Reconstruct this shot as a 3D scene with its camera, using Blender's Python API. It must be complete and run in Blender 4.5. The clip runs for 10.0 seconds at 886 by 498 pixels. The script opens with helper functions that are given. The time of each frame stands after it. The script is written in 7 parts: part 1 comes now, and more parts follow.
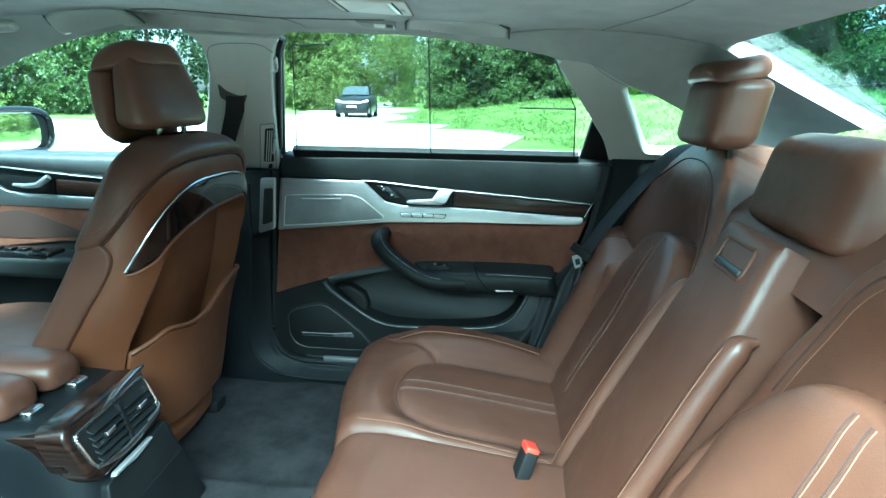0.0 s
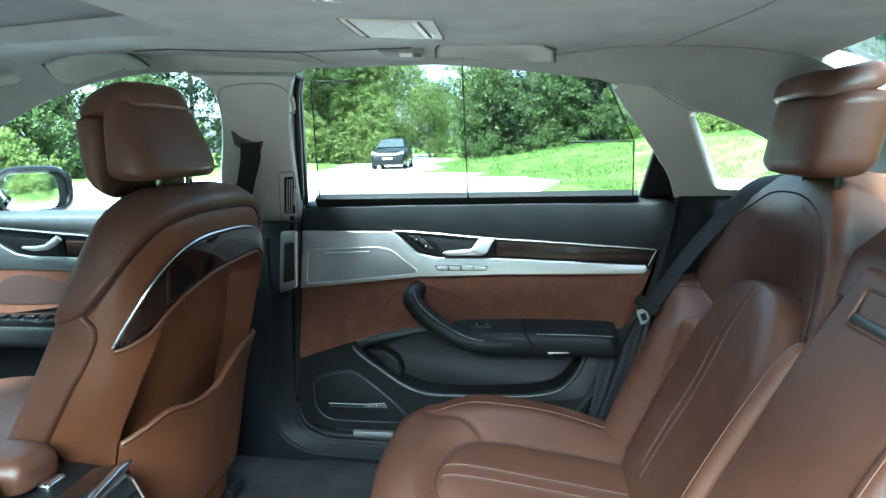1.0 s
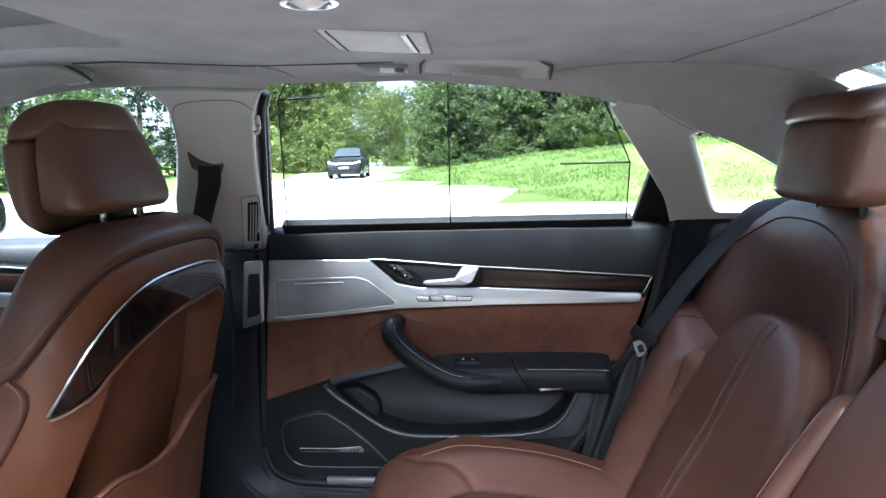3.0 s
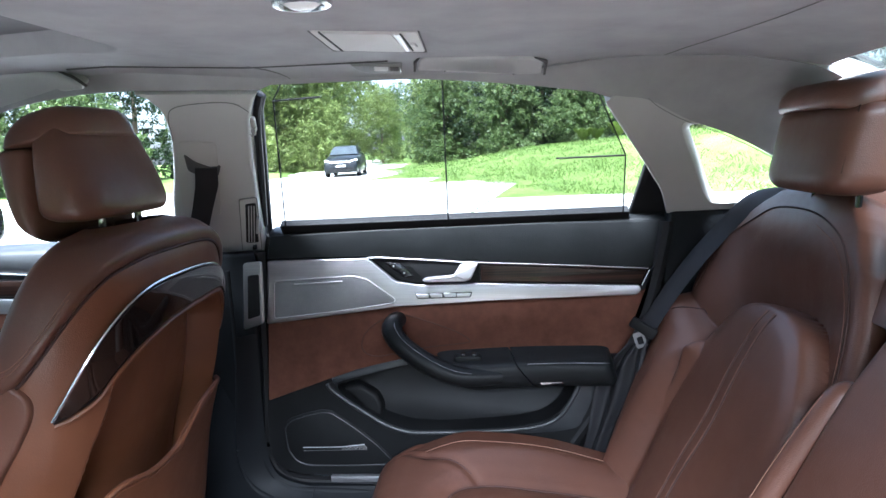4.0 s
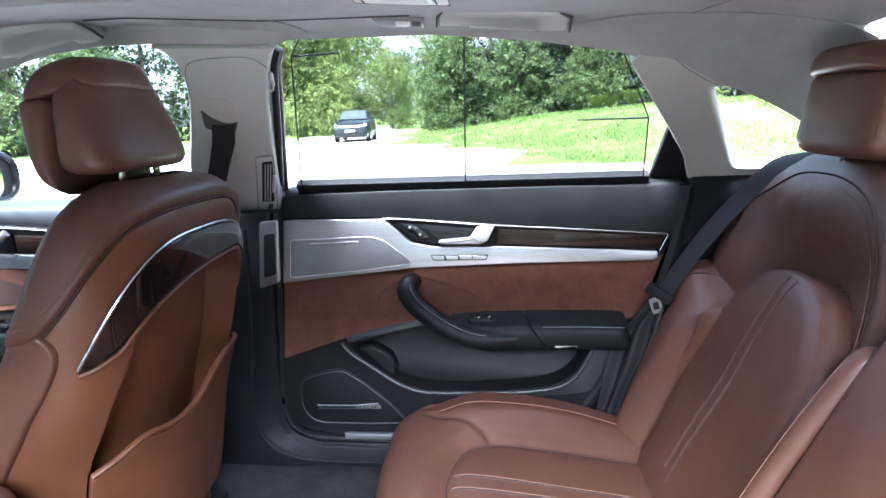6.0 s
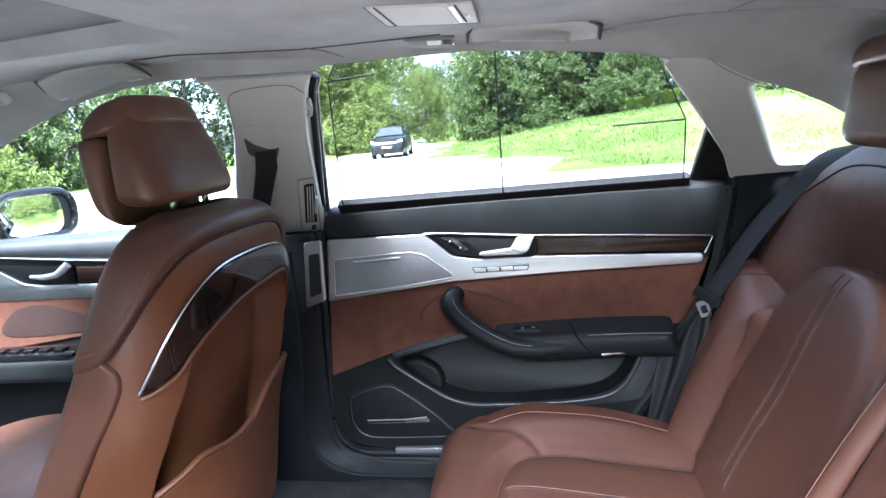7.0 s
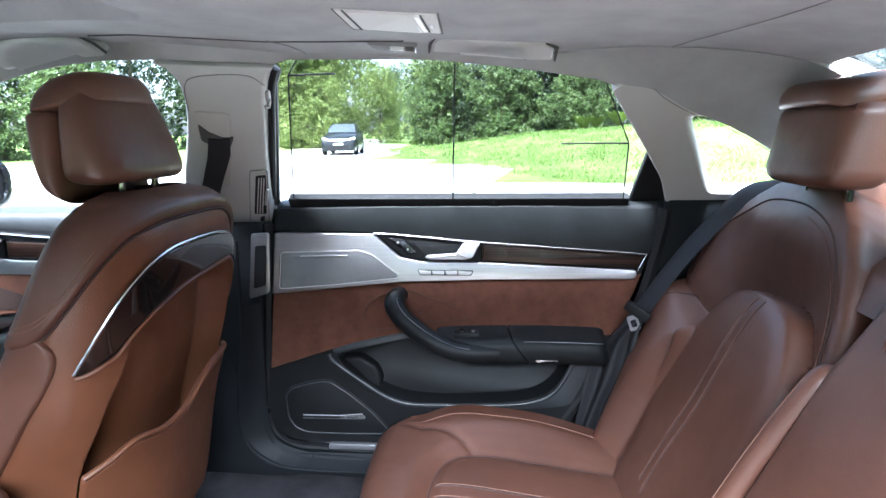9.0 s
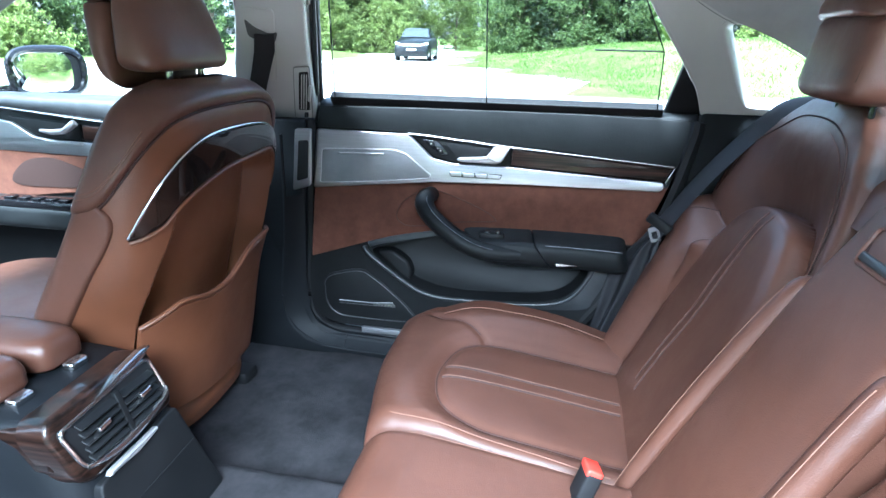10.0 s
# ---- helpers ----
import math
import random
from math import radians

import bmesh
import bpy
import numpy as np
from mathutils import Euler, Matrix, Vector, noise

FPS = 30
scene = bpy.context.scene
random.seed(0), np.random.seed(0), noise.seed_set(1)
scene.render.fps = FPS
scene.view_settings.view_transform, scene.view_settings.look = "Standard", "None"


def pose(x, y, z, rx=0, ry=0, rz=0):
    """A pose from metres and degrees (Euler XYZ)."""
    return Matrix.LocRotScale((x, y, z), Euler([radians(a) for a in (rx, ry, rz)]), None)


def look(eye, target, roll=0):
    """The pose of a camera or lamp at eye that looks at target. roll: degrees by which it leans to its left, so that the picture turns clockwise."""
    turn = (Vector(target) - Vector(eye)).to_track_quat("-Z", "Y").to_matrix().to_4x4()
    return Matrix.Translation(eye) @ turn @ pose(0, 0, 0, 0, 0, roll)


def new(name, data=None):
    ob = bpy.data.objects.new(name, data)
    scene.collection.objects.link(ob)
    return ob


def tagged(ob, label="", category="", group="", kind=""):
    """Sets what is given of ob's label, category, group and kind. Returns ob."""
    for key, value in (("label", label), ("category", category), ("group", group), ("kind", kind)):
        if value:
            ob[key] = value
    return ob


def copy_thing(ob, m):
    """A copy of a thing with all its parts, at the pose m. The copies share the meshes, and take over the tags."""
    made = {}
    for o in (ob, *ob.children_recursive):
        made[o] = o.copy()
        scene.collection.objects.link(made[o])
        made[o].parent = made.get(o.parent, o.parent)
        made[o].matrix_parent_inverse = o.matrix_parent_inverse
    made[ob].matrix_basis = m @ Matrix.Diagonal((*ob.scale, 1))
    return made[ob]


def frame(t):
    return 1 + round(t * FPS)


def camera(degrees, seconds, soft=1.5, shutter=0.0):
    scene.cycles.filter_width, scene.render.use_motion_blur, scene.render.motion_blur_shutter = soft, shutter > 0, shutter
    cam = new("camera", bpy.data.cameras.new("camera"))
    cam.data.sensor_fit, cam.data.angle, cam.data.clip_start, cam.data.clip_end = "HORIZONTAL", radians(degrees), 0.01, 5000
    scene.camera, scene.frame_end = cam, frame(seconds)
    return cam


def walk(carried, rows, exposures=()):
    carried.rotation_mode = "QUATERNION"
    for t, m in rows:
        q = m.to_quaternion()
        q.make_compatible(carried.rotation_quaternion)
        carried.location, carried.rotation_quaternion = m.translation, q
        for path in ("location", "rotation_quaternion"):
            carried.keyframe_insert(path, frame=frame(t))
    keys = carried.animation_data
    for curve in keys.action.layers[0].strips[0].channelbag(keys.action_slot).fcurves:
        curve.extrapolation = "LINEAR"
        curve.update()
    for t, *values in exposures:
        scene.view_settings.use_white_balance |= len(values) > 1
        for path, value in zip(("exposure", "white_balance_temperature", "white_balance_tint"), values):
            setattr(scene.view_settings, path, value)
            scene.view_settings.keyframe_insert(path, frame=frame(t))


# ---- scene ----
cam = camera(71.9, 10.0)
PATH = [
    (0, (0.18, -0.946, 1.146), (-0.022, 0.983, 0.659), 0.7),
    (0.5, (0.161, -0.76, 1.117), (-0.178, 1.174, 0.736), -2.0),
    (1, (0.15, -0.743, 1.118), (-0.178, 1.202, 0.785), -1.7),
    (1.5, (0.106, -0.68, 1.133), (-0.112, 1.283, 0.82), -1.4),
    (2, (0.071, -0.659, 1.146), (-0.117, 1.307, 0.835), -1.8),
    (2.5, (0.075, -0.626, 1.147), (-0.118, 1.34, 0.836), -1.5),
    (4, (0.079, -0.631, 1.151), (-0.107, 1.333, 0.827), -3.2),
    (4.5, (0.074, -0.629, 1.143), (-0.133, 1.327, 0.781), -2.8),
    (5, (0.067, -0.628, 1.141), (-0.145, 1.317, 0.728), -1.8),
    (5.5, (0.062, -0.63, 1.138), (-0.15, 1.313, 0.712), -2.1),
    (6.8, (0.058, -0.628, 1.142), (-0.234, 1.305, 0.722), -4.7),
    (7, (0.061, -0.64, 1.144), (-0.285, 1.293, 0.763), -5.8),
    (7.5, (0.05, -0.654, 1.152), (-0.279, 1.29, 0.817), -2.1),
    (8, (0.053, -0.642, 1.151), (-0.201, 1.311, 0.802), -1.5),
    (8.5, (0.054, -0.644, 1.148), (-0.144, 1.312, 0.781), -0.9),
    (9, (0.06, -0.673, 1.148), (-0.107, 1.284, 0.768), -0.8),
    (9.5, (0.091, -0.703, 1.147), (-0.099, 1.239, 0.706), 0.6),
    (10, (0.163, -0.734, 1.137), (-0.209, 1.119, 0.483), 1.0),
]
LIGHT = [
    (0.0, 2.80, 4450, -33), (0.5, 2.90, 4800, -19), (1.0, 2.92, 4900, -17), (1.5, 2.75, 5100, -15), (2.0, 2.52, 5200, -11), (2.5, 2.63, 5250, 3), (4.0, 2.79, 5200, 9), (5.5, 3.20, 5150, 10), (7.5, 3.13, 5250, 9), (9.0, 3.17, 5200, 8), (10.0, 3.35, 4750, 0),
]
walk(cam, [(t, look(eye, target, roll)) for t, eye, target, roll in PATH], LIGHT)

# world, sun and large lights
world = bpy.data.worlds.new("sky")
scene.world = world
world.use_nodes = True
wn = world.node_tree.nodes
sky = wn.new("ShaderNodeTexSky")
sky.sky_type = "NISHITA"
sky.sun_disc = False
sky.sun_elevation = radians(62)
sky.sun_rotation = radians(200)
sky.air_density, sky.dust_density, sky.ozone_density = 1.0, 4.0, 1.0
wn["Background"].inputs["Strength"].default_value = 0.15
haze = wn.new("ShaderNodeHueSaturation")
haze.inputs["Saturation"].default_value = 0.55
world.node_tree.links.new(sky.outputs[0], haze.inputs["Color"])
world.node_tree.links.new(haze.outputs[0], wn["Background"].inputs["Color"])

sun_data = bpy.data.lights.new("sun", "SUN")
sun_data.energy, sun_data.angle, sun_data.color = 5.0, radians(14), (1.0, 0.96, 0.88)
sun = new("sun", sun_data)
sun.matrix_world = look((-4, -9, 18), (0, 0, 0))

# area lamp added outside the open door to brighten the cabin beyond the sky
fill_data = bpy.data.lights.new("door_fill", "AREA")
fill_data.shape, fill_data.size, fill_data.size_y = "RECTANGLE", 4.4, 2.4
fill_data.energy, fill_data.color = 282.0, (1.0, 0.97, 0.91)
door_light = new("door_fill", fill_data)
door_light.matrix_world = look((0.35, -4.4, 4.05), (-0.1, 0.2, 0.5))

# materials
def material(name, color, rough=0.5, metal=0.0, spec=0.5, coat=0.0):
    m = bpy.data.materials.new(name)
    m.use_nodes = True
    b = m.node_tree.nodes["Principled BSDF"]
    b.inputs["Base Color"].default_value = (*color, 1)
    b.inputs["Roughness"].default_value = rough
    b.inputs["Metallic"].default_value = metal
    b.inputs["Specular IOR Level"].default_value = spec
    b.inputs["Coat Weight"].default_value = coat
    b.inputs["Coat Roughness"].default_value = 0.04
    return m


def coords(m, stretch=(1, 1, 1)):
    n, l = m.node_tree.nodes, m.node_tree.links
    g = n.new("ShaderNodeNewGeometry")
    mp = n.new("ShaderNodeMapping")
    mp.inputs["Scale"].default_value = stretch
    l.new(g.outputs["Position"], mp.inputs["Vector"])
    return mp.outputs["Vector"]


def noise_tex(m, scale, detail=4, rough=0.55, stretch=(1, 1, 1), vec=None):
    t = m.node_tree.nodes.new("ShaderNodeTexNoise")
    t.inputs["Scale"].default_value, t.inputs["Detail"].default_value = scale, detail
    t.inputs["Roughness"].default_value = rough
    m.node_tree.links.new(vec or coords(m, stretch), t.inputs["Vector"])
    return t.outputs["Fac"]


def vary(m, fac, a, b, lo=0.3, hi=0.7, socket="Base Color"):
    """Base colour between a and b by a texture."""
    n, l = m.node_tree.nodes, m.node_tree.links
    r = n.new("ShaderNodeValToRGB")
    r.color_ramp.elements[0].position, r.color_ramp.elements[1].position = lo, hi
    r.color_ramp.elements[0].color, r.color_ramp.elements[1].color = (*a, 1), (*b, 1)
    l.new(fac, r.inputs["Fac"])
    l.new(r.outputs["Color"], n["Principled BSDF"].inputs[socket])
    return r


def rough_vary(m, fac, a, b):
    n, l = m.node_tree.nodes, m.node_tree.links
    r = n.new("ShaderNodeMapRange")
    r.inputs["From Min"].default_value, r.inputs["From Max"].default_value = 0.3, 0.7
    r.inputs["To Min"].default_value, r.inputs["To Max"].default_value = a, b
    l.new(fac, r.inputs["Value"])
    l.new(r.outputs["Result"], n["Principled BSDF"].inputs["Roughness"])


def bump(m, fac, strength, distance):
    n, l = m.node_tree.nodes, m.node_tree.links
    b = n.new("ShaderNodeBump")
    b.inputs["Strength"].default_value, b.inputs["Distance"].default_value = strength, distance
    l.new(fac, b.inputs["Height"])
    p = n["Principled BSDF"]
    if p.inputs["Normal"].is_linked:
        l.new(p.inputs["Normal"].links[0].from_socket, b.inputs["Normal"])
    l.new(b.outputs["Normal"], p.inputs["Normal"])


def voronoi(m, scale):
    t = m.node_tree.nodes.new("ShaderNodeTexVoronoi")
    t.inputs["Scale"].default_value = scale
    m.node_tree.links.new(coords(m), t.inputs["Vector"])
    return t.outputs["Distance"]


def leather(name, a, b, rough=0.42):
    m = material(name, a, rough, spec=0.5)
    vary(m, noise_tex(m, 6, 5), a, b)
    rough_vary(m, noise_tex(m, 8, 6, 0.62), rough - 0.09, rough + 0.10)
    bump(m, noise_tex(m, 5, 3), 0.35, 0.012)
    bump(m, noise_tex(m, 46, 4, 0.6), 0.12, 0.004)
    bump(m, voronoi(m, 560), 0.26, 0.0007)
    return m


M_LEATHER = leather("brown_leather", (0.078, 0.0325, 0.0200), (0.108, 0.0460, 0.0285), 0.41)
M_LEATHER_SHELL = leather("cognac_leather", (0.100, 0.0365, 0.0165), (0.136, 0.0510, 0.0230), 0.40)
M_SEAM = material("dark_seam", (0.035, 0.014, 0.01), 0.8)
M_THREAD = material("tan_thread", (0.17, 0.082, 0.054), 0.75)
M_SUEDE = material("brown_suede", (0.17, 0.065, 0.04), 0.95, spec=0.15)
vary(M_SUEDE, noise_tex(M_SUEDE, 26, 6, 0.65), (0.085, 0.035, 0.023), (0.135, 0.056, 0.037))
bump(M_SUEDE, noise_tex(M_SUEDE, 500, 3), 0.25, 0.001)
M_SUEDE.node_tree.nodes["Principled BSDF"].inputs["Sheen Weight"].default_value = 0.25
M_SUEDE.node_tree.nodes["Principled BSDF"].inputs["Sheen Tint"].default_value = (0.7, 0.4, 0.3, 1)
M_PIPE = material("suede_stitching", (0.07, 0.028, 0.018), 0.8)

M_BLACK = material("black_soft_plastic", (0.02, 0.021, 0.023), 0.5, spec=0.2)
vary(M_BLACK, noise_tex(M_BLACK, 9, 4), (0.0068, 0.0070, 0.0076), (0.0115, 0.0118, 0.0126))
bump(M_BLACK, voronoi(M_BLACK, 900), 0.2, 0.0005)
M_BLACK_LEATHER = leather("black_leather", (0.0075, 0.0082, 0.0088), (0.0118, 0.0128, 0.0136), 0.46)
M_BLACK_LEATHER.node_tree.nodes["Principled BSDF"].inputs["Specular IOR Level"].default_value = 0.16
M_LIP = material("satin_dark_grey_trim", (0.06, 0.063, 0.068), 0.38, spec=0.5)
vary(M_LIP, noise_tex(M_LIP, 30, 4), (0.024, 0.025, 0.027), (0.036, 0.0375, 0.040))
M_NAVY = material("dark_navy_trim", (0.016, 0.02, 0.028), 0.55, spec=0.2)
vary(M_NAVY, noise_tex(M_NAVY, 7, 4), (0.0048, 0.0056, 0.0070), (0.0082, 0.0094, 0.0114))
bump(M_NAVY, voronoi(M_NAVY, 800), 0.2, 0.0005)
M_RUBBER = material("black_rubber", (0.008, 0.008, 0.009), 0.65, spec=0.3)
M_GLOSS = material("gloss_black", (0.006, 0.006, 0.007), 0.12, spec=0.6)

M_ALU = material("brushed_aluminium", (0.62, 0.60, 0.60), 0.34, metal=1.0)
vary(M_ALU, noise_tex(M_ALU, 160, 3, 0.6, (0.03, 1, 3)), (0.47, 0.455, 0.47), (0.58, 0.565, 0.58))
rough_vary(M_ALU, noise_tex(M_ALU, 200, 3, 0.6, (0.03, 1, 3)), 0.30, 0.44)
M_GRILLE = material("grey_speaker_metal", (0.33, 0.325, 0.335), 0.45, metal=0.75)
bump(M_GRILLE, voronoi(M_GRILLE, 620), 0.5, 0.0008)
vary(M_GRILLE, noise_tex(M_GRILLE, 12, 3), (0.24, 0.238, 0.25), (0.31, 0.305, 0.32))
M_CHROME = material("satin_chrome", (0.62, 0.61, 0.62), 0.27, metal=1.0)
M_SATIN = material("satin_silver_paint", (0.50, 0.485, 0.495), 0.42, metal=0.55)
M_SHADE = material("dark_grey_roof_fabric", (0.2, 0.2, 0.205), 0.95, spec=0.1)
vary(M_SHADE, noise_tex(M_SHADE, 12, 5), (0.18, 0.18, 0.185), (0.23, 0.23, 0.235))
bump(M_SHADE, noise_tex(M_SHADE, 700, 2), 0.2, 0.0008)
M_LAMP_GREY = material("grey_lamp_housing", (0.2, 0.195, 0.19), 0.4)

M_WOOD = material("dark_wood_veneer", (0.045, 0.02, 0.013), 0.28, spec=0.25, coat=0.3)
vary(M_WOOD, noise_tex(M_WOOD, 34, 6, 0.7, (0.06, 1, 5)), (0.003, 0.002, 0.0018), (0.036, 0.0175, 0.012), 0.40, 0.68)
M_WOOD_DARK = material("polished_dark_wood", (0.02, 0.012, 0.009), 0.22, spec=0.1, coat=1.0)
vary(M_WOOD_DARK, noise_tex(M_WOOD_DARK, 24, 6, 0.65, (1, 0.6, 0.5)), (0.004, 0.003, 0.0025), (0.018, 0.0105, 0.008), 0.35, 0.75)

M_HEAD = material("grey_headliner_fabric", (0.46, 0.445, 0.435), 0.95, spec=0.1)
vary(M_HEAD, noise_tex(M_HEAD, 14, 5), (0.325, 0.32, 0.32), (0.385, 0.378, 0.376))
bump(M_HEAD, noise_tex(M_HEAD, 700, 2), 0.2, 0.0008)
M_PILLAR = material("grey_pillar_plastic", (0.47, 0.46, 0.445), 0.62, spec=0.3)
vary(M_PILLAR, noise_tex(M_PILLAR, 5, 4), (0.44, 0.43, 0.42), (0.5, 0.49, 0.475))
bump(M_PILLAR, voronoi(M_PILLAR, 900), 0.12, 0.0004)
M_PLASTIC_LIGHT = material("pale_grey_plastic", (0.47, 0.455, 0.435), 0.5, spec=0.35)
# real lining seams, and painted lines of shade round the fittings
M_SOFT_LINE = material("seam_and_edge_shade", (0.20, 0.196, 0.192), 0.95, spec=0.05)
# shade of gaps and slots put into the colour; also small dark fittings
M_GROOVE = material("gap_shade_and_dark_fittings", (0.10, 0.097, 0.094), 0.9, spec=0.1)
M_FLAP = material("pale_grey_flap_plastic", (0.55, 0.53, 0.50), 0.6, spec=0.3)
M_LENS = material("milky_lamp_lens", (0.75, 0.74, 0.72), 0.2, spec=0.5)

M_CARPET = material("dark_carpet", (0.03, 0.03, 0.034), 1.0, spec=0.05)
vary(M_CARPET, noise_tex(M_CARPET, 11, 6, 0.7), (0.020, 0.0190, 0.0210), (0.046, 0.0435, 0.0465))
bump(M_CARPET, noise_tex(M_CARPET, 420, 4, 0.7), 0.8, 0.004)
M_BELT = material("charcoal_belt_webbing", (0.019, 0.0185, 0.021), 0.55, spec=0.3)
bump(M_BELT, noise_tex(M_BELT, 500, 2, 0.5, (1, 1, 0.2)), 0.4, 0.001)
M_RED = material("red_button_plastic", (0.75, 0.05, 0.03), 0.4)
M_MIRROR = material("mirror_glass", (0.9, 0.92, 0.92), 0.01, metal=1.0)
M_BODY_OUT = material("silver_blue_car_paint", (0.45, 0.49, 0.53), 0.35, metal=0.6, coat=0.7)


def glass(name, tint, gloss=0.4):
    m = bpy.data.materials.new(name)
    m.use_nodes = True
    n, l = m.node_tree.nodes, m.node_tree.links
    n.clear()
    tr, gl, mix, lw = (n.new("ShaderNodeBsdfTransparent"), n.new("ShaderNodeBsdfGlossy"), n.new("ShaderNodeMixShader"), n.new("ShaderNodeLayerWeight"))
    fr, mul = n.new("ShaderNodeMath"), n.new("ShaderNodeMath")
    fr.operation, mul.operation = "POWER", "MULTIPLY_ADD"
    out = n.new("ShaderNodeOutputMaterial")
    tr.inputs["Color"].default_value = (*tint, 1)
    gl.inputs["Roughness"].default_value = 0.0
    l.new(lw.outputs["Facing"], fr.inputs[0])
    fr.inputs[1].default_value = 4.0
    l.new(fr.outputs[0], mul.inputs[0])
    mul.inputs[1].default_value, mul.inputs[2].default_value = gloss, 0.015
    l.new(mul.outputs[0], mix.inputs[0])
    l.new(tr.outputs[0], mix.inputs[1])
    l.new(gl.outputs[0], mix.inputs[2])
    l.new(mix.outputs[0], out.inputs[0])
    return m


M_GLASS = glass("window_glass", (0.95, 0.98, 0.96), 0.25)
M_GLASS_TINT = glass("tinted_rear_glass", (0.62, 0.71, 0.70), 0.35)


def net(name, color, cover, scale):
    """A fine woven net: dark threads with open holes between them."""
    m = bpy.data.materials.new(name)
    m.use_nodes = True
    n, l = m.node_tree.nodes, m.node_tree.links
    b = n["Principled BSDF"]
    b.inputs["Base Color"].default_value = (*color, 1)
    b.inputs["Roughness"].default_value = 0.8
    tr, mix = n.new("ShaderNodeBsdfTransparent"), n.new("ShaderNodeMixShader")
    v = n.new("ShaderNodeTexVoronoi")
    v.inputs["Scale"].default_value = scale
    v.inputs["Randomness"].default_value = 0.0
    l.new(coords(m), v.inputs["Vector"])
    r = n.new("ShaderNodeMapRange")
    r.inputs["From Min"].default_value, r.inputs["From Max"].default_value = 0.1, 0.75
    r.inputs["To Min"].default_value, r.inputs["To Max"].default_value = cover * 0.55, cover * 1.45
    l.new(v.outputs["Distance"], r.inputs["Value"])
    l.new(r.outputs["Result"], mix.inputs[0])
    l.new(tr.outputs[0], mix.inputs[1])
    l.new(b.outputs[0], mix.inputs[2])
    l.new(mix.outputs[0], n["Material Output"].inputs[0])
    return m


M_NET = net("black_blind_net", (0.012, 0.012, 0.013), 0.40, 620)

M_CONCRETE = material("pale_concrete", (0.42, 0.41, 0.385), 0.9, spec=0.2)
vary(M_CONCRETE, noise_tex(M_CONCRETE, 0.7, 8, 0.65), (0.42, 0.41, 0.38), (0.58, 0.57, 0.54))
bump(M_CONCRETE, noise_tex(M_CONCRETE, 30, 4), 0.3, 0.01)
M_ASPHALT = material("grey_asphalt", (0.06, 0.06, 0.062), 0.9, spec=0.2)
vary(M_ASPHALT, noise_tex(M_ASPHALT, 3, 8, 0.7), (0.045, 0.045, 0.047), (0.085, 0.084, 0.083))
bump(M_ASPHALT, noise_tex(M_ASPHALT, 180, 3), 0.5, 0.006)
M_GRASS_SOIL = material("grass_ground", (0.10, 0.17, 0.035), 1.0, spec=0.05)
vary(M_GRASS_SOIL, noise_tex(M_GRASS_SOIL, 0.9, 9, 0.75), (0.055, 0.105, 0.022), (0.17, 0.22, 0.065))
bump(M_GRASS_SOIL, noise_tex(M_GRASS_SOIL, 9, 5, 0.7), 0.8, 0.08)


def leaves(name, a, b):
    m = bpy.data.materials.new(name)
    m.use_nodes = True
    n, l = m.node_tree.nodes, m.node_tree.links
    p = n["Principled BSDF"]
    p.inputs["Roughness"].default_value = 0.45
    p.inputs["Specular IOR Level"].default_value = 0.35
    g = n.new("ShaderNodeNewGeometry")
    r = n.new("ShaderNodeValToRGB")
    r.color_ramp.elements[0].color, r.color_ramp.elements[1].color = (*a, 1), (*b, 1)
    l.new(g.outputs["Random Per Island"], r.inputs["Fac"])
    l.new(r.outputs["Color"], p.inputs["Base Color"])
    tl, mix = n.new("ShaderNodeBsdfTranslucent"), n.new("ShaderNodeMixShader")
    l.new(r.outputs["Color"], tl.inputs["Color"])
    mix.inputs[0].default_value = 0.48
    l.new(p.outputs[0], mix.inputs[1])
    l.new(tl.outputs[0], mix.inputs[2])
    l.new(mix.outputs[0], n["Material Output"].inputs[0])
    return m


M_LEAF_BRIGHT = leaves("bright_green_leaves", (0.110, 0.154, 0.040), (0.264, 0.317, 0.097))
M_LEAF_MID = leaves("green_leaves", (0.053, 0.086, 0.030), (0.140, 0.188, 0.062))
# darkened leaf green: the wood's shade is put into the colour
M_LEAF_SHADED = leaves("shade_darkened_leaves", (0.011, 0.025, 0.011), (0.043, 0.066, 0.025))
M_GRASS = leaves("grass_blades", (0.085, 0.15, 0.03), (0.20, 0.275, 0.075))
M_BARK = material("grey_brown_bark", (0.13, 0.10, 0.075), 0.95, spec=0.1)
vary(M_BARK, noise_tex(M_BARK, 4, 6, 0.7, (1, 1, 0.3)), (0.08, 0.06, 0.045), (0.19, 0.155, 0.12))
M_CAR = material("black_car_paint", (0.006, 0.008, 0.009), 0.35, spec=0.3, coat=0.35)
M_CAR_GLASS = material("dark_car_glass", (0.05, 0.06, 0.065), 0.05, spec=0.8)
M_CAR_LAMP = material("headlamp_glass", (0.7, 0.72, 0.74), 0.1, spec=0.7)
M_PLATE = material("pale_plate", (0.6, 0.6, 0.58), 0.5)


# mesh tools
def part(name, bm, mat, parent=None, label="", smooth=True, sharp=42):
    """One mesh object under a thing, a part or nothing."""
    me = bpy.data.meshes.new(name)
    bmesh.ops.recalc_face_normals(bm, faces=bm.faces)
    if smooth:
        for f in bm.faces:
            f.smooth = True
    bm.to_mesh(me)
    bm.free()
    me.materials.append(mat)
    if smooth:
        me.set_sharp_from_angle(angle=radians(sharp))
    ob = new(name, me)
    ob.parent = parent
    if label:
        ob["label"] = label
    return ob


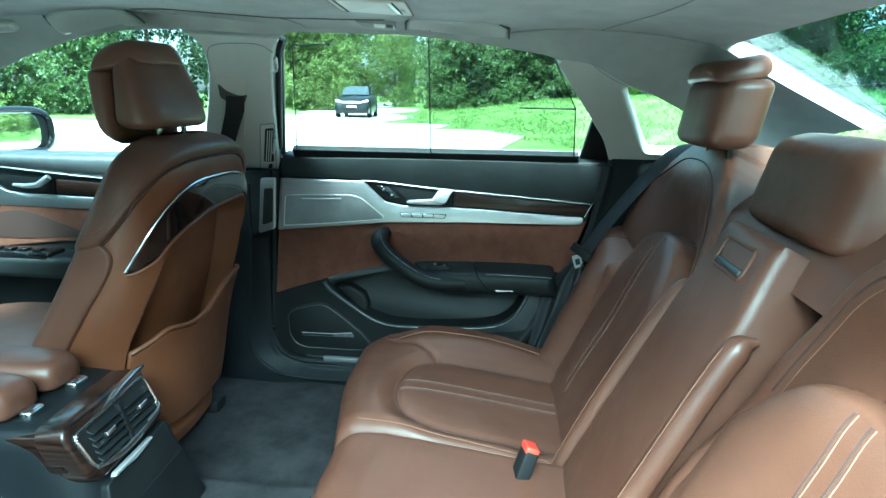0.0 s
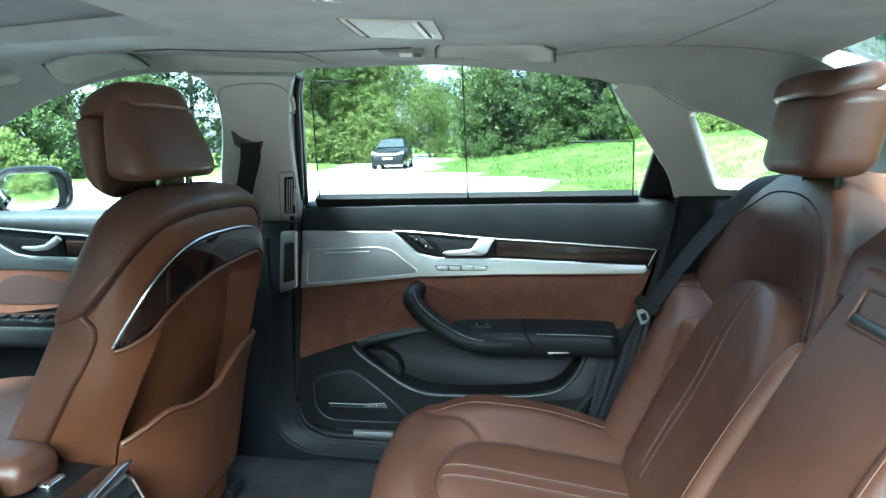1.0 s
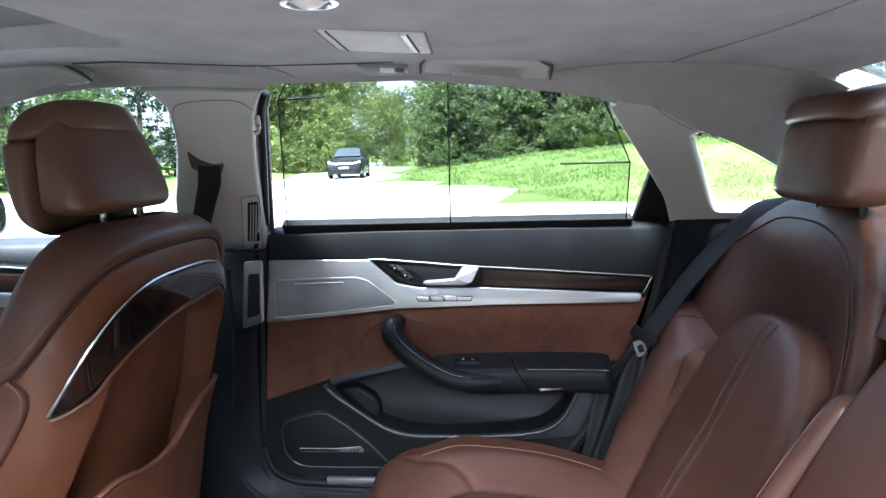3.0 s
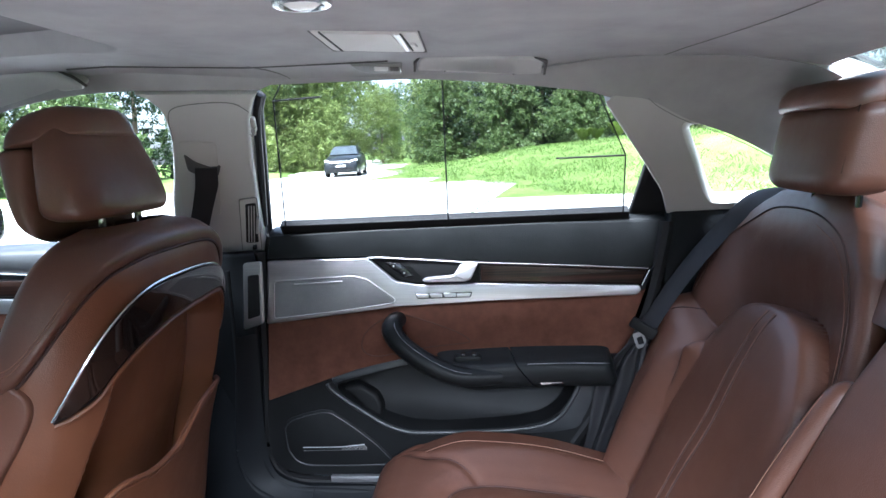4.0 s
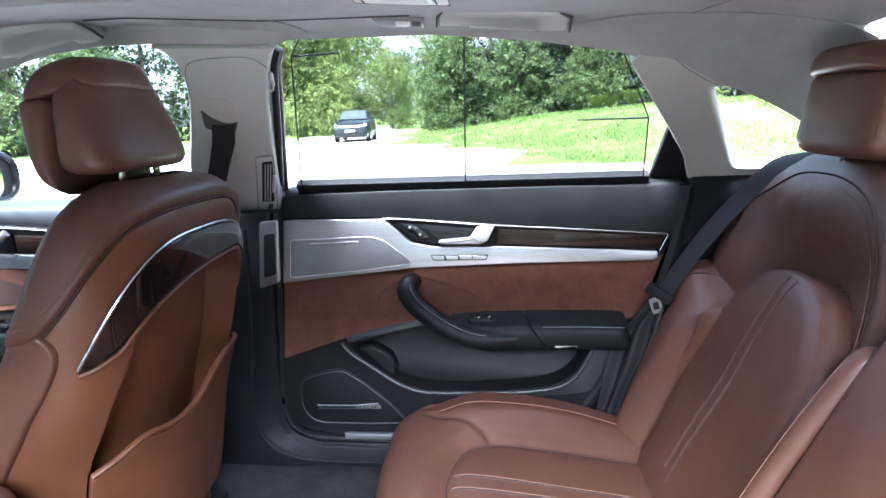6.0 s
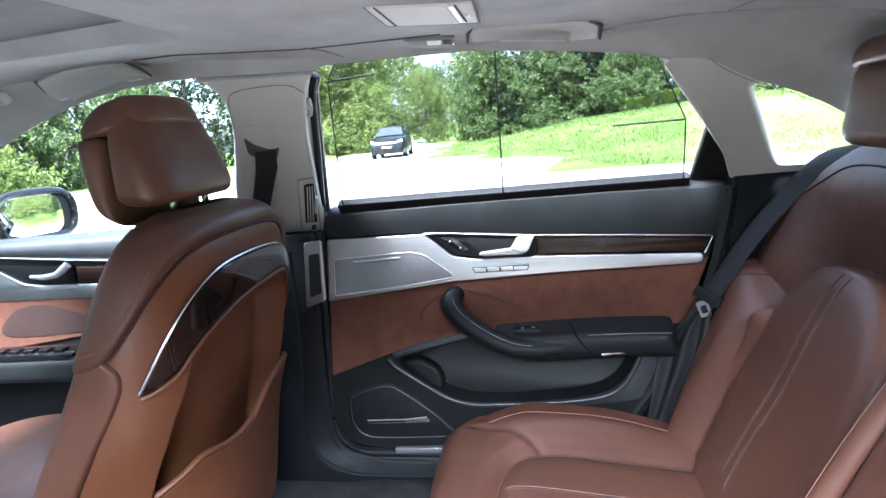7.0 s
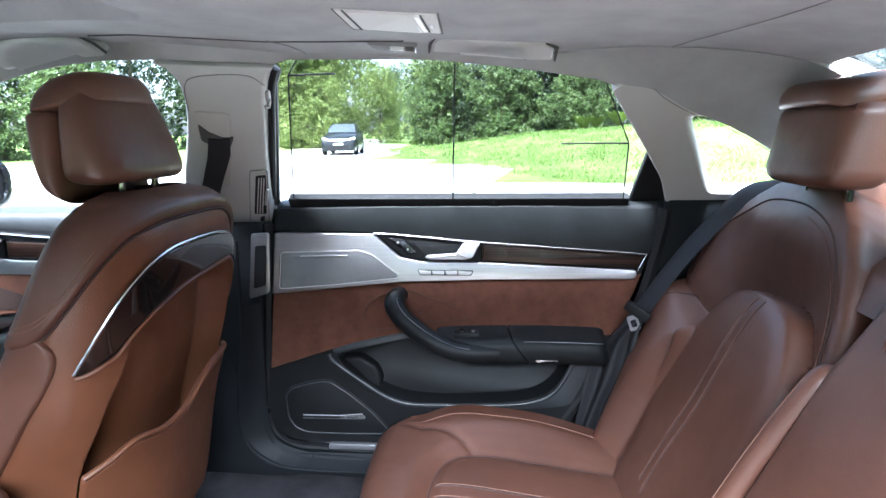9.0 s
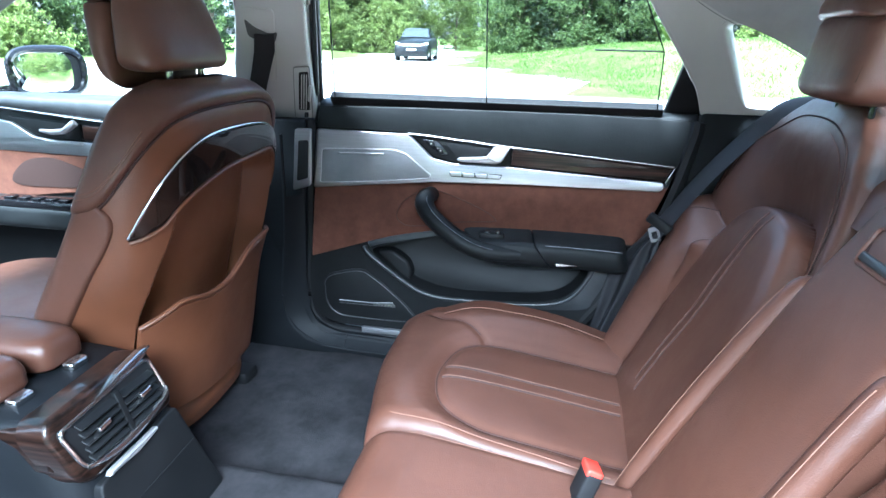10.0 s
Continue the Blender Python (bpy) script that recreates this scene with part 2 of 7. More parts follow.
def thing(name, label, category, at=(0, 0, 0), group="", kind=""):
    ob = tagged(new(name), label, category, group, kind)
    ob.empty_display_size = 0.05
    return ob


def curve_pts(pts, n=8, closed=False):
    """Catmull-Rom through the points, n steps a span."""
    p = [Vector(q) for q in pts]
    out, m = [], len(p)
    for i in range(m if closed else m - 1):
        a = p[(i - 1) % m] if closed or i > 0 else p[0] * 2 - p[1]
        b, c = p[i], p[(i + 1) % m]
        d = p[(i + 2) % m] if closed or i + 2 < m else p[-1] * 2 - p[-2]
        for k in range(n):
            t = k / n
            out.append(0.5 * ((2 * b) + (c - a) * t + (2 * a - 5 * b + 4 * c - d) * t * t + (3 * b - a - 3 * c + d) * t ** 3))
    if not closed:
        out.append(p[-1])
    return out


def rounded(pts, r=0.01, n=4):
    """A closed outline with its corners rounded."""
    p, out = [Vector(q) for q in pts], []
    m = len(p)
    for i in range(m):
        a, b, c = p[i - 1], p[i], p[(i + 1) % m]
        ra = min(r, (a - b).length * 0.45, (c - b).length * 0.45)
        u, w = b + (a - b).normalized() * ra, b + (c - b).normalized() * ra
        for k in range(n + 1):
            t = k / n
            out.append(u * (1 - t) ** 2 + b * 2 * t * (1 - t) + w * t * t)
    return out


def grid(rows, cu=False, cv=False, bm=None):
    """Quads between rows of points. cu: rows closed; cv: last row joins the first."""
    bm = bm or bmesh.new()
    vs = [[bm.verts.new(q) for q in r] for r in rows]
    nr, nc = len(vs), len(vs[0])
    for i in range(nr if cv else nr - 1):
        for j in range(nc if cu else nc - 1):
            a, b = vs[i], vs[(i + 1) % nr]
            try:
                bm.faces.new((a[j], a[(j + 1) % nc], b[(j + 1) % nc], b[j]))
            except ValueError:
                pass
    return bm


def sheet(rows, thick, cu=False):
    """A grid with real thickness, away from the side that its normals face. thick: vector or number."""
    bm = bmesh.new()
    vs = [[bm.verts.new(q) for q in r] for r in rows]
    nr, nc = len(vs), len(vs[0])
    for i in range(nr - 1):
        for j in range(nc if cu else nc - 1):
            bm.faces.new((vs[i][j], vs[i][(j + 1) % nc], vs[i + 1][(j + 1) % nc], vs[i + 1][j]))
    t = Vector(thick)
    bs = [[bm.verts.new(v.co + t) for v in r] for r in vs]
    for i in range(nr - 1):
        for j in range(nc if cu else nc - 1):
            bm.faces.new((bs[i + 1][j], bs[i + 1][(j + 1) % nc], bs[i][(j + 1) % nc], bs[i][j]))
    loop = [(0, j) for j in range(nc)] + [(i, nc - 1) for i in range(1, nr)] + [(nr - 1, j) for j in range(nc - 2, -1, -1)] + [(i, 0) for i in range(nr - 2, 0, -1)]
    if cu:
        for i in (0, nr - 1):
            for j in range(nc):
                bm.faces.new((vs[i][j], vs[i][(j + 1) % nc], bs[i][(j + 1) % nc], bs[i][j]))
    else:
        for k in range(len(loop)):
            a, b = loop[k], loop[(k + 1) % len(loop)]
            bm.faces.new((vs[a[0]][a[1]], vs[b[0]][b[1]], bs[b[0]][b[1]], bs[a[0]][a[1]]))
    return bm


def tube(pts, r, n=8, closed=False, flat=1.0, up=(0, 0, 1)):
    """A round or flattened bar along points; r: a number or one for each point."""
    p = [Vector(q) for q in pts]
    rr = r if isinstance(r, (list, tuple)) else [r] * len(p)
    rows = []
    for i, q in enumerate(p):
        a = p[i - 1] if closed or i else p[0]
        b = p[(i + 1) % len(p)] if closed or i + 1 < len(p) else p[-1]
        t = (b - a).normalized()
        s = t.cross(Vector(up))
        s = s.normalized() if s.length > 1e-4 else t.orthogonal().normalized()
        u = s.cross(t)
        rows.append([q + (s * math.cos(w) * rr[i] + u * math.sin(w) * rr[i] * flat) for w in (2 * math.pi * k / n for k in range(n))])
    bm = grid(rows, cu=True, cv=closed)
    if not closed:
        bm.verts.ensure_lookup_table()
        bm.faces.new([bm.verts[k] for k in range(n)])
        bm.faces.new([bm.verts[len(bm.verts) - n + k] for k in range(n)])
    return bm


def plate(outline, place, depth, edge=0.003, steps=3, crown=0.0):
    """A solid plate on a flat outline (a, b): place(a, b, h) gives the point; its face is at h = 0 and its back at -depth, with a rounded edge."""
    pts = [Vector((q[0], q[1])) for q in outline]
    m = len(pts)
    area = sum(pts[i - 1].x * pts[i].y - pts[i].x * pts[i - 1].y for i in range(m))
    sgn = 1 if area > 0 else -1
    nor = []
    for i in range(m):
        d1, d2 = (pts[i] - pts[i - 1]), (pts[(i + 1) % m] - pts[i])
        d = (d1.normalized() if d1.length > 1e-9 else d1) + (d2.normalized() if d2.length > 1e-9 else d2)
        d = d.normalized() if d.length > 1e-9 else Vector((1, 0))
        nor.append(Vector((-d.y, d.x)) * sgn)
    rings = [(0.0, -depth)]
    for k in range(steps + 1):
        w = math.pi / 2 * k / steps
        rings.append((edge * (1 - math.cos(w)), -edge + edge * math.sin(w)))
    bm = bmesh.new()
    prev = None
    for ins, h in rings:
        cur = [bm.verts.new(place(*(pts[i] + nor[i] * ins), h)) for i in range(m)]
        if prev:
            for i in range(m):
                bm.faces.new((prev[i], prev[(i + 1) % m], cur[(i + 1) % m], cur[i]))
        prev = cur
    top = bm.faces.new(prev)
    bmesh.ops.triangulate(bm, faces=[top])
    return bm


def holed(outer, holes, place, depth):
    """A flat sheet with openings through it."""
    bm = bmesh.new()
    edges, loops = [], []
    for lp in [outer] + holes:
        vs = [bm.verts.new(place(q[0], q[1], 0)) for q in lp]
        loops.append(vs)
        for i in range(len(vs)):
            edges.append(bm.edges.new((vs[i - 1], vs[i])))
    r = bmesh.ops.triangle_fill(bm, use_beauty=True, use_dissolve=False, edges=edges)
    front = [g for g in r["geom"] if isinstance(g, bmesh.types.BMFace)]
    back = {}
    for lp, src in zip(loops, [outer] + holes):
        for v, q in zip(lp, src):
            back[v] = bm.verts.new(place(q[0], q[1], -depth))
    for f in front:
        try:
            bm.faces.new([back[v] for v in reversed(f.verts[:])])
        except (ValueError, KeyError):
            pass
    for lp in loops:
        for i in range(len(lp)):
            bm.faces.new((lp[i - 1], lp[i], back[lp[i]], back[lp[i - 1]]))
    return bm


def box(x0, x1, y0, y1, z0, z1, r=0.0, seg=2, m=None):
    bm = bmesh.new()
    bmesh.ops.create_cube(bm, size=1)
    for v in bm.verts:
        v.co = Vector(((x0 + x1) / 2 + v.co.x * (x1 - x0), (y0 + y1) / 2 + v.co.y * (y1 - y0), (z0 + z1) / 2 + v.co.z * (z1 - z0)))
    if r:
        bmesh.ops.bevel(bm, geom=bm.edges[:], offset=r, segments=seg, affect="EDGES", profile=0.5)
    if m:
        bm.transform(m)
    return bm


def lathe(profile, n=24, m=None):
    """Turns (radius, height) pairs about z."""
    bm = grid([[Vector((r * math.cos(a), r * math.sin(a), h)) for a in (2 * math.pi * k / n for k in range(n))] for r, h in profile], cu=True)
    bmesh.ops.remove_doubles(bm, verts=bm.verts, dist=1e-6)
    if m:
        bm.transform(m)
    return bm


def lerp(x, *pairs):
    """Smooth piecewise value through (x, value) pairs."""
    if x <= pairs[0][0]:
        return pairs[0][1]
    for (a, va), (b, vb) in zip(pairs, pairs[1:]):
        if x <= b:
            return va + (vb - va) * (x - a) / (b - a)
    return pairs[-1][1]


def glide(x, *pairs):
    """Value through (x, value) pairs with soft turns."""
    n = len(pairs)
    if x <= pairs[0][0]:
        return pairs[0][1]
    if x >= pairs[-1][0]:
        return pairs[-1][1]
    s = [(pairs[k + 1][1] - pairs[k][1]) / (pairs[k + 1][0] - pairs[k][0]) for k in range(n - 1)]
    t = [s[0]] + [(s[k] + s[k + 1]) / 2 for k in range(n - 2)] + [s[-1]]
    for k in range(n - 1):
        (a, va), (b, vb) = pairs[k], pairs[k + 1]
        if x <= b:
            h = b - a
            u = (x - a) / h
            return va * (1 + 2 * u) * (1 - u) ** 2 + t[k] * h * u * (1 - u) ** 2 + vb * u * u * (3 - 2 * u) + t[k + 1] * h * u * u * (u - 1)


def sstep(a, b, x):
    t = min(1.0, max(0.0, (x - a) / (b - a)))
    return t * t * (3 - 2 * t)


def near(p, line):
    """Distance from a flat point to a polyline."""
    best = 1e9
    for (ax, ay), (bx, by) in zip(line, line[1:]):
        dx, dy = bx - ax, by - ay
        t = max(0.0, min(1.0, ((p[0] - ax) * dx + (p[1] - ay) * dy) / (dx * dx + dy * dy + 1e-12)))
        best = min(best, math.hypot(p[0] - ax - dx * t, p[1] - ay - dy * t))
    return best


def inside(p, poly):
    c, j = False, len(poly) - 1
    for i in range(len(poly)):
        a, b = poly[i], poly[j]
        if (a[1] > p[1]) != (b[1] > p[1]) and p[0] < (b[0] - a[0]) * (p[1] - a[1]) / (b[1] - a[1]) + a[0]:
            c = not c
        j = i
    return c


# ---- the car's shell: floor, roof, pillars ----
def side(x, z, h=0.0):
    """The leaning inner face of the pillars; h: towards the cabin."""
    return Vector((x, 1.547 - 0.8 * z - 0.781 * h, z - 0.625 * h))


def door_y(z):
    return lerp(z, (0.30, 0.748), (0.50, 0.746), (0.62, 0.752), (0.76, 0.757), (0.90, 0.773), (0.99, 0.788))


def door_at(x, z, h=0.0):
    return Vector((x, door_y(z) - h, z))


def roof_z(x, y):
    c = lerp(x, (-2.0, 1.20), (-1.5, 1.30), (-1.0, 1.335), (-0.6, 1.336), (-0.35, 1.318), (0.0, 1.310), (0.3, 1.302), (0.46, 1.291), (0.64, 1.264))
    drop = lerp(abs(y), (0.0, 0.0), (0.30, 0.003), (0.42, 0.006), (0.47, 0.010), (0.50, 0.016), (0.53, 0.03))
    yi = y - 0.36 * (x + 0.155)
    c += 0.007 * sstep(0.100, 0.200, yi) * (1 - min(1.0, max(0.0, (yi - 0.212) / 0.108))) * sstep(-0.195, -0.165, x) * (1 - sstep(-0.020, 0.014, x))
    d = min(-0.475 - x, 0.315 - abs(y))
    corner = min(-0.475 - x, 0.315 - abs(y))
    if -0.475 - x < 0.08 and 0.315 - abs(y) < 0.08:
        corner = 0.08 - math.hypot(max(0.0, 0.08 - (-0.475 - x)), max(0.0, 0.08 - (0.315 - abs(y))))
    return c - drop + 0.035 * sstep(-0.004, 0.022, min(d, corner) if x > -1.4 else 0.0)


# floor
tagged(part("floor", sheet([[(x, y, 0.285 + 0.004 * noise.noise((x * 9, y * 9, 0))) for y in np.linspace(-0.78, 0.80, 60)] for x in np.linspace(-2.1, 1.25, 110)], (0, 0, -0.03)), M_CARPET), "dark charcoal carpet covering the car floor", "floor", kind="structure")
hump = []
for x in np.linspace(-0.60, 0.0, 14):
    hump.append([(x, y, 0.283 + 0.055 * sstep(-0.21, -0.15, y) * (1 - sstep(0.15, 0.21, y))) for y in np.linspace(-0.26, 0.26, 40)])
tagged(part("tunnel_carpet", sheet(hump, (0, 0, -0.02)), M_CARPET), "grey carpeted hump over the transmission tunnel", "carpet", kind="structure")

# roof lining
rows = []
for x in list(np.linspace(-1.36, -0.62, 30)) + list(np.linspace(-0.61, -0.45, 40)) + list(np.linspace(-0.43, -0.20, 12)) + list(np.linspace(-0.197, 0.02, 48)) + list(np.linspace(0.04, 0.64, 30)):
    rows.append([(x, y, roof_z(x, y)) for y in list(np.linspace(-0.53, -0.33, 14)) + list(np.linspace(-0.32, -0.24, 16)) + list(np.linspace(-0.22, 0.06, 14)) + list(np.linspace(0.08, 0.38, 54)) + list(np.linspace(0.39, 0.53, 12))])
ceiling = tagged(part("ceiling", sheet(rows, (0, 0, 0.03)), M_HEAD), "grey woven headliner of the car roof", "ceiling", kind="structure")
seam = [(0.33, 0.52), (0.37, 0.47), (0.405, 0.36), (0.43, 0.25), (0.446, 0.13), (0.452, 0.0), (0.446, -0.13)]
part("lining_seam", tube([(p.x, p.y, roof_z(p.x, p.y) - 0.0003) for p in curve_pts([(a, b, 0) for a, b in seam], 8)], 0.0009, 6), M_SOFT_LINE, ceiling, "dark seam in the lining")
part("lining_slot", tube([(x, 0.44 + 0.006 * math.sin((x + 0.66) * 5), roof_z(x, 0.44) - 0.0005) for x in np.linspace(-0.68, -0.10, 24)], 0.0022, 6), M_GROOVE, ceiling, "dark gap along the roof edge")
part("lining_joint", tube([(-0.345 + 0.05 * t, 0.435 + 0.08 * t, roof_z(-0.33, 0.435 + 0.08 * t) - 0.001) for t in np.linspace(0, 1, 8)], 0.0011, 6), M_SOFT_LINE, ceiling)

# sunroof shade panel in its recess
def roof_at(a, b, h):
    return Vector((a, b, roof_z(a, b) - h))
sunroof = thing("sunroof", "grey fabric sunroof shade set into the headliner", "sunroof", kind="structure")
part("shade_panel", plate(rounded([(-1.30, -0.288), (-0.502, -0.288), (-0.502, 0.288), (-1.30, 0.288)], 0.05, 6), lambda a, b, h: roof_at(a, b, h + 0.002), 0.01, 0.001), M_SHADE, sunroof)

# roof rail above the side windows
FRONT_TOP = [(-2.0, 0.93), (-1.75, 1.0), (-1.42, 1.10), (-1.197, 1.183), (-1.031, 1.235), (-0.863, 1.274), (-0.723, 1.289), (-0.62, 1.290)]
FRONT_REAR = [(-0.585, 1.276), (-0.571, 1.250), (-0.583, 1.196), (-0.622, 1.12), (-0.661, 1.052), (-0.70, 0.95), (-0.705, 0.90)]
REAR_FRONT = [(-0.508, 0.90), (-0.482, 0.968), (-0.464, 1.033), (-0.446, 1.098), (-0.428, 1.157), (-0.409, 1.211), (-0.396, 1.240), (-0.381, 1.262)]
REAR_TOP = [(-0.324, 1.288), (-0.281, 1.2905), (-0.176, 1.288), (-0.013, 1.274), (0.119, 1.259), (0.255, 1.239)]
REAR_REAR = [(0.290, 1.220), (0.313, 1.190), (0.341, 1.155), (0.382, 1.102), (0.404, 1.072), (0.428, 1.039), (0.452, 0.985)]
c2 = lambda pts, n=5: [(p.x, p.y) for p in curve_pts([(a, b, 0) for a, b in pts], n)]
TOPZ = 1.335
ft, fr, rf, rt, rr = c2(FRONT_TOP), c2(FRONT_REAR), c2(REAR_FRONT), c2(REAR_TOP), c2(REAR_REAR)
rail = ft + [(-0.60, 1.290)] + [(-0.366, 1.2775)] + rt + [(0.30, 1.225), (0.30, TOPZ), (-2.0, TOPZ)]
tagged(part("trim_rail", plate(rail, side, 0.02, 0.004), M_HEAD), "grey fabric trim along the roof rail", "trim", kind="structure")
bp = [(-0.606, 1.2885)] + fr + [(-0.705, 0.89), (-0.512, 0.89)] + rf + [(-0.366, 1.2765)]
bpillar = tagged(part("trim_pillar", plate(bp, lambda x, z, h: side(x, z, h + 0.006), 0.03, 0.008, 4), M_PILLAR), "pale grey plastic trim of the centre pillar", "trim", kind="structure")
part("cover_seam", tube([side(p.x, p.y, 0.0066) for p in curve_pts([(-0.575, 1.20, 0), (-0.56, 1.245, 0), (-0.535, 1.262, 0), (-0.47, 1.266, 0), (-0.42, 1.262, 0), (-0.395, 1.245, 0)], 6)], 0.0010, 6), M_SOFT_LINE, bpillar)
slot = rounded([(-0.566, 1.20), (-0.487, 1.193), (-0.555, 1.03), (-0.634, 1.062)], 0.012)
part("belt_slot_panel", plate(slot, lambda x, z, h: side(x, z, h + 0.009), 0.01, 0.002), M_PLASTIC_LIGHT, bpillar)
part("belt_slot", plate(rounded([(-0.566, 1.176), (-0.55, 1.158), (-0.525, 1.146), (-0.50, 1.146), (-0.515, 1.125), (-0.555, 1.128), (-0.575, 1.14)], 0.006), lambda x, z, h: side(x, z, h + 0.0105), 0.01, 0.001), M_GROOVE, bpillar)

# air vent in the pillar
vent = [(-0.494, 1.070), (-0.453, 1.073), (-0.497, 0.938), (-0.545, 0.938)]
pv = thing("pillar_vent", "pale grey upright air vent in the centre pillar", "air vent", kind="structure")
part("frame", plate(rounded(vent, 0.006), lambda x, z, h: side(x, z, h + 0.0115), 0.01, 0.003), M_PLASTIC_LIGHT, pv)
part("outline", tube([side(q.x, q.y, 0.009) for q in rounded(vent, 0.006)], 0.0016, 6, closed=True), M_SOFT_LINE, pv)
# flat black plate stands in for the shade behind the slats
part("opening", plate(rounded([(-0.484, 1.060), (-0.459, 1.062), (-0.494, 0.962), (-0.525, 0.962)], 0.004), lambda x, z, h: side(x, z, h + 0.0125), 0.004, 0.001), M_RUBBER, pv)
for k in (-1, 0, 1):
    part("slat", tube([side(-0.471 + 0.0062 * k, 1.056, 0.014), side(-0.509 + 0.0066 * k, 0.966, 0.014)], 0.0014, 6), M_PLASTIC_LIGHT, pv)
part("slider", plate(rounded([(-0.470, 1.030), (-0.462, 1.030), (-0.480, 0.99), (-0.488, 0.99)], 0.003), lambda x, z, h: side(x, z, h + 0.020), 0.008, 0.003), M_PLASTIC_LIGHT, pv)
part("thumb_wheel", plate(rounded([(-0.512, 0.955), (-0.500, 0.957), (-0.506, 0.943), (-0.518, 0.942)], 0.002), lambda x, z, h: side(x, z, h + 0.0135), 0.004, 0.001), M_CHROME, pv)

hook = thing("coat_hook", "small grey plastic coat hook beside the rear door", "hook")
part("hook", tube([side(-0.394, 1.228, 0.008), side(-0.391, 1.220, 0.014), side(-0.395, 1.211, 0.018), side(-0.400, 1.210, 0.022), side(-0.401, 1.217, 0.024)], [0.004, 0.0035, 0.003, 0.0028, 0.002], 8), M_PLASTIC_LIGHT, hook)
part("base", plate(rounded([(-0.398, 1.236), (-0.388, 1.236), (-0.392, 1.216), (-0.402, 1.216)], 0.004), lambda x, z, h: side(x, z, h + 0.012), 0.008, 0.003), M_PLASTIC_LIGHT, hook)

# rear pillar with the quarter window through it
cp = [(0.287, 1.222)] + rr + [(0.452, 0.985), (1.05, 0.985), (0.90, 0.99), (0.75, 1.042), (0.64, 1.102), (0.53, 1.154), (0.444, 1.188), (0.365, 1.228), (0.302, 1.232)]
QW_OUT = [(q.x, q.y) for q in curve_pts([(0.437, 1.173, 0), (0.452, 1.180, 0), (0.484, 1.1735, 0), (0.518, 1.160, 0), (0.566, 1.139, 0), (0.615, 1.1125, 0), (0.682, 1.075, 0), (0.727, 1.037, 0), (0.712, 1.008, 0), (0.625, 1.003, 0), (0.553, 1.004, 0), (0.528, 1.0155, 0), (0.503, 1.052, 0), (0.473, 1.105, 0), (0.446, 1.150, 0)], 4, True)]
cpillar = tagged(part("trim_rear_pillar", holed(cp, [QW_OUT], lambda x, z, h: side(x, z, h + 0.004), 0.035), M_PILLAR), "pale grey trim of the rear pillar round a small window", "trim", kind="structure")
qc = Vector((sum(q[0] for q in QW_OUT) / len(QW_OUT), sum(q[1] for q in QW_OUT) / len(QW_OUT)))
rows = []
for t in np.linspace(0, 1, 7):
    # the moulding turns in towards the pane, widest below and behind the door
    k = 1 - 0.085 * math.sin(t * math.pi / 2)
    rows.append([side(qc.x + (a - qc.x) * k + 0.020 * t, qc.y + (b - qc.y) * k - 0.016 * t, 0.0045 - 0.038 * (1 - math.cos(t * math.pi / 2))) for a, b in QW_OUT])
part("window_reveal_small", grid(rows, cu=True), M_PLASTIC_LIGHT, cpillar, "pale moulding round the small window")
part("edge_bead", tube([side(a + 0.005, b, -0.003) for a, b in rr], 0.0075, 8), M_PILLAR, cpillar)
part("pillar_seam", tube([side(p.x, p.y, 0.0048) for p in curve_pts([(0.365, 1.225, 0), (0.388, 1.208, 0), (0.444, 1.180, 0), (0.53, 1.148, 0), (0.64, 1.095, 0), (0.75, 1.03, 0)], 6)], 0.0007, 6), M_SOFT_LINE, cpillar)
low = curve_pts([Vector((0.12, 0.528, 1.277))] + [side(a, b, 0.0045) for a, b in ((0.29, 1.236), (0.365, 1.222), (0.444, 1.184), (0.53, 1.152), (0.64, 1.100), (0.75, 1.040), (0.90, 0.985))], 8)
U = [(0.12, 0.518), (0.28, 0.480), (0.40, 0.468), (0.47, 0.466), (0.54, 0.464)]
upr = curve_pts([(a, b, roof_z(a, b) - 0.002) for a, b in U] + [(0.630, 0.475, 1.247), (0.76, 0.485, 1.178), (0.95, 0.50, 1.085)], 8)
rows = []
for t in np.linspace(0, 1, 16):
    r = []
    for u, l in zip(upr, low):
        d = (l - u).length
        p1, p2 = u + Vector((0, 0.42 * d, -0.04 * d)), l - Vector((0, 0.625, -0.78)) * 0.30 * d
        r.append(u * (1 - t) ** 3 + p1 * 3 * t * (1 - t) ** 2 + p2 * 3 * t * t * (1 - t) + l * t ** 3)
    rows.append(r)
part("upper_cover", sheet(rows, (0, 0.015, 0.02)), M_HEAD, cpillar, "grey fabric lining above the small window")
rev = upr[28:]
shift = Vector((0.075, 0.02, 0.012))
part("window_reveal", sheet([[p + Vector((0.0, 0.0, 0.001)) + shift * t + Vector((0, 0.0, -0.004 * math.sin(math.pi * t))) for p in rev] for t in np.linspace(0, 1, 6)], (0, 0.01, 0.004)), M_PLASTIC_LIGHT, cpillar, "pale moulding along the rear window")
part("glass_bead", tube([p + shift * 1.02 for p in rev], 0.006, 8), M_RUBBER, cpillar)
for k in (0.35, 0.8):
    part("reveal_groove", tube([p + shift * k + Vector((0, 0, -0.0035)) for p in rev], 0.0012, 5), M_GROOVE, cpillar)
window_q = tagged(new("window_quarter"), "small fixed quarter window in the rear pillar", "window", kind="structure")
wq = part("pane", plate([(q.x, q.y) for q in rounded([(0.42, 1.19), (0.48, 1.185), (0.74, 1.045), (0.72, 1.0), (0.53, 1.0)], 0.01)], lambda x, z, h: side(x, z, h - 0.045), 0.003, 0.001), M_GLASS, window_q)
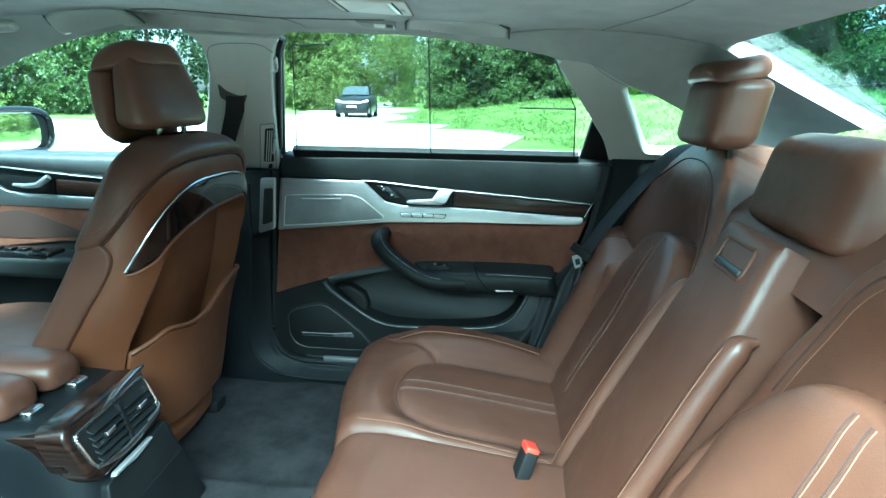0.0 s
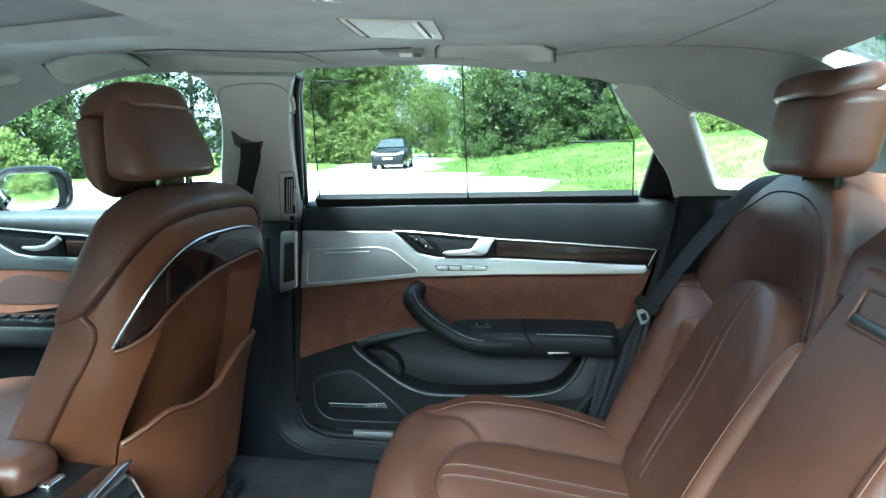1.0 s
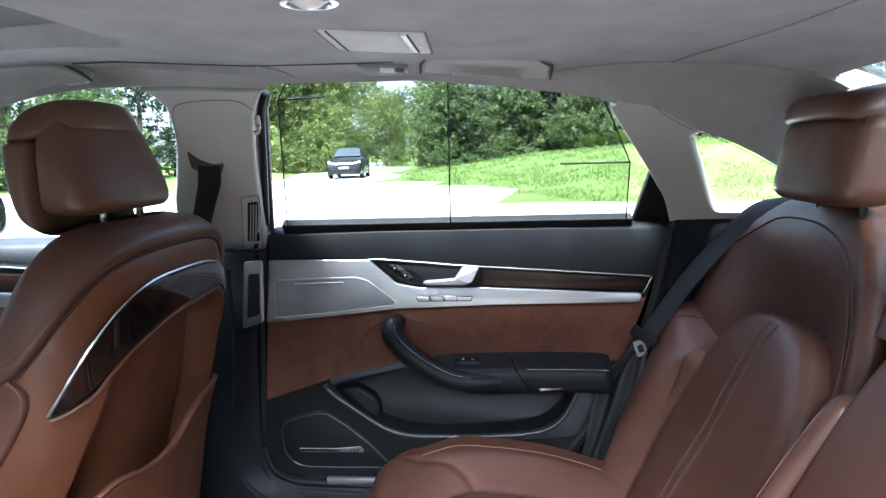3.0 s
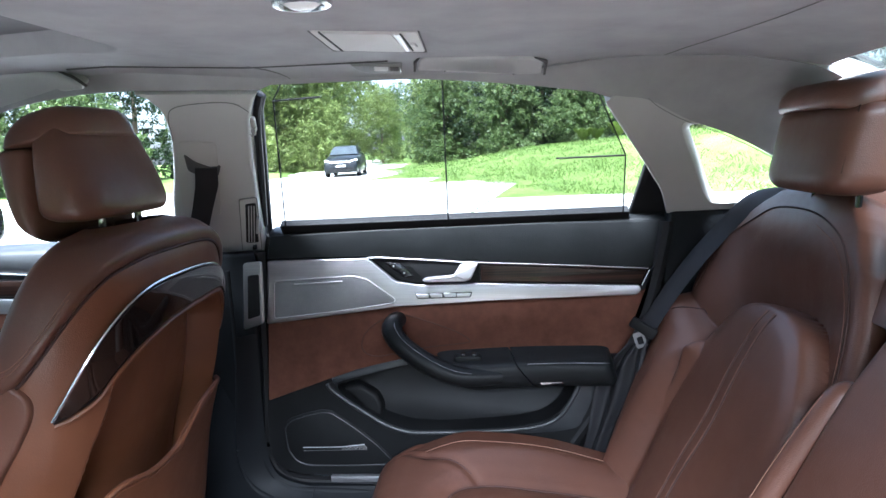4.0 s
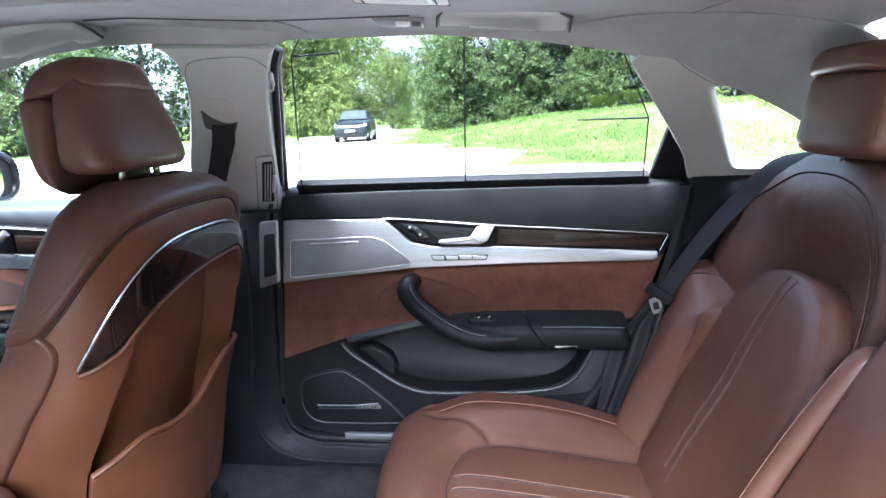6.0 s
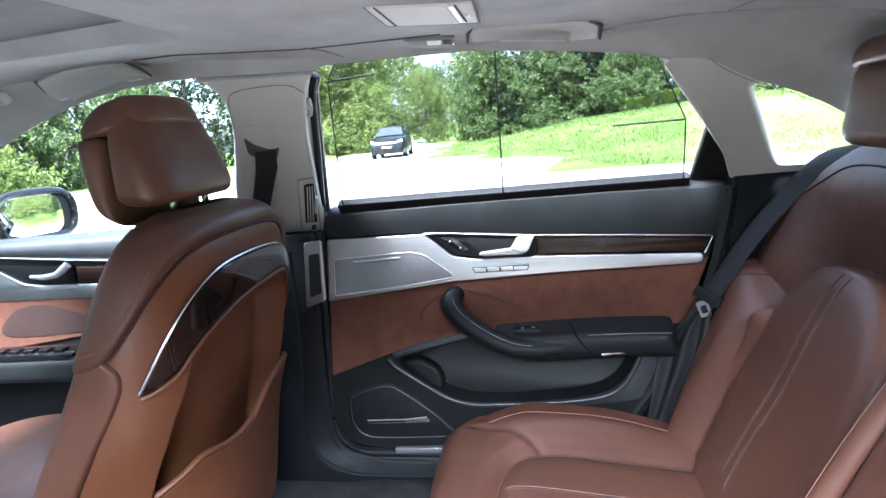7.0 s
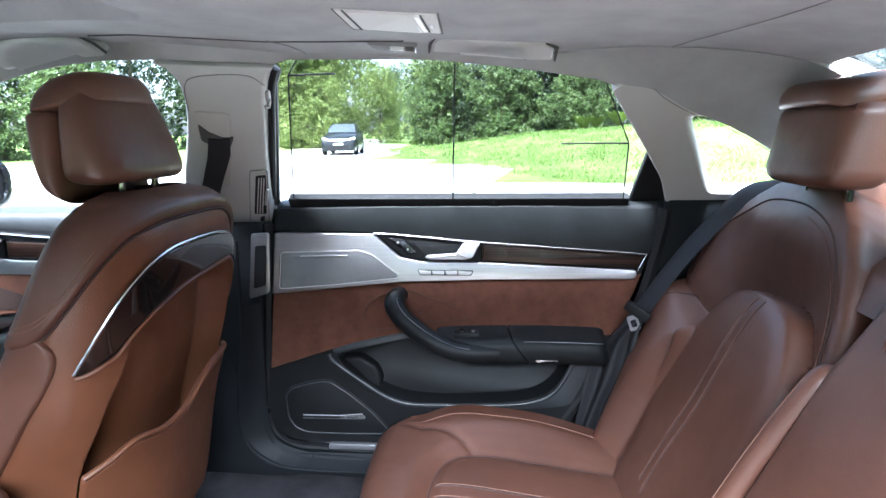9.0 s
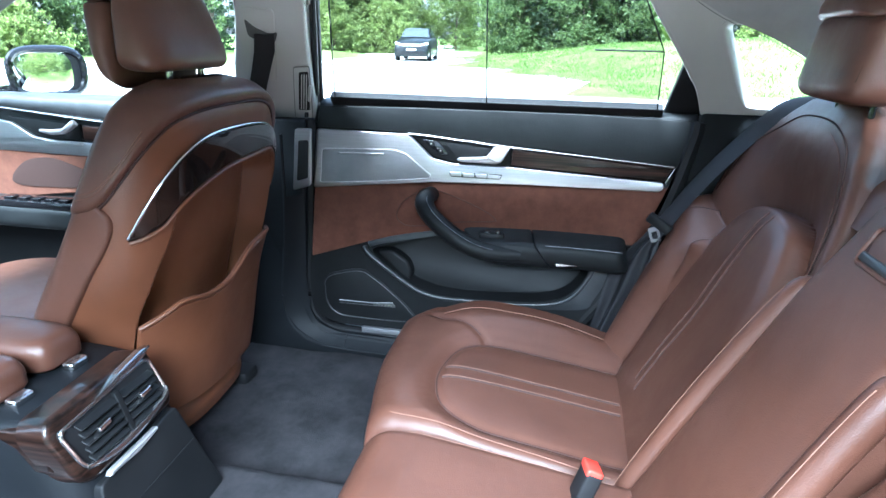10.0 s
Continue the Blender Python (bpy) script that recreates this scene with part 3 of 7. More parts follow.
wq.visible_shadow = False

# rear window
window_r = tagged(new("window_rear"), "dark tinted sloping rear window with heating lines", "window", kind="structure")
rows = []
for t in np.linspace(0, 1, 10):
    x, z, hw = 0.645 + 0.60 * t, 1.280 - 0.315 * t - 0.01 * t * (1 - t), 0.50 + 0.04 * t
    rows.append([(x, y, z + 0.01 * (1 - (y / hw) ** 2)) for y in np.linspace(-hw, hw, 24)])
rw = part("pane", sheet(rows, (0.002, 0, 0.004)), M_GLASS_TINT, window_r)
rw.visible_shadow = False
for k in range(1, 10):
    part("heating_line", tube([(rows[k][j][0], rows[k][j][1], rows[k][j][2] - 0.003) for j in range(0, 24)], 0.0007, 5), M_RUBBER, window_r)
tagged(part("rear_shelf", sheet([[(x, y, 0.985 + 0.01 * sstep(0.95, 1.25, x)) for y in np.linspace(-0.78, 0.78, 20)] for x in np.linspace(0.685, 1.28, 14)], (0, 0, -0.03)), M_NAVY), "dark fabric shelf behind the rear seat", "shelf", kind="structure")

# dark lower trim: pillar foot, sill and quarter panel
foot = [(-0.78, 0.935), (-0.50, 0.935), (-0.498, 0.90), (-0.515, 0.57), (-0.525, 0.44), (-0.505, 0.375), (-0.45, 0.345), (-0.24, 0.338), (0.30, 0.338), (0.30, 0.27), (-0.95, 0.27), (-0.95, 0.45)]
lower = tagged(part("trim_pillar_foot", plate(rounded(foot, 0.03, 5), lambda x, z, h: Vector((x, 0.735 - h - 0.015 * (1 - sstep(0.3, 0.45, z)), z)), 0.03, 0.01, 4), M_NAVY), "dark navy plastic trim of pillar foot and door sill", "trim", kind="structure")
jl = curve_pts([(-0.548, 0.90, 0), (-0.552, 0.68, 0), (-0.573, 0.46, 0), (-0.555, 0.375, 0), (-0.49, 0.325, 0), (-0.407, 0.312, 0), (-0.237, 0.310, 0), (0.25, 0.312, 0)], 8)
part("step_edge", tube([(p.x, 0.702, p.y) for p in jl], 0.005, 8), M_NAVY, lower)
si = curve_pts([(-0.508, 0.74, 0), (-0.512, 0.60, 0), (-0.514, 0.50, 0), (-0.511, 0.439, 0), (-0.505, 0.402, 0), (-0.484, 0.370, 0), (-0.427, 0.348, 0), (-0.361, 0.345, 0), (-0.1, 0.345, 0), (0.22, 0.346, 0)], 7)
so = curve_pts([(-0.545, 0.74, 0), (-0.556, 0.60, 0), (-0.568, 0.50, 0), (-0.572, 0.43, 0), (-0.556, 0.372, 0), (-0.512, 0.331, 0), (-0.465, 0.318, 0), (-0.407, 0.312, 0), (-0.1, 0.312, 0), (0.22, 0.312, 0)], 7)
part("sill_cap", grid([[Vector((a.x + (b.x - a.x) * t, 0.731 - 0.034 * t ** 1.4, a.y + (b.y - a.y) * t)) for t in np.linspace(0, 1, 7)] for a, b in zip(si, so)]), M_NAVY, lower, "dark sloping step trim")
part("sill_joint", tube([(-0.400, 0.7305, 0.345), (-0.402, 0.712, 0.330), (-0.404, 0.697, 0.312)], 0.0012, 6), M_RUBBER, lower)
pvl = thing("pillar_grille", "silver framed black grille low on the centre pillar", "grille", kind="structure")
lv = [(-0.522, 0.912), (-0.478, 0.914), (-0.487, 0.765), (-0.538, 0.749)]
foot_at = lambda x, z, h: Vector((x, 0.735 - h, z))
part("frame", plate(rounded(lv, 0.008), lambda x, z, h: foot_at(x, z, h + 0.006), 0.008, 0.002), M_ALU, pvl)
part("mesh", plate(rounded([(-0.513, 0.882), (-0.486, 0.884), (-0.493, 0.785), (-0.524, 0.776)], 0.005), lambda x, z, h: foot_at(x, z, h + 0.008), 0.004, 0.001), M_RUBBER, pvl)
tagged(part("trim_quarter", plate(rounded([(0.455, 0.988), (0.92, 0.988), (0.92, 0.28), (0.20, 0.28), (0.26, 0.42), (0.34, 0.55), (0.40, 0.67), (0.43, 0.77)], 0.01), lambda x, z, h: Vector((x, 0.752 - h, z)), 0.03, 0.006), M_NAVY), "dark trim panel beside the rear seat", "trim", kind="structure")

# rubber seal round the rear door opening
sealp = curve_pts([(-0.480, 0.985, -0.03), (-0.474, 0.995, -0.02), (-0.430, 1.121, -0.02), (-0.396, 1.220, -0.02), (-0.372, 1.262, -0.02)], 6)
seal = tagged(part("door_seal", tube([side(p.x, p.y, p.z) for p in sealp], 0.008, 8), M_RUBBER), "black rubber seal round the rear door opening", "seal", kind="structure")
part("front_edge", tube([(p.x, 0.762, p.y) for p in curve_pts([(-0.492, 0.93, 0), (-0.494, 0.90, 0), (-0.512, 0.57, 0), (-0.522, 0.44, 0), (-0.50, 0.37, 0), (-0.44, 0.343, 0), (-0.23, 0.338, 0), (0.1, 0.345, 0)], 6)], 0.014, 8), M_RUBBER, seal)
part("rear_edge", tube([(p.x, 0.762, p.y) for p in curve_pts([(0.452, 0.965, 0), (0.447, 0.92, 0), (0.412, 0.774, 0), (0.37, 0.665, 0), (0.308, 0.553, 0), (0.217, 0.42, 0), (0.15, 0.35, 0)], 6)], 0.017, 8), M_RUBBER, seal)


# black sheets behind the door gaps, standing in for the shade in the cavity
part("gap_shade_front", plate([(-0.64, 0.30), (-0.44, 0.30), (-0.44, 0.975), (-0.64, 0.975)], lambda x, z, h: Vector((x, 0.805 - h, z)), 0.01, 0.002), M_RUBBER, seal)
part("gap_shade_rear", plate([(0.10, 0.30), (0.62, 0.30), (0.62, 0.975), (0.40, 0.975), (0.40, 0.7), (0.10, 0.45)], lambda x, z, h: Vector((x, 0.812 - h, z)), 0.01, 0.002), M_RUBBER, seal)

# outer skin, far side and near sill
out_at = lambda x, z, h: Vector((x, 0.90 - 0.10 * (z - 0.6) ** 2 * 2 - h, z))
tagged(part("wall_body", plate([(-2.3, 0.18), (1.5, 0.18), (1.5, 0.93), (-2.3, 0.90)], out_at, 0.02, 0.002), M_BODY_OUT), "silver painted outer side of the car", "car body", kind="structure")
tagged(part("sill_near", box(-2.0, 1.2, -0.86, -0.76, 0.20, 0.33, 0.02), M_NAVY), "dark door sill on the open side", "sill", kind="structure")
tagged(part("wall_bulkhead", box(-2.2, -2.02, -0.8, 0.8, 0.2, 0.92, 0.02), M_NAVY), "dark dashboard bulkhead at the front", "dashboard", kind="structure")
tagged(part("wall_boot", box(1.00, 1.02, -0.75, 0.75, 0.2, 0.97), M_NAVY), "dark bulkhead behind the rear seat", "bulkhead", kind="structure")

tagged(part("wall_near_front", box(-2.0, -0.50, -0.86, -0.80, 0.2, 0.94, 0.01), M_NAVY), "dark closed front door on the near side", "car door", kind="structure")
tagged(part("wall_near_pillar", box(-0.72, -0.56, -0.80, -0.70, 0.33, 1.0, 0.02), M_NAVY), "dark centre pillar on the near side", "trim", kind="structure")
nr = lambda x, z, h: (lambda v: Vector((v.x, -v.y, v.z)))(side(x, z, h))
tagged(part("trim_near_rail", plate([(-2.0, 0.93), (-1.42, 1.10), (-1.031, 1.235), (-0.72, 1.289), (-0.3, 1.289), (0.12, 1.26), (0.27, 1.235), (0.30, 1.335), (-2.0, 1.335)], nr, 0.02, 0.003), M_PILLAR), "grey trim along the near roof rail", "trim", kind="structure")
tagged(part("trim_near_pillar", plate([(-0.70, 0.92), (-0.52, 0.92), (-0.36, 1.285), (-0.58, 1.285)], nr, 0.02, 0.003), M_PILLAR), "grey centre pillar trim on the near side", "trim", kind="structure")


# windscreen and the near front window
M_SCREEN = glass("green_tinted_screen", (0.68, 0.74, 0.71), 0.3)
window_s = tagged(new("window_screen"), "sloping green-tinted windscreen", "window", kind="structure")
ws = part("pane", sheet([[(-1.33 - 0.80 * t, y * (1 + 0.22 * t), 1.318 - 0.385 * t - 0.015 * (abs(y) / 0.55) ** 2) for y in np.linspace(-0.56, 0.56, 16)] for t in np.linspace(0, 1, 8)], (0, 0, 0.004)), M_SCREEN, window_s)
ws.visible_shadow = False
window_n = tagged(new("window_near"), "closed front window on the open side", "window", kind="structure")
wn_pane = part("pane", plate([(-1.98, 0.94), (-0.66, 0.94), (-0.55, 1.27), (-0.72, 1.29), (-1.05, 1.235), (-1.5, 1.08)], lambda x, z, h: Vector((x, -(0.835 - 0.75 * (z - 0.95)) + h, z)), 0.004, 0.001), M_GLASS, window_n)
wn_pane.visible_shadow = False

# the near side behind the open door
tagged(part("wall_near_rear", box(0.46, 1.28, -0.86, -0.79, 0.2, 0.985, 0.01), M_NAVY), "dark side panel beside the near rear seat", "car body", kind="structure")


tagged(part("trim_near_rear_pillar", plate([(0.47, 0.97), (1.05, 0.985), (0.75, 1.12), (0.47, 1.255)], nr, 0.02, 0.003), M_PILLAR), "pale grey rear pillar trim on the open side", "trim", kind="structure")


# ---- rear door and its window ----
door = tagged(new("door_rear"), "closed rear car door with brown suede, aluminium and black trim", "car door", kind="structure")
DOOR_OUT = [(-0.477, 0.915), (-0.506, 0.56), (-0.512, 0.45), (-0.506, 0.412), (-0.487, 0.384), (-0.43, 0.366), (-0.229, 0.361), (0.14, 0.366), (0.212, 0.427), (0.300, 0.553), (0.362, 0.665), (0.403, 0.774), (0.432, 0.87), (0.40, 0.87), (0.02, 0.89), (-0.24, 0.91)]
POCKET = [(-0.336, 0.598), (-0.150, 0.650), (-0.05, 0.63), (0.10, 0.615), (0.244, 0.612), (0.240, 0.580), (0.224, 0.548), (0.203, 0.523), (0.170, 0.502), (0.112, 0.489), (0.0, 0.481), (-0.079, 0.478), (-0.163, 0.484), (-0.225, 0.506), (-0.288, 0.548)]
po = rounded(POCKET, 0.02, 4)
part("panel", holed([(q.x, q.y) for q in rounded(DOOR_OUT, 0.02, 4)], [[(q.x, q.y) for q in po]], door_at, 0.045), M_BLACK, door, "black moulded lower panel")
rows = []
for k, t in enumerate(np.linspace(0, 1, 9)):
    rows.append([door_at(q.x * (1 - 0.05 * t) - 0.002 * t, q.y * (1 - 0.06 * t) + 0.035 * t, -0.05 * math.sin(t * math.pi / 2)) for q in po])
bowl = grid(rows, cu=True)
bowl.verts.ensure_lookup_table()
bowl.faces.new([bowl.verts[len(bowl.verts) - len(po) + k] for k in range(len(po))])
part("map_pocket", bowl, M_BLACK, door, "deep black pocket in the door")
part("bottle_cup", plate(rounded([(-0.325, 0.585), (-0.28, 0.592), (-0.235, 0.565), (-0.222, 0.53), (-0.232, 0.492), (-0.285, 0.53)], 0.012), lambda x, z, h: door_at(x, z, h - 0.02), 0.03, 0.012, 5), M_BLACK, door)
lip = curve_pts([(a, b, 0) for a, b in ((-0.350, 0.604), (-0.344, 0.591), (-0.322, 0.571), (-0.272, 0.536), (-0.217, 0.500), (-0.172, 0.482), (-0.130, 0.4765), (-0.079, 0.4765), (0.0, 0.477), (0.112, 0.483), (0.174, 0.496), (0.209, 0.520), (0.230, 0.550), (0.246, 0.582), (0.254, 0.612))], 7)
part("pocket_lip", tube([door_at(p.x, p.y, 0.004) for p in lip], 0.0062, 10, up=(0, 1, 0), flat=1.0), M_LIP, door, "satin dark grey rim of the pocket")
fl_in = curve_pts([(0.060, 0.474, 0), (0.112, 0.482, 0), (0.176, 0.494, 0), (0.213, 0.519, 0), (0.234, 0.550, 0), (0.252, 0.613, 0)], 6)
fl_out = curve_pts([(0.070, 0.470, 0), (0.150, 0.472, 0), (0.238, 0.483, 0), (0.260, 0.512, 0), (0.284, 0.560, 0), (0.304, 0.613, 0)], 6)
part("lip_flare", sheet([[door_at(a.x + (b.x - a.x) * t, a.y + (b.y - a.y) * t, 0.005 - 0.003 * t * t) for t in (0, 0.25, 0.5, 0.75, 1.0)] for a, b in zip(fl_in, fl_out)], (0, 0.008, 0)), M_LIP, door, "satin dark grey rear end of the pocket rim")
part("pocket_top_rim", plate(rounded([(-0.340, 0.618), (-0.279, 0.638), (-0.223, 0.651), (-0.146, 0.666), (-0.136, 0.652), (-0.224, 0.634), (-0.294, 0.619), (-0.334, 0.604)], 0.004), lambda x, z, h: door_at(x, z, h + 0.010), 0.012, 0.004), M_LIP, door)

SUEDE = [(-0.485, 0.760), (-0.168, 0.792), (0.063, 0.80), (0.383, 0.803), (0.418, 0.815), (0.362, 0.662), (0.10, 0.67), (-0.05, 0.668), (-0.154, 0.662), (-0.21, 0.652), (-0.28, 0.634), (-0.343, 0.617), (-0.424, 0.590), (-0.501, 0.564)]
suede = part("suede_insert", plate(rounded(SUEDE, 0.006, 2), lambda x, z, h: door_at(x, z, h + 0.006), 0.01, 0.003), M_SUEDE, door, "brown suede door insert")
leaf = curve_pts([(-0.259, 0.694, 0), (-0.247, 0.729, 0), (-0.205, 0.760, 0), (-0.157, 0.769, 0), (-0.097, 0.752, 0), (-0.031, 0.725, 0), (-0.003, 0.706, 0), (-0.010, 0.698, 0), (-0.099, 0.690, 0), (-0.18, 0.676, 0), (-0.222, 0.671, 0), (-0.245, 0.676, 0)], 6, True)
part("pull_recess", plate([(p.x, p.y) for p in leaf], lambda x, z, h: door_at(x, z, h + 0.0068), 0.001, 0.0004), M_SUEDE, suede)
part("recess_piping", tube([door_at(p.x, p.y, 0.0068) for p in leaf], 0.0013, 6, closed=True), M_PIPE, suede, "stitched edge")

UPPER = [(-0.477, 0.912), (-0.24, 0.908), (-0.20, 0.9075), (0.03, 0.889), (0.41, 0.861), (0.43, 0.86), (0.447, 0.90), (0.450, 0.965), (0.20, 0.972), (-0.20, 0.972), (-0.468, 0.968)]
part("upper_trim", plate(rounded(UPPER, 0.004, 2), lambda x, z, h: door_at(x, z, h + 0.012), 0.012, 0.004), M_BLACK_LEATHER, door, "black leather upper door trim")
ledge = []
for t in np.linspace(0, 1, 9):
    w = t * math.pi / 2
    ledge.append([(x, 0.774 + 0.05 * (1 - math.cos(w)) * 1.1, 0.964 + 0.019 * math.sin(w)) for x in np.linspace(-0.47, 0.452, 24)])
part("window_ledge", sheet(ledge, (0, 0.01, -0.012)), M_BLACK_LEATHER, door)

ALU = [(-0.478, 0.909), (-0.232, 0.906), (-0.168, 0.849), (-0.115, 0.8395), (0.03, 0.838), (0.391, 0.8215), (0.394, 0.807), (0.384, 0.799), (0.063, 0.7965), (-0.168, 0.789), (-0.487, 0.757)]
alu = part("aluminium_trim", plate(rounded(ALU, 0.006, 3), lambda x, z, h: door_at(x, z, h + 0.010), 0.01, 0.003), M_ALU, door, "brushed aluminium strip")
GRILLE = [(-0.461, 0.860), (-0.268, 0.866), (-0.236, 0.857), (-0.170, 0.807), (-0.176, 0.799), (-0.30, 0.785), (-0.466, 0.771)]
gr = rounded(GRILLE, 0.008, 4)
part("speaker_cover", plate([(q.x, q.y) for q in gr], lambda x, z, h: door_at(x, z, h + 0.0135), 0.003, 0.0015), M_GRILLE, alu, "grey speaker cover")
part("cover_rim", tube([door_at(q.x, q.y, 0.013) for q in gr], 0.0022, 6, closed=True), M_SATIN, alu)
part("cover_slot", tube([door_at(-0.412, 0.8515, 0.0142), door_at(-0.295, 0.8545, 0.0142)], 0.0022, 6), M_SATIN, alu)
BEZEL = [(-0.222, 0.9045), (-0.19, 0.904), (0.026, 0.886), (0.028, 0.8405), (-0.105, 0.8415), (-0.158, 0.853)]
bez = part("handle_bezel", plate(rounded(BEZEL, 0.004, 2), lambda x, z, h: door_at(x, z, h + 0.0085), 0.008, 0.002), M_BLACK, door, "black surround of the door handle")
part("handle_bowl", plate(rounded([(-0.143, 0.893), (-0.02, 0.884), (-0.03, 0.852), (-0.102, 0.850)], 0.008), lambda x, z, h: door_at(x, z, h + 0.0092), 0.002, 0.0008), M_RUBBER, bez)
part("switch_panel", plate(rounded([(-0.196, 0.896), (-0.158, 0.893), (-0.124, 0.862), (-0.148, 0.858)], 0.005), lambda x, z, h: door_at(x, z, h + 0.0105), 0.004, 0.001), M_GLOSS, bez)
for a, b in ((-0.172, 0.886), (-0.148, 0.869)):
    part("button", plate(rounded([(a - 0.007, b + 0.006), (a + 0.005, b + 0.006), (a + 0.009, b - 0.006), (a - 0.002, b - 0.006)], 0.002), lambda x, z, h: door_at(x, z, h + 0.0125), 0.003, 0.001), M_BLACK, bez)
    part("symbol", plate([(a - 0.001, b - 0.002), (a + 0.003, b - 0.002), (a + 0.003, b + 0.002), (a - 0.001, b + 0.002)], lambda x, z, h: door_at(x, z, h + 0.0132), 0.001, 0.0003), M_PLASTIC_LIGHT, bez)
lever = part("door_handle", plate(rounded([(-0.106, 0.851), (-0.098, 0.856), (-0.030, 0.8625), (0.000, 0.866), (0.011, 0.858), (0.006, 0.850), (-0.008, 0.8455), (-0.094, 0.8455)], 0.005, 4), lambda x, z, h: door_at(x, z, h + 0.027 - 0.006 * sstep(-0.06, -0.106, x)), 0.012, 0.005, 5), M_SATIN, door, "satin chrome door release")
part("handle_root", plate(rounded([(-0.031, 0.861), (-0.013, 0.886), (0.027, 0.885), (0.010, 0.853), (-0.004, 0.849)], 0.005, 4), lambda x, z, h: door_at(x, z, h + 0.030 - 0.35 * max(0.0, z - 0.855)), 0.014, 0.004, 4), M_SATIN, lever)
WOOD = [(0.033, 0.8825), (0.407, 0.857), (0.392, 0.8245), (0.031, 0.841)]
part("wood_trim", plate(rounded(WOOD, 0.003, 3), lambda x, z, h: door_at(x, z, h + 0.0125), 0.01, 0.004), M_WOOD, door, "dark striped wood veneer strip")
part("chrome_line", tube([door_at(-0.232, 0.9075, 0.0125), door_at(-0.20, 0.9065, 0.0125), door_at(0.03, 0.8865, 0.0135), door_at(0.22, 0.8735, 0.0135), door_at(0.410, 0.8592, 0.0135), door_at(0.413, 0.857, 0.0135), door_at(0.395, 0.822, 0.0125)], 0.0022, 6), M_CHROME, door)
part("button_gap", plate(rounded([(-0.125, 0.8205), (0.011, 0.819), (0.006, 0.8062), (-0.118, 0.8065)], 0.003), lambda x, z, h: door_at(x, z, h + 0.0105), 0.002, 0.0005), M_GROOVE, alu)
for k in range(4):
    a = -0.122 + 0.032 * k
    o = [(a, 0.8185), (a + 0.030, 0.8175), (a + 0.030, 0.8085), (a + 0.004, 0.8085)] if k < 3 else [(a, 0.8175), (a + 0.034, 0.8165), (a + 0.030, 0.808), (a, 0.8083)]
    part("memory_button", plate(rounded(o, 0.002, 2), lambda x, z, h: door_at(x, z, h + 0.0114), 0.002, 0.001), M_ALU, alu)

# armrest: pull handle that sweeps into the rest
pull = curve_pts([(-0.168, 0.762, 0.758), (-0.174, 0.726, 0.757), (-0.175, 0.704, 0.746), (-0.158, 0.692, 0.721), (-0.122, 0.685, 0.691), (-0.075, 0.683, 0.661), (-0.03, 0.683, 0.643), (0.02, 0.687, 0.637), (0.07, 0.694, 0.636)], 6)
arm = part("armrest", tube(pull, [0.0215 + 0.003 * sstep(0, 14, k) - 0.003 * sstep(34, 49, k) for k in range(len(pull))], 16, flat=0.92), M_BLACK_LEATHER, door, "black leather armrest with pull handle")
def rest(x0, x1, r0, r1):
    rows = []
    prof = [(0.758, 0.602), (0.72, 0.599), (0.695, 0.604), (0.682, 0.615), (0.677, 0.633), (0.679, 0.652), (0.688, 0.6625), (0.72, 0.671), (0.758, 0.685)]
    pr = curve_pts([(a, b, 0) for a, b in prof], 3)
    n = 26
    for i in range(n):
        t = i / (n - 1)
        x = x0 + (x1 - x0) * t
        k = min(1.0, math.sqrt(max(0.0, 1 - max(0.0, 1 - (x - x0) / r0) ** 2)) if r0 else 1.0, math.sqrt(max(0.0, 1 - max(0.0, 1 - (x1 - x) / r1) ** 2)) if r1 else 1.0)
        k = 0.55 + 0.45 * k
        skew = 0.12 * (1 - 0.75 * sstep(0.19, 0.32, x))
        rows.append([(x + skew * ((0.684 - p.y) / 0.08 - 0.5) * 0.5, 0.758 - (0.758 - p.x) * k, 0.64 + (p.y - 0.64) * (0.8 + 0.2 * k) + 0.004 * math.sin(x * 9)) for p in pr])
    bm = grid(rows)
    bm.verts.ensure_lookup_table()
    m = len(pr)
    bm.faces.new([bm.verts[j] for j in range(m)])
    bm.faces.new([bm.verts[(n - 1) * m + j] for j in range(m)])
    return bm
part("front_pad", rest(-0.055, 0.116, 0.05, 0), M_BLACK_LEATHER, arm)
part("rear_pad", rest(0.1195, 0.325, 0, 0.03), M_BLACK_LEATHER, arm)
part("pull_latch", plate(rounded([(0.150, 0.626), (0.196, 0.630), (0.210, 0.620), (0.160, 0.615)], 0.003), lambda x, z, h: Vector((x, 0.680 - h, z)), 0.01, 0.003), M_CHROME, arm)
part("window_switch", box(-0.036, 0.026, 0.706, 0.742, 0.662, 0.678, 0.005), M_BLACK, arm)
for a in (-0.022, 0.004):
    part("switch_key", box(a, a + 0.012, 0.710, 0.726, 0.674, 0.683, 0.003), M_GLOSS, arm)
part("stitching", tube([(x, 0.6845, 0.6620 + 0.004 * math.sin(x * 9)) for x in np.linspace(0.13, 0.31, 12)], 0.0008, 5), M_GRILLE, arm)
part("stitching", tube([(p.x + 0.010, p.y - 0.0172, p.z + 0.0132) for p in pull[9:40]], 0.0007, 5), M_GRILLE, arm)

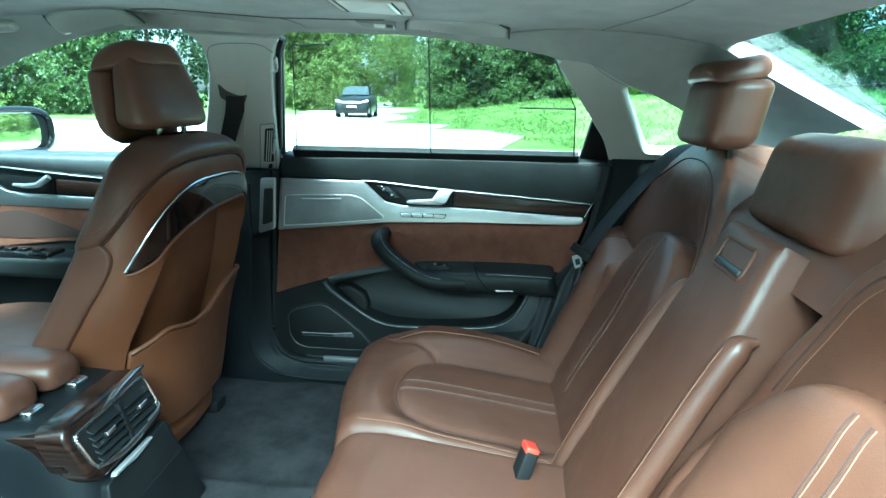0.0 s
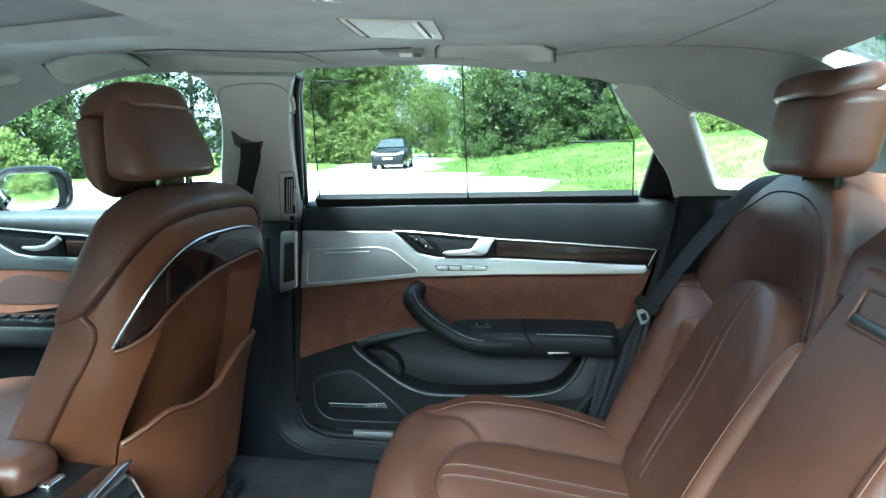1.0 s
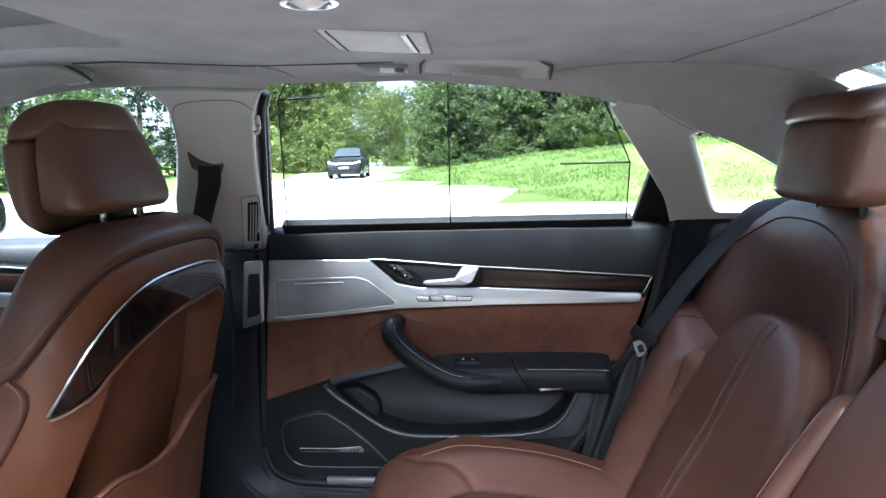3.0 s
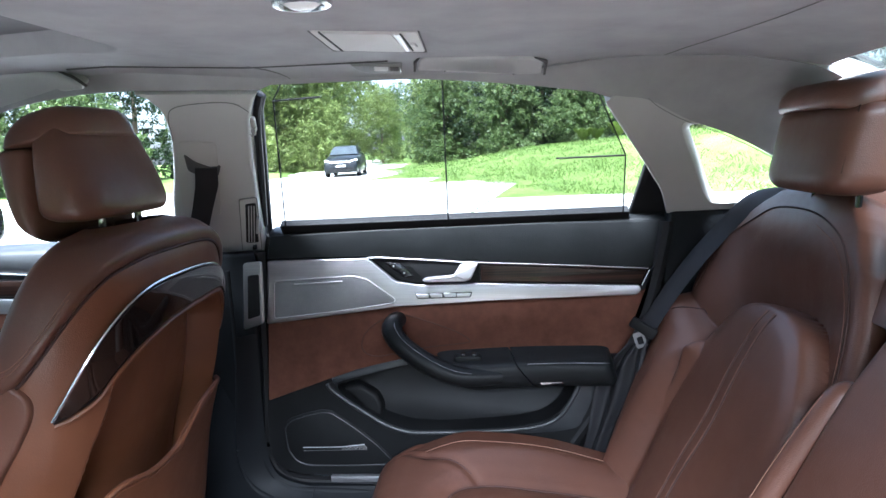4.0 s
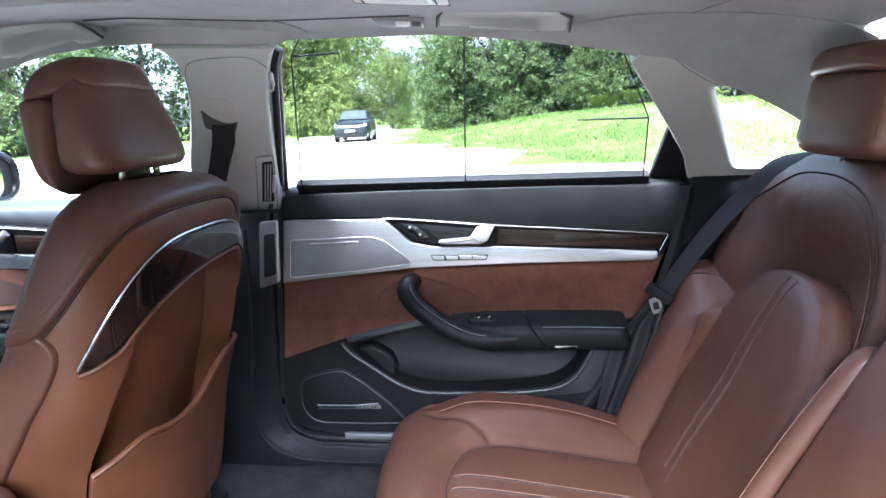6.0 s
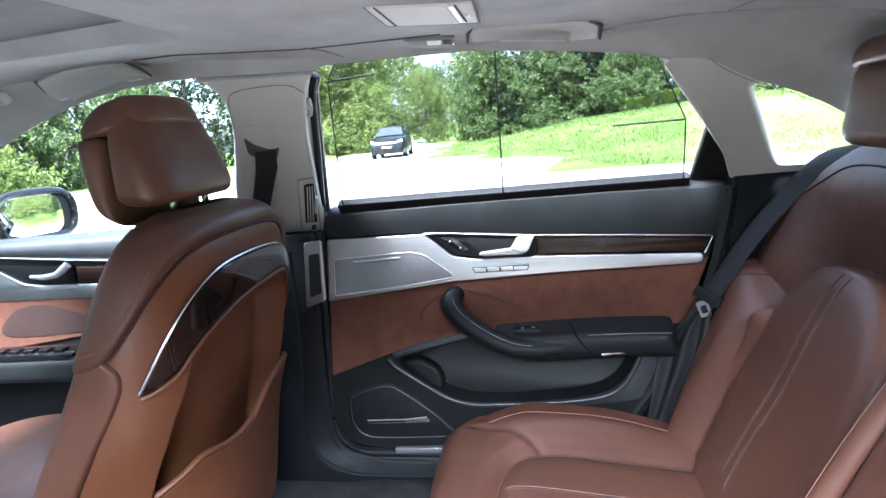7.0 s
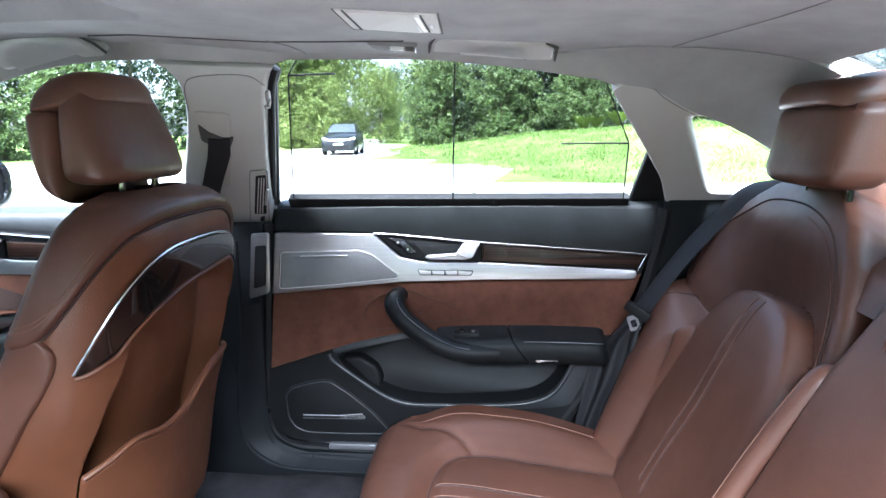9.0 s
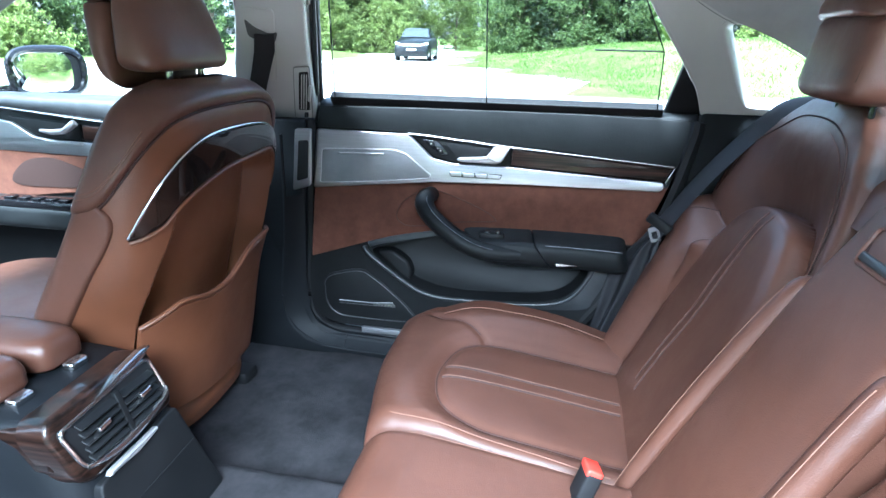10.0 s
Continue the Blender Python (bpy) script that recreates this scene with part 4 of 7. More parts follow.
# lower loudspeaker
SPK = [(-0.469, 0.497), (-0.452, 0.515), (-0.407, 0.529), (-0.371, 0.536), (-0.350, 0.535), (-0.302, 0.503), (-0.241, 0.450), (-0.202, 0.404), (-0.203, 0.393), (-0.309, 0.391), (-0.418, 0.392), (-0.447, 0.404), (-0.466, 0.435)]
sp = rounded(SPK, 0.014, 4)
spk = part("speaker_grille", plate([(q.x, q.y) for q in sp], lambda x, z, h: door_at(x, z, h + 0.006), 0.008, 0.004), M_BLACK, door, "black lower loudspeaker grille")
part("grille_rim", tube([door_at(q.x, q.y, 0.002) for q in sp], 0.0030, 6, closed=True), M_RUBBER, spk)
part("grille_edge", tube([door_at(-0.335 + (q.x + 0.335) * 0.972, 0.460 + (q.y - 0.460) * 0.955, 0.0058) for q in sp], 0.0012, 6, closed=True), M_LIP, spk)
part("silver_bar", tube([door_at(-0.424, 0.4425, 0.0066), door_at(-0.327, 0.4430, 0.0066), door_at(-0.270, 0.4490, 0.0066)], 0.0013, 6), M_GRILLE, spk)
part("bar_slot", plate([(-0.424, 0.4345), (-0.424, 0.4420), (-0.327, 0.4425), (-0.327, 0.4350)], lambda x, z, h: door_at(x, z, h + 0.0063), 0.002, 0.0005), M_RUBBER, spk)
part("slot_edge", tube([door_at(-0.424, 0.4340, 0.0062), door_at(-0.265, 0.4350, 0.0062)], 0.0009, 6), M_LIP, spk)
part("badge", plate(rounded([(-0.327, 0.4425), (-0.271, 0.4485), (-0.263, 0.4400), (-0.266, 0.4355), (-0.327, 0.4355)], 0.0015), lambda x, z, h: door_at(x, z, h + 0.0075), 0.003, 0.001), M_GROOVE, spk, "small dark badge with silver marks")
for k in range(5):
    part("badge_mark", plate([(-0.318 + 0.009 * k, 0.4370), (-0.312 + 0.009 * k, 0.4370), (-0.310 + 0.009 * k, 0.4420), (-0.316 + 0.009 * k, 0.4420)], lambda x, z, h: door_at(x, z, h + 0.0085), 0.001, 0.0003), M_CHROME, spk)
part("sill_plate", box(-0.358, -0.12, 0.727, 0.742, 0.356, 0.372, 0.003), M_GRILLE, door, "aluminium entry strip")

# glass of the rear door
window_1 = tagged(new("window_1"), "clear side window of the rear door", "window", kind="structure")
pane_o = [(-0.49, 0.97), (-0.33, 1.30), (0.27, 1.25), (0.47, 0.97)]
def glass_at(x, z, h=0.0):
    return Vector((x, 0.835 - 0.75 * (z - 0.95) - 0.8 * h, z - 0.6 * h))
pane = part("pane", plate(pane_o, glass_at, 0.004, 0.001), M_GLASS, window_1)
pane.visible_shadow = False
part("frame", plate(rounded([(0.374, 0.968), (0.470, 0.968), (0.480, 0.985), (0.414, 1.112), (0.396, 1.110)], 0.004), lambda x, z, h: glass_at(x, z, h + 0.012), 0.012, 0.004), M_RUBBER, window_1, "black corner of the door frame")
part("frame", plate(rounded([(-0.50, 0.965), (-0.478, 0.965), (-0.390, 1.25), (-0.374, 1.275), (-0.39, 1.29), (-0.41, 1.28)], 0.004), lambda x, z, h: glass_at(x, z, h + 0.01), 0.012, 0.004), M_RUBBER, window_1, "black front edge of the door frame")

# pull-up net blind, raised
blind = thing("window_blind", "raised black net sunblind over the rear side window", "sunblind")
def blind_at(x, z, h=0.0):
    return Vector((x, 0.80 - 0.75 * (z - 0.95) - 0.8 * h, z - 0.6 * h))
NET = [(-0.425, 0.99), (0.358, 0.99), (0.345, 1.118), (0.275, 1.243), (-0.02, 1.287), (-0.20, 1.297), (-0.325, 1.293), (-0.352, 1.262)]
part("net", plate(NET, blind_at, 0.0008, 0.0003), M_NET, blind, "fine black net")
part("casing", plate(rounded([(-0.438, 0.972), (0.372, 0.974), (0.372, 0.991), (-0.438, 0.993)], 0.003), lambda x, z, h: blind_at(x, z, h + 0.004), 0.02, 0.002), M_RUBBER, blind, "black roller casing")
edge = [(-0.425, 0.99), (-0.352, 1.262), (-0.325, 1.292)]
part("front_hem", tube([blind_at(a, b, 0.001) for a, b in edge], 0.0016, 6), M_RUBBER, blind)
part("rear_hem", tube([blind_at(a, b, 0.001) for a, b in [(0.358, 0.99), (0.345, 1.118), (0.275, 1.243)]], 0.0016, 6), M_RUBBER, blind)
part("centre_rib", tube([blind_at(-0.038, 0.985, 0.002), blind_at(-0.016, 1.29, 0.002)], 0.0016, 6), M_RUBBER, blind)
part("stiffener", tube([blind_at(-0.352, 1.262, 0.002), blind_at(-0.256, 1.264, 0.002)], 0.0022, 6), M_RUBBER, blind)
part("stiffener", tube([blind_at(0.203, 1.119, 0.002), blind_at(0.345, 1.118, 0.002)], 0.0022, 6), M_RUBBER, blind)
topbar = curve_pts([(-0.33, 1.300, 0), (-0.2, 1.306, 0), (-0.02, 1.297, 0), (0.15, 1.275, 0), (0.275, 1.252, 0)], 5)
part("top_bar", tube([blind_at(p.x, p.y, 0.0) for p in topbar], 0.007, 8), M_RUBBER, blind, "curved black pull bar")


# ---- rear bench ----
REC = 0.494
NB = Vector((-1, 0, REC)).normalized()


def back_pt(y, z, w):
    return Vector((0.321 + REC * (z - 0.436), y, z)) + NB * w


ARCH = [(p.x, p.y) for p in curve_pts([(0.195, 0.40, 0), (0.197, 0.60, 0), (0.198, 0.70, 0), (0.206, 0.755, 0), (0.228, 0.788, 0), (0.254, 0.818, 0), (0.281, 0.842, 0), (0.313, 0.855, 0), (0.365, 0.862, 0), (0.425, 0.861, 0), (0.470, 0.854, 0), (0.494, 0.845, 0), (0.524, 0.823, 0), (0.545, 0.792, 0), (0.562, 0.765, 0), (0.575, 0.738, 0), (0.582, 0.70, 0), (0.58, 0.60, 0), (0.55, 0.40, 0)], 3)]
WING = [(p.x, p.y) for p in curve_pts([(0.80, 0.822, 0), (0.755, 0.815, 0), (0.70, 0.799, 0), (0.635, 0.780, 0), (0.582, 0.762, 0), (0.556, 0.742, 0), (0.550, 0.712, 0), (0.570, 0.64, 0), (0.583, 0.557, 0), (0.575, 0.465, 0), (0.565, 0.37, 0)], 3)] + [(0.9, 0.37), (0.9, 0.83)]
YL = ((0.40, 0.150), (0.76, 0.152), (0.82, 0.166), (0.87, 0.185), (0.95, 0.222), (1.0, 0.265), (1.02, 0.295), (1.042, 0.335), (1.058, 0.40))
YR = ((0.40, 0.64), (0.60, 0.705), (0.75, 0.73), (0.86, 0.735), (0.93, 0.715), (0.98, 0.68), (1.01, 0.635), (1.035, 0.585), (1.058, 0.50))


def back_w(y, z):
    """Relief of the outer backrest."""
    w = 0.0
    for d, r in ((y - lerp(z, *YL), 0.030), (lerp(z, *YR) - y, 0.018), ((1.060 - z) * 1.1, 0.030)):
        w = min(w, -r * (1 - math.sqrt(max(0.0, 1 - (1 - min(max(d, 0), r) / r) ** 2))))
    da = near((y, z), ARCH) * (1 if inside((y, z), ARCH) else -1)
    dw = near((y, z), WING) * (1 if inside((y, z), WING) else -1)
    above = sstep(0.62, 0.78, z)
    # hollow round the padded centre panel, and the fuller shoulders above it
    out = -(0.006 + (0.030 + 0.020 * sstep(0.26, 0.36, y)) * above) * (1 - math.sin(min(max(-da, 0.0) / (0.05 + 0.085 * above), 1.0) * math.pi / 2))
    out += 0.006 * sstep(0.88, 0.97, z) + 0.016 * sstep(0.58, 0.70, y) * sstep(0.76, 0.83, z) * (1 - sstep(0.92, 1.0, z))
    k = min(max((da + 0.006) / (0.013 + 0.003 * above), 0.0), 1.0)
    k = math.sqrt(max(0.0, 1 - (1 - k) ** 2))
    w += out * (1 - k) + (0.003 + 0.005 * above - 0.006 * math.exp(-(da / 0.020) ** 2)) * k
    # wing bolster with a crisp upper end
    if dw > 0:
        w += 0.044 * math.sin(min(dw / (0.075 - 0.040 * sstep(0.64, 0.80, z)), 1.0) * math.pi / 2)
    w += 0.0022 * noise.noise((y * 7, z * 7, 2.0))
    return w


def mirror_copy(ob, parent, axis=0.0):
    """The same part for the other side of the bench."""
    me = ob.data.copy()
    me.transform(Matrix.Translation((0, 2 * axis, 0)) @ Matrix.Diagonal((1, -1, 1, 1)))
    me.flip_normals()
    o = new(ob.name.split(".")[0], me)
    o.parent = parent
    if "label" in ob:
        o["label"] = ob["label"]
    return o


bench = thing("rear_bench", "brown leather rear bench seat with two sculpted outer places", "car seat")
zs = [0.40 + 0.658 * t for t in np.linspace(0, 1, 250)]
rows = []
for z in zs:
    a, b = lerp(z, *YL), lerp(z, *YR)
    front = [(a + (b - a) * (0.5 - 0.5 * math.cos(math.pi * u)) * 0.35 + (b - a) * u * 0.65) for u in np.linspace(0, 1, 180)]
    r = [back_pt(a + 0.006, z, -0.15)] + [back_pt(y, z, back_w(y, z)) for y in front] + [back_pt(b - 0.006, z, -0.15)]
    rows.append(r)
rows.append([Vector((q.x + 0.10, 0.45 + (q.y - 0.45) * 0.96, q.z - 0.005)) for q in rows[-1]])
backrest = part("backrest", grid(rows), M_LEATHER, bench, "outer backrest with arched centre panel", sharp=80)


def on_back(pts, lift=0.0006, n=6):
    return [back_pt(p.x, p.y, back_w(p.x, p.y) + lift) for p in curve_pts([(a, b, 0) for a, b in pts], n)]


pieces = [backrest]
for pts in ([(0.401, 0.852), (0.411, 0.807), (0.416, 0.744), (0.420, 0.663), (0.427, 0.58), (0.426, 0.48)], [(0.373, 0.852), (0.382, 0.802), (0.386, 0.745), (0.391, 0.645), (0.399, 0.55), (0.398, 0.47)]):
    pieces.append(part("seam", tube(on_back(pts, 0.0), 0.0018, 6), M_SEAM, bench))
    pieces.append(part("stitching", tube(on_back([(a + 0.006, b) for a, b in pts], 0.0002), 0.0007, 5), M_THREAD, bench))
pieces.append(part("seam", tube(on_back([(0.697, 0.760), (0.676, 0.778), (0.655, 0.790), (0.640, 0.786)], 0.0004), 0.0014, 6), M_SEAM, bench))
ring = [(0.200, 0.80), (0.220, 0.86), (0.258, 0.935), (0.31, 0.980), (0.39, 1.005), (0.48, 1.012), (0.575, 1.001), (0.65, 0.955), (0.69, 0.90), (0.70, 0.82)]
pieces.append(part("shoulder_seam", tube(on_back(ring, 0.0006), 0.0017, 6), M_SEAM, bench))
pieces.append(part("stitching", tube(on_back([(0.212, 0.80), (0.232, 0.86), (0.270, 0.930), (0.322, 0.971), (0.40, 0.994)], 0.0014), 0.0007, 5), M_THREAD, bench))
# raised rolls beside the middle place
roll = curve_pts([(0.136, 0.832, 0.012), (0.134, 0.812, 0.028), (0.139, 0.75, 0.034), (0.146, 0.66, 0.036), (0.149, 0.56, 0.036), (0.147, 0.46, 0.034), (0.145, 0.41, 0.030)], 7)
pieces.append(part("side_roll", tube([back_pt(p.x, p.y, p.z - 0.0205) for p in roll], [0.006 + 0.0135 * sstep(0, 8, k) for k in range(len(roll))], 16), M_LEATHER, bench, "rounded leather roll"))
pieces.append(part("stitching", tube([back_pt(p.x + 0.004, p.y, p.z - 0.0205 + 0.0192) for p in roll[8:]], 0.0009, 5), M_THREAD, bench))

# middle backrest with the latch
mid = []
YC0, YC1 = -0.126, 0.126
for z in np.linspace(0.40, 0.945, 70):
    r = []
    k = 1 - 0.20 * sstep(0.80, 0.96, z)
    for y in np.linspace(YC0 * k, YC1 * k, 50):
        d = min(y - YC0 * k, YC1 * k - y, (0.948 - z))
        e = 0.018
        w = 0.021 - e * (1 - math.sqrt(max(0.0, 1 - (1 - min(max(d, 0), e) / e) ** 2))) + 0.006 * math.cos(y / 0.126 * 1.5) + 0.0018 * noise.noise((y * 8, z * 8, 5))
        r.append(back_pt(y, z, w))
    mid.append([r[0] - NB * 0.12] + r + [r[-1] - NB * 0.12])
mid.append([q - NB * 0.10 for q in mid[-1]])
middle = part("middle_backrest", grid(mid), M_LEATHER, bench, "plain leather middle backrest, folding armrest")
mp = lambda y, z, h: back_pt(y, z, h + 0.0262)
# flat dark plate stands in for the shaded hole of the latch
part("latch_recess", plate(rounded([(0.047, 0.881), (0.049, 0.918), (-0.056, 0.920), (-0.060, 0.883)], 0.009), mp, 0.006, 0.002), M_SEAM, middle, "latch recess, its shade put into a dark plate")
part("latch_rim", tube([mp(q.x, q.y, 0.001) for q in rounded([(0.050, 0.878), (0.052, 0.921), (-0.059, 0.923), (-0.063, 0.880)], 0.010)], 0.003, 8, closed=True), M_LEATHER, middle)
part("latch_tab", plate(rounded([(0.044, 0.882), (0.045, 0.892), (-0.053, 0.893), (-0.055, 0.883)], 0.003), lambda y, z, h: mp(y, z, h + 0.004), 0.006, 0.002), M_LIP, middle, "grey latch tab")
# recess above the middle place
part("upper_middle", sheet([[back_pt(y, z, -0.020 - 0.03 * sstep(0.94, 1.03, z)) for y in np.linspace(-0.228, 0.228, 24)] for z in np.linspace(0.90, 1.03, 16)], (0.05, 0, -0.02)), M_LEATHER, bench)

# cushions
USHAPE = [(p.x, p.y) for p in curve_pts([(0.40, 0.205, 0), (0.12, 0.205, 0), (0.03, 0.214, 0), (-0.035, 0.262, 0), (-0.062, 0.347, 0), (-0.055, 0.43, 0), (-0.03, 0.495, 0), (0.03, 0.525, 0), (0.15, 0.535, 0), (0.40, 0.54, 0)], 5)]
FOLD = [(-0.150, 0.640), (-0.125, 0.622), (-0.100, 0.608), (-0.067, 0.592), (-0.030, 0.573), (0.000, 0.550), (0.012, 0.535)]
CY0, CY1 = 0.118, 0.675


def inner_edge(x):
    """Where the outer cushion meets the middle one."""
    return lerp(x, (-0.20, 0.200), (-0.11, 0.176), (0.2, 0.140), (0.36, 0.128))


def cush_top(x, y):
    z = glide(x, (-0.22, 0.462), (-0.10, 0.482), (0.00, 0.480), (0.15, 0.458), (0.25, 0.442), (0.36, 0.428))
    dl, dr = y - inner_edge(x), CY1 - y
    d = min(dl, dr)
    r = 0.045
    z -= 2.0 * max(0.0, -dl)
    z -= r * (1 - math.sqrt(max(0.0, 1 - (1 - min(max(d, 0), r) / r) ** 2)))
    du, ins = near((x, y), USHAPE), inside((x, y), USHAPE)
    if ins:
        z += 0.003 * sstep(0.0, 0.05, du) - 0.007
    else:
        z += 0.013 * sstep(0.0, 0.05, du) - 0.007
        ridge = glide(x, (-0.22, 0.458), (-0.12, 0.480), (-0.08, 0.495), (-0.03, 0.509), (0.057, 0.508), (0.18, 0.490), (0.30, 0.455))
        z += max(0.0, ridge - z) * sstep(0.525, 0.625, y) * sstep(0.0, 0.08, du)
    z -= 0.006 * math.exp(-(du / 0.011) ** 2)
    z -= 0.007 * math.exp(-(near((x, y), FOLD) / 0.010) ** 2)
    return z + 0.002 * noise.noise((x * 8, y * 8, 7))


def cushion_grid(y0, y1, top, xf, xb, nose, drop, slant=0.0):
    """A seat cushion: top sheet, rolled nose and front face."""
    rows = []
    for y in np.linspace(y0, y1, 130):
        d = min(y - y0, y1 - y)
        k = math.sqrt(max(0.0, 1 - (1 - min(max(d, 0), 0.06) / 0.06) ** 2))
        xn = xf + 0.035 * (1 - k) + slant * (1 - sstep(0.12, 0.48, y))
        r = []
        zt = top(xn + nose, y)
        r.append(Vector((xn + 0.05, y, drop)))
        r.append(Vector((xn + 0.030, y, drop + 0.06)))
        r.append(Vector((xn + 0.010, y, zt - nose - 0.05)))
        for t in np.linspace(0, math.pi / 2, 12)[:-1]:
            r.append(Vector((xn + nose * (1 - math.cos(math.pi / 2 - (math.pi / 2 - t)) * 1.0), y, zt - nose + nose * math.sin(t))))
        for x in np.linspace(xn + nose, xb, 130):
            r.append(Vector((x, y, top(x, y))))
        r.append(Vector((xb, y, drop)))
        rows.append(r)
    rows = [[Vector((q.x, q.y, drop)) for q in rows[0]]] + rows + [[Vector((q.x, q.y, drop)) for q in rows[-1]]]
    return grid(rows)


cushion = part("cushion", cushion_grid(CY0, CY1, cush_top, -0.213, 0.36, 0.065, 0.30, 0.05), M_LEATHER, bench, "outer seat cushion with a rounded centre panel", sharp=80)
pieces.append(cushion)
pieces.append(part("seam", tube([(a, b, cush_top(a, b) + 0.0002) for a, b in USHAPE], 0.0015, 6), M_SEAM, bench))
for yy in (0.352, 0.392):
    ln = [(x, yy + 0.006 * math.sin(x * 6), 0) for x in np.linspace(-0.052, 0.31, 30)]
    pieces.append(part("seam", tube([(a, b, cush_top(a, b) + 0.0002) for a, b, _ in ln], 0.0022, 6), M_SEAM, bench))
    pieces.append(part("stitching", tube([(a, b + 0.006, cush_top(a, b + 0.006) + 0.0005) for a, b, _ in ln], 0.0011, 5), M_THREAD, bench))
pieces.append(part("seam", tube([(p.x, p.y, cush_top(p.x, p.y) + 0.0003) for p in curve_pts([(a, b, 0) for a, b in FOLD[1:-1]], 5)], 0.0012, 6), M_SEAM, bench))
bl = [(x, 0.630, 0) for x in np.linspace(-0.105, 0.285, 40)]
pieces.append(part("stitching", tube([(a, b, cush_top(a, b) + 0.0008) for a, b, _ in bl], 0.0012, 5), M_THREAD, bench))


def mid_top(x, y):
    d = inner_edge(x) - 0.004 - abs(y)
    r = 0.032
    return lerp(x, (-0.2, 0.466), (-0.05, 0.484), (0.10, 0.476), (0.36, 0.456)) - 2.0 * max(0.0, -d) - r * (1 - math.sqrt(max(0.0, 1 - (1 - min(max(d, 0), r) / r) ** 2))) + 0.0015 * noise.noise((x * 8, y * 8, 11))


part("middle_cushion", cushion_grid(-0.186, 0.186, mid_top, -0.155, 0.36, 0.06, 0.30), M_LEATHER, bench, "plain narrow middle cushion")
part("stitching", tube([(x, inner_edge(x) - 0.018, mid_top(x, inner_edge(x) - 0.018) + 0.0006) for x in np.linspace(-0.07, 0.28, 24)], 0.0011, 5), M_THREAD, bench)
pieces.append(part("stitching", tube([(x, inner_edge(x) + 0.022, cush_top(x, inner_edge(x) + 0.022) + 0.0006) for x in np.linspace(-0.12, 0.28, 24)], 0.0011, 5), M_THREAD, bench))


def blob(sections, n=48):
    """A closed soft body from flat sections (z, xc, yc, half depth, half width, power, lean)."""
    rows = []
    for z, xc, yc, a, b, pw in sections:
        r = []
        for k in range(n):
            f = 2 * math.pi * k / n
            c, s = math.cos(f), math.sin(f)
            r.append((xc + a * math.copysign(abs(c) ** (2 / pw), c), yc + b * math.copysign(abs(s) ** (2 / pw), s), z))
        rows.append(r)
    bm = grid(rows, cu=True)
    bm.verts.ensure_lookup_table()
    bm.faces.new([bm.verts[k] for k in range(n)])
    bm.faces.new([bm.verts[len(bm.verts) - n + k] for k in range(n)])
    return bm


def dome(z0, z1, f, e0, e1, n=22, pw=4.0):
    """Sections between two heights with rounded lower and upper ends. f(z) gives xc, yc, a, b."""
    out = []
    for t in np.linspace(0, 1, n):
        z = z0 + (z1 - z0) * t
        k = 1.0
        if z < z0 + e0:
            k = math.sqrt(max(0.0, 1 - (1 - (z - z0) / e0) ** 2))
        if z > z1 - e1:
            k = min(k, math.sqrt(max(0.0, 1 - (1 - (z1 - z) / e1) ** 2)))
        xc, yc, a, b = f(z)
        sh = (1 - k)
        out.append((z, xc, yc, max(a - (e0 + e1) * 0.55 * sh, 0.01), max(b - (e0 + e1) * 0.55 * sh, 0.01), pw))
    return out


# rear headrest: padded block with a separate rolled cap, on two posts
head = part("headrest", blob(dome(1.050, 1.186, lambda z: (0.600 + 0.20 * (z - 1.05), 0.400, 0.058, 0.122), 0.032, 0.022, 34)), M_LEATHER, bench, "padded headrest")
cap_bm = blob(dome(1.184, 1.224, lambda z: (0.616, 0.400, 0.060, 0.108), 0.012, 0.024, 20))
for v in cap_bm.verts:
    v.co.z += 0.16 * (v.co.x - 0.612) - 0.9 * max(0.0, abs(v.co.y - 0.40) - 0.05) ** 2 * 4
cap = part("headrest_cap", cap_bm, M_LEATHER, bench)
pieces += [head, cap]
for yy in (0.33, 0.46):
    pieces.append(part("headrest_post", tube([(0.612, yy, 0.99), (0.618, yy, 1.08)], 0.0048, 10), M_GLOSS, bench))
pieces.append(part("headrest_seam", tube([(0.558 + 0.22 * (z - 1.05), 0.400 - 0.112, z) for z in np.linspace(1.085, 1.18, 10)], 0.0012, 6), M_SEAM, bench))
for ob in pieces:
    mirror_copy(ob, bench)
part("middle_headrest", blob(dome(0.945, 1.095, lambda z: (0.645 + 0.25 * (z - 1.0), 0.0, 0.055, 0.160 - 0.12 * max(0, z - 1.0)), 0.03, 0.035, 24)), M_LEATHER, bench, "low middle headrest")

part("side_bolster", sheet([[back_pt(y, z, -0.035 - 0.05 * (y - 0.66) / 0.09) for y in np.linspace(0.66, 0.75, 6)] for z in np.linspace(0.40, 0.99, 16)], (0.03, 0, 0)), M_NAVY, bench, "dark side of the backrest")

# seat belt of the rear place
belt = thing("rear_seat_belt", "charcoal seat belt, bunched beside the rear backrest", "seat belt")
def ribbon(pts, width, wdir, th=0.0022):
    c = curve_pts(pts, 8)
    w = Vector(wdir).normalized() * (width / 2)
    return sheet([[p - w, p - w * 0.33, p + w * 0.33, p + w] for p in c], (0.0, -th, 0.0))
part("webbing", ribbon([(0.66, 0.63, 1.035), (0.60, 0.660, 1.015), (0.53, 0.695, 0.93), (0.47, 0.715, 0.845), (0.41, 0.722, 0.75), (0.372, 0.722, 0.69)], 0.046, (0.42, -0.85, -0.25)), M_BELT, belt)
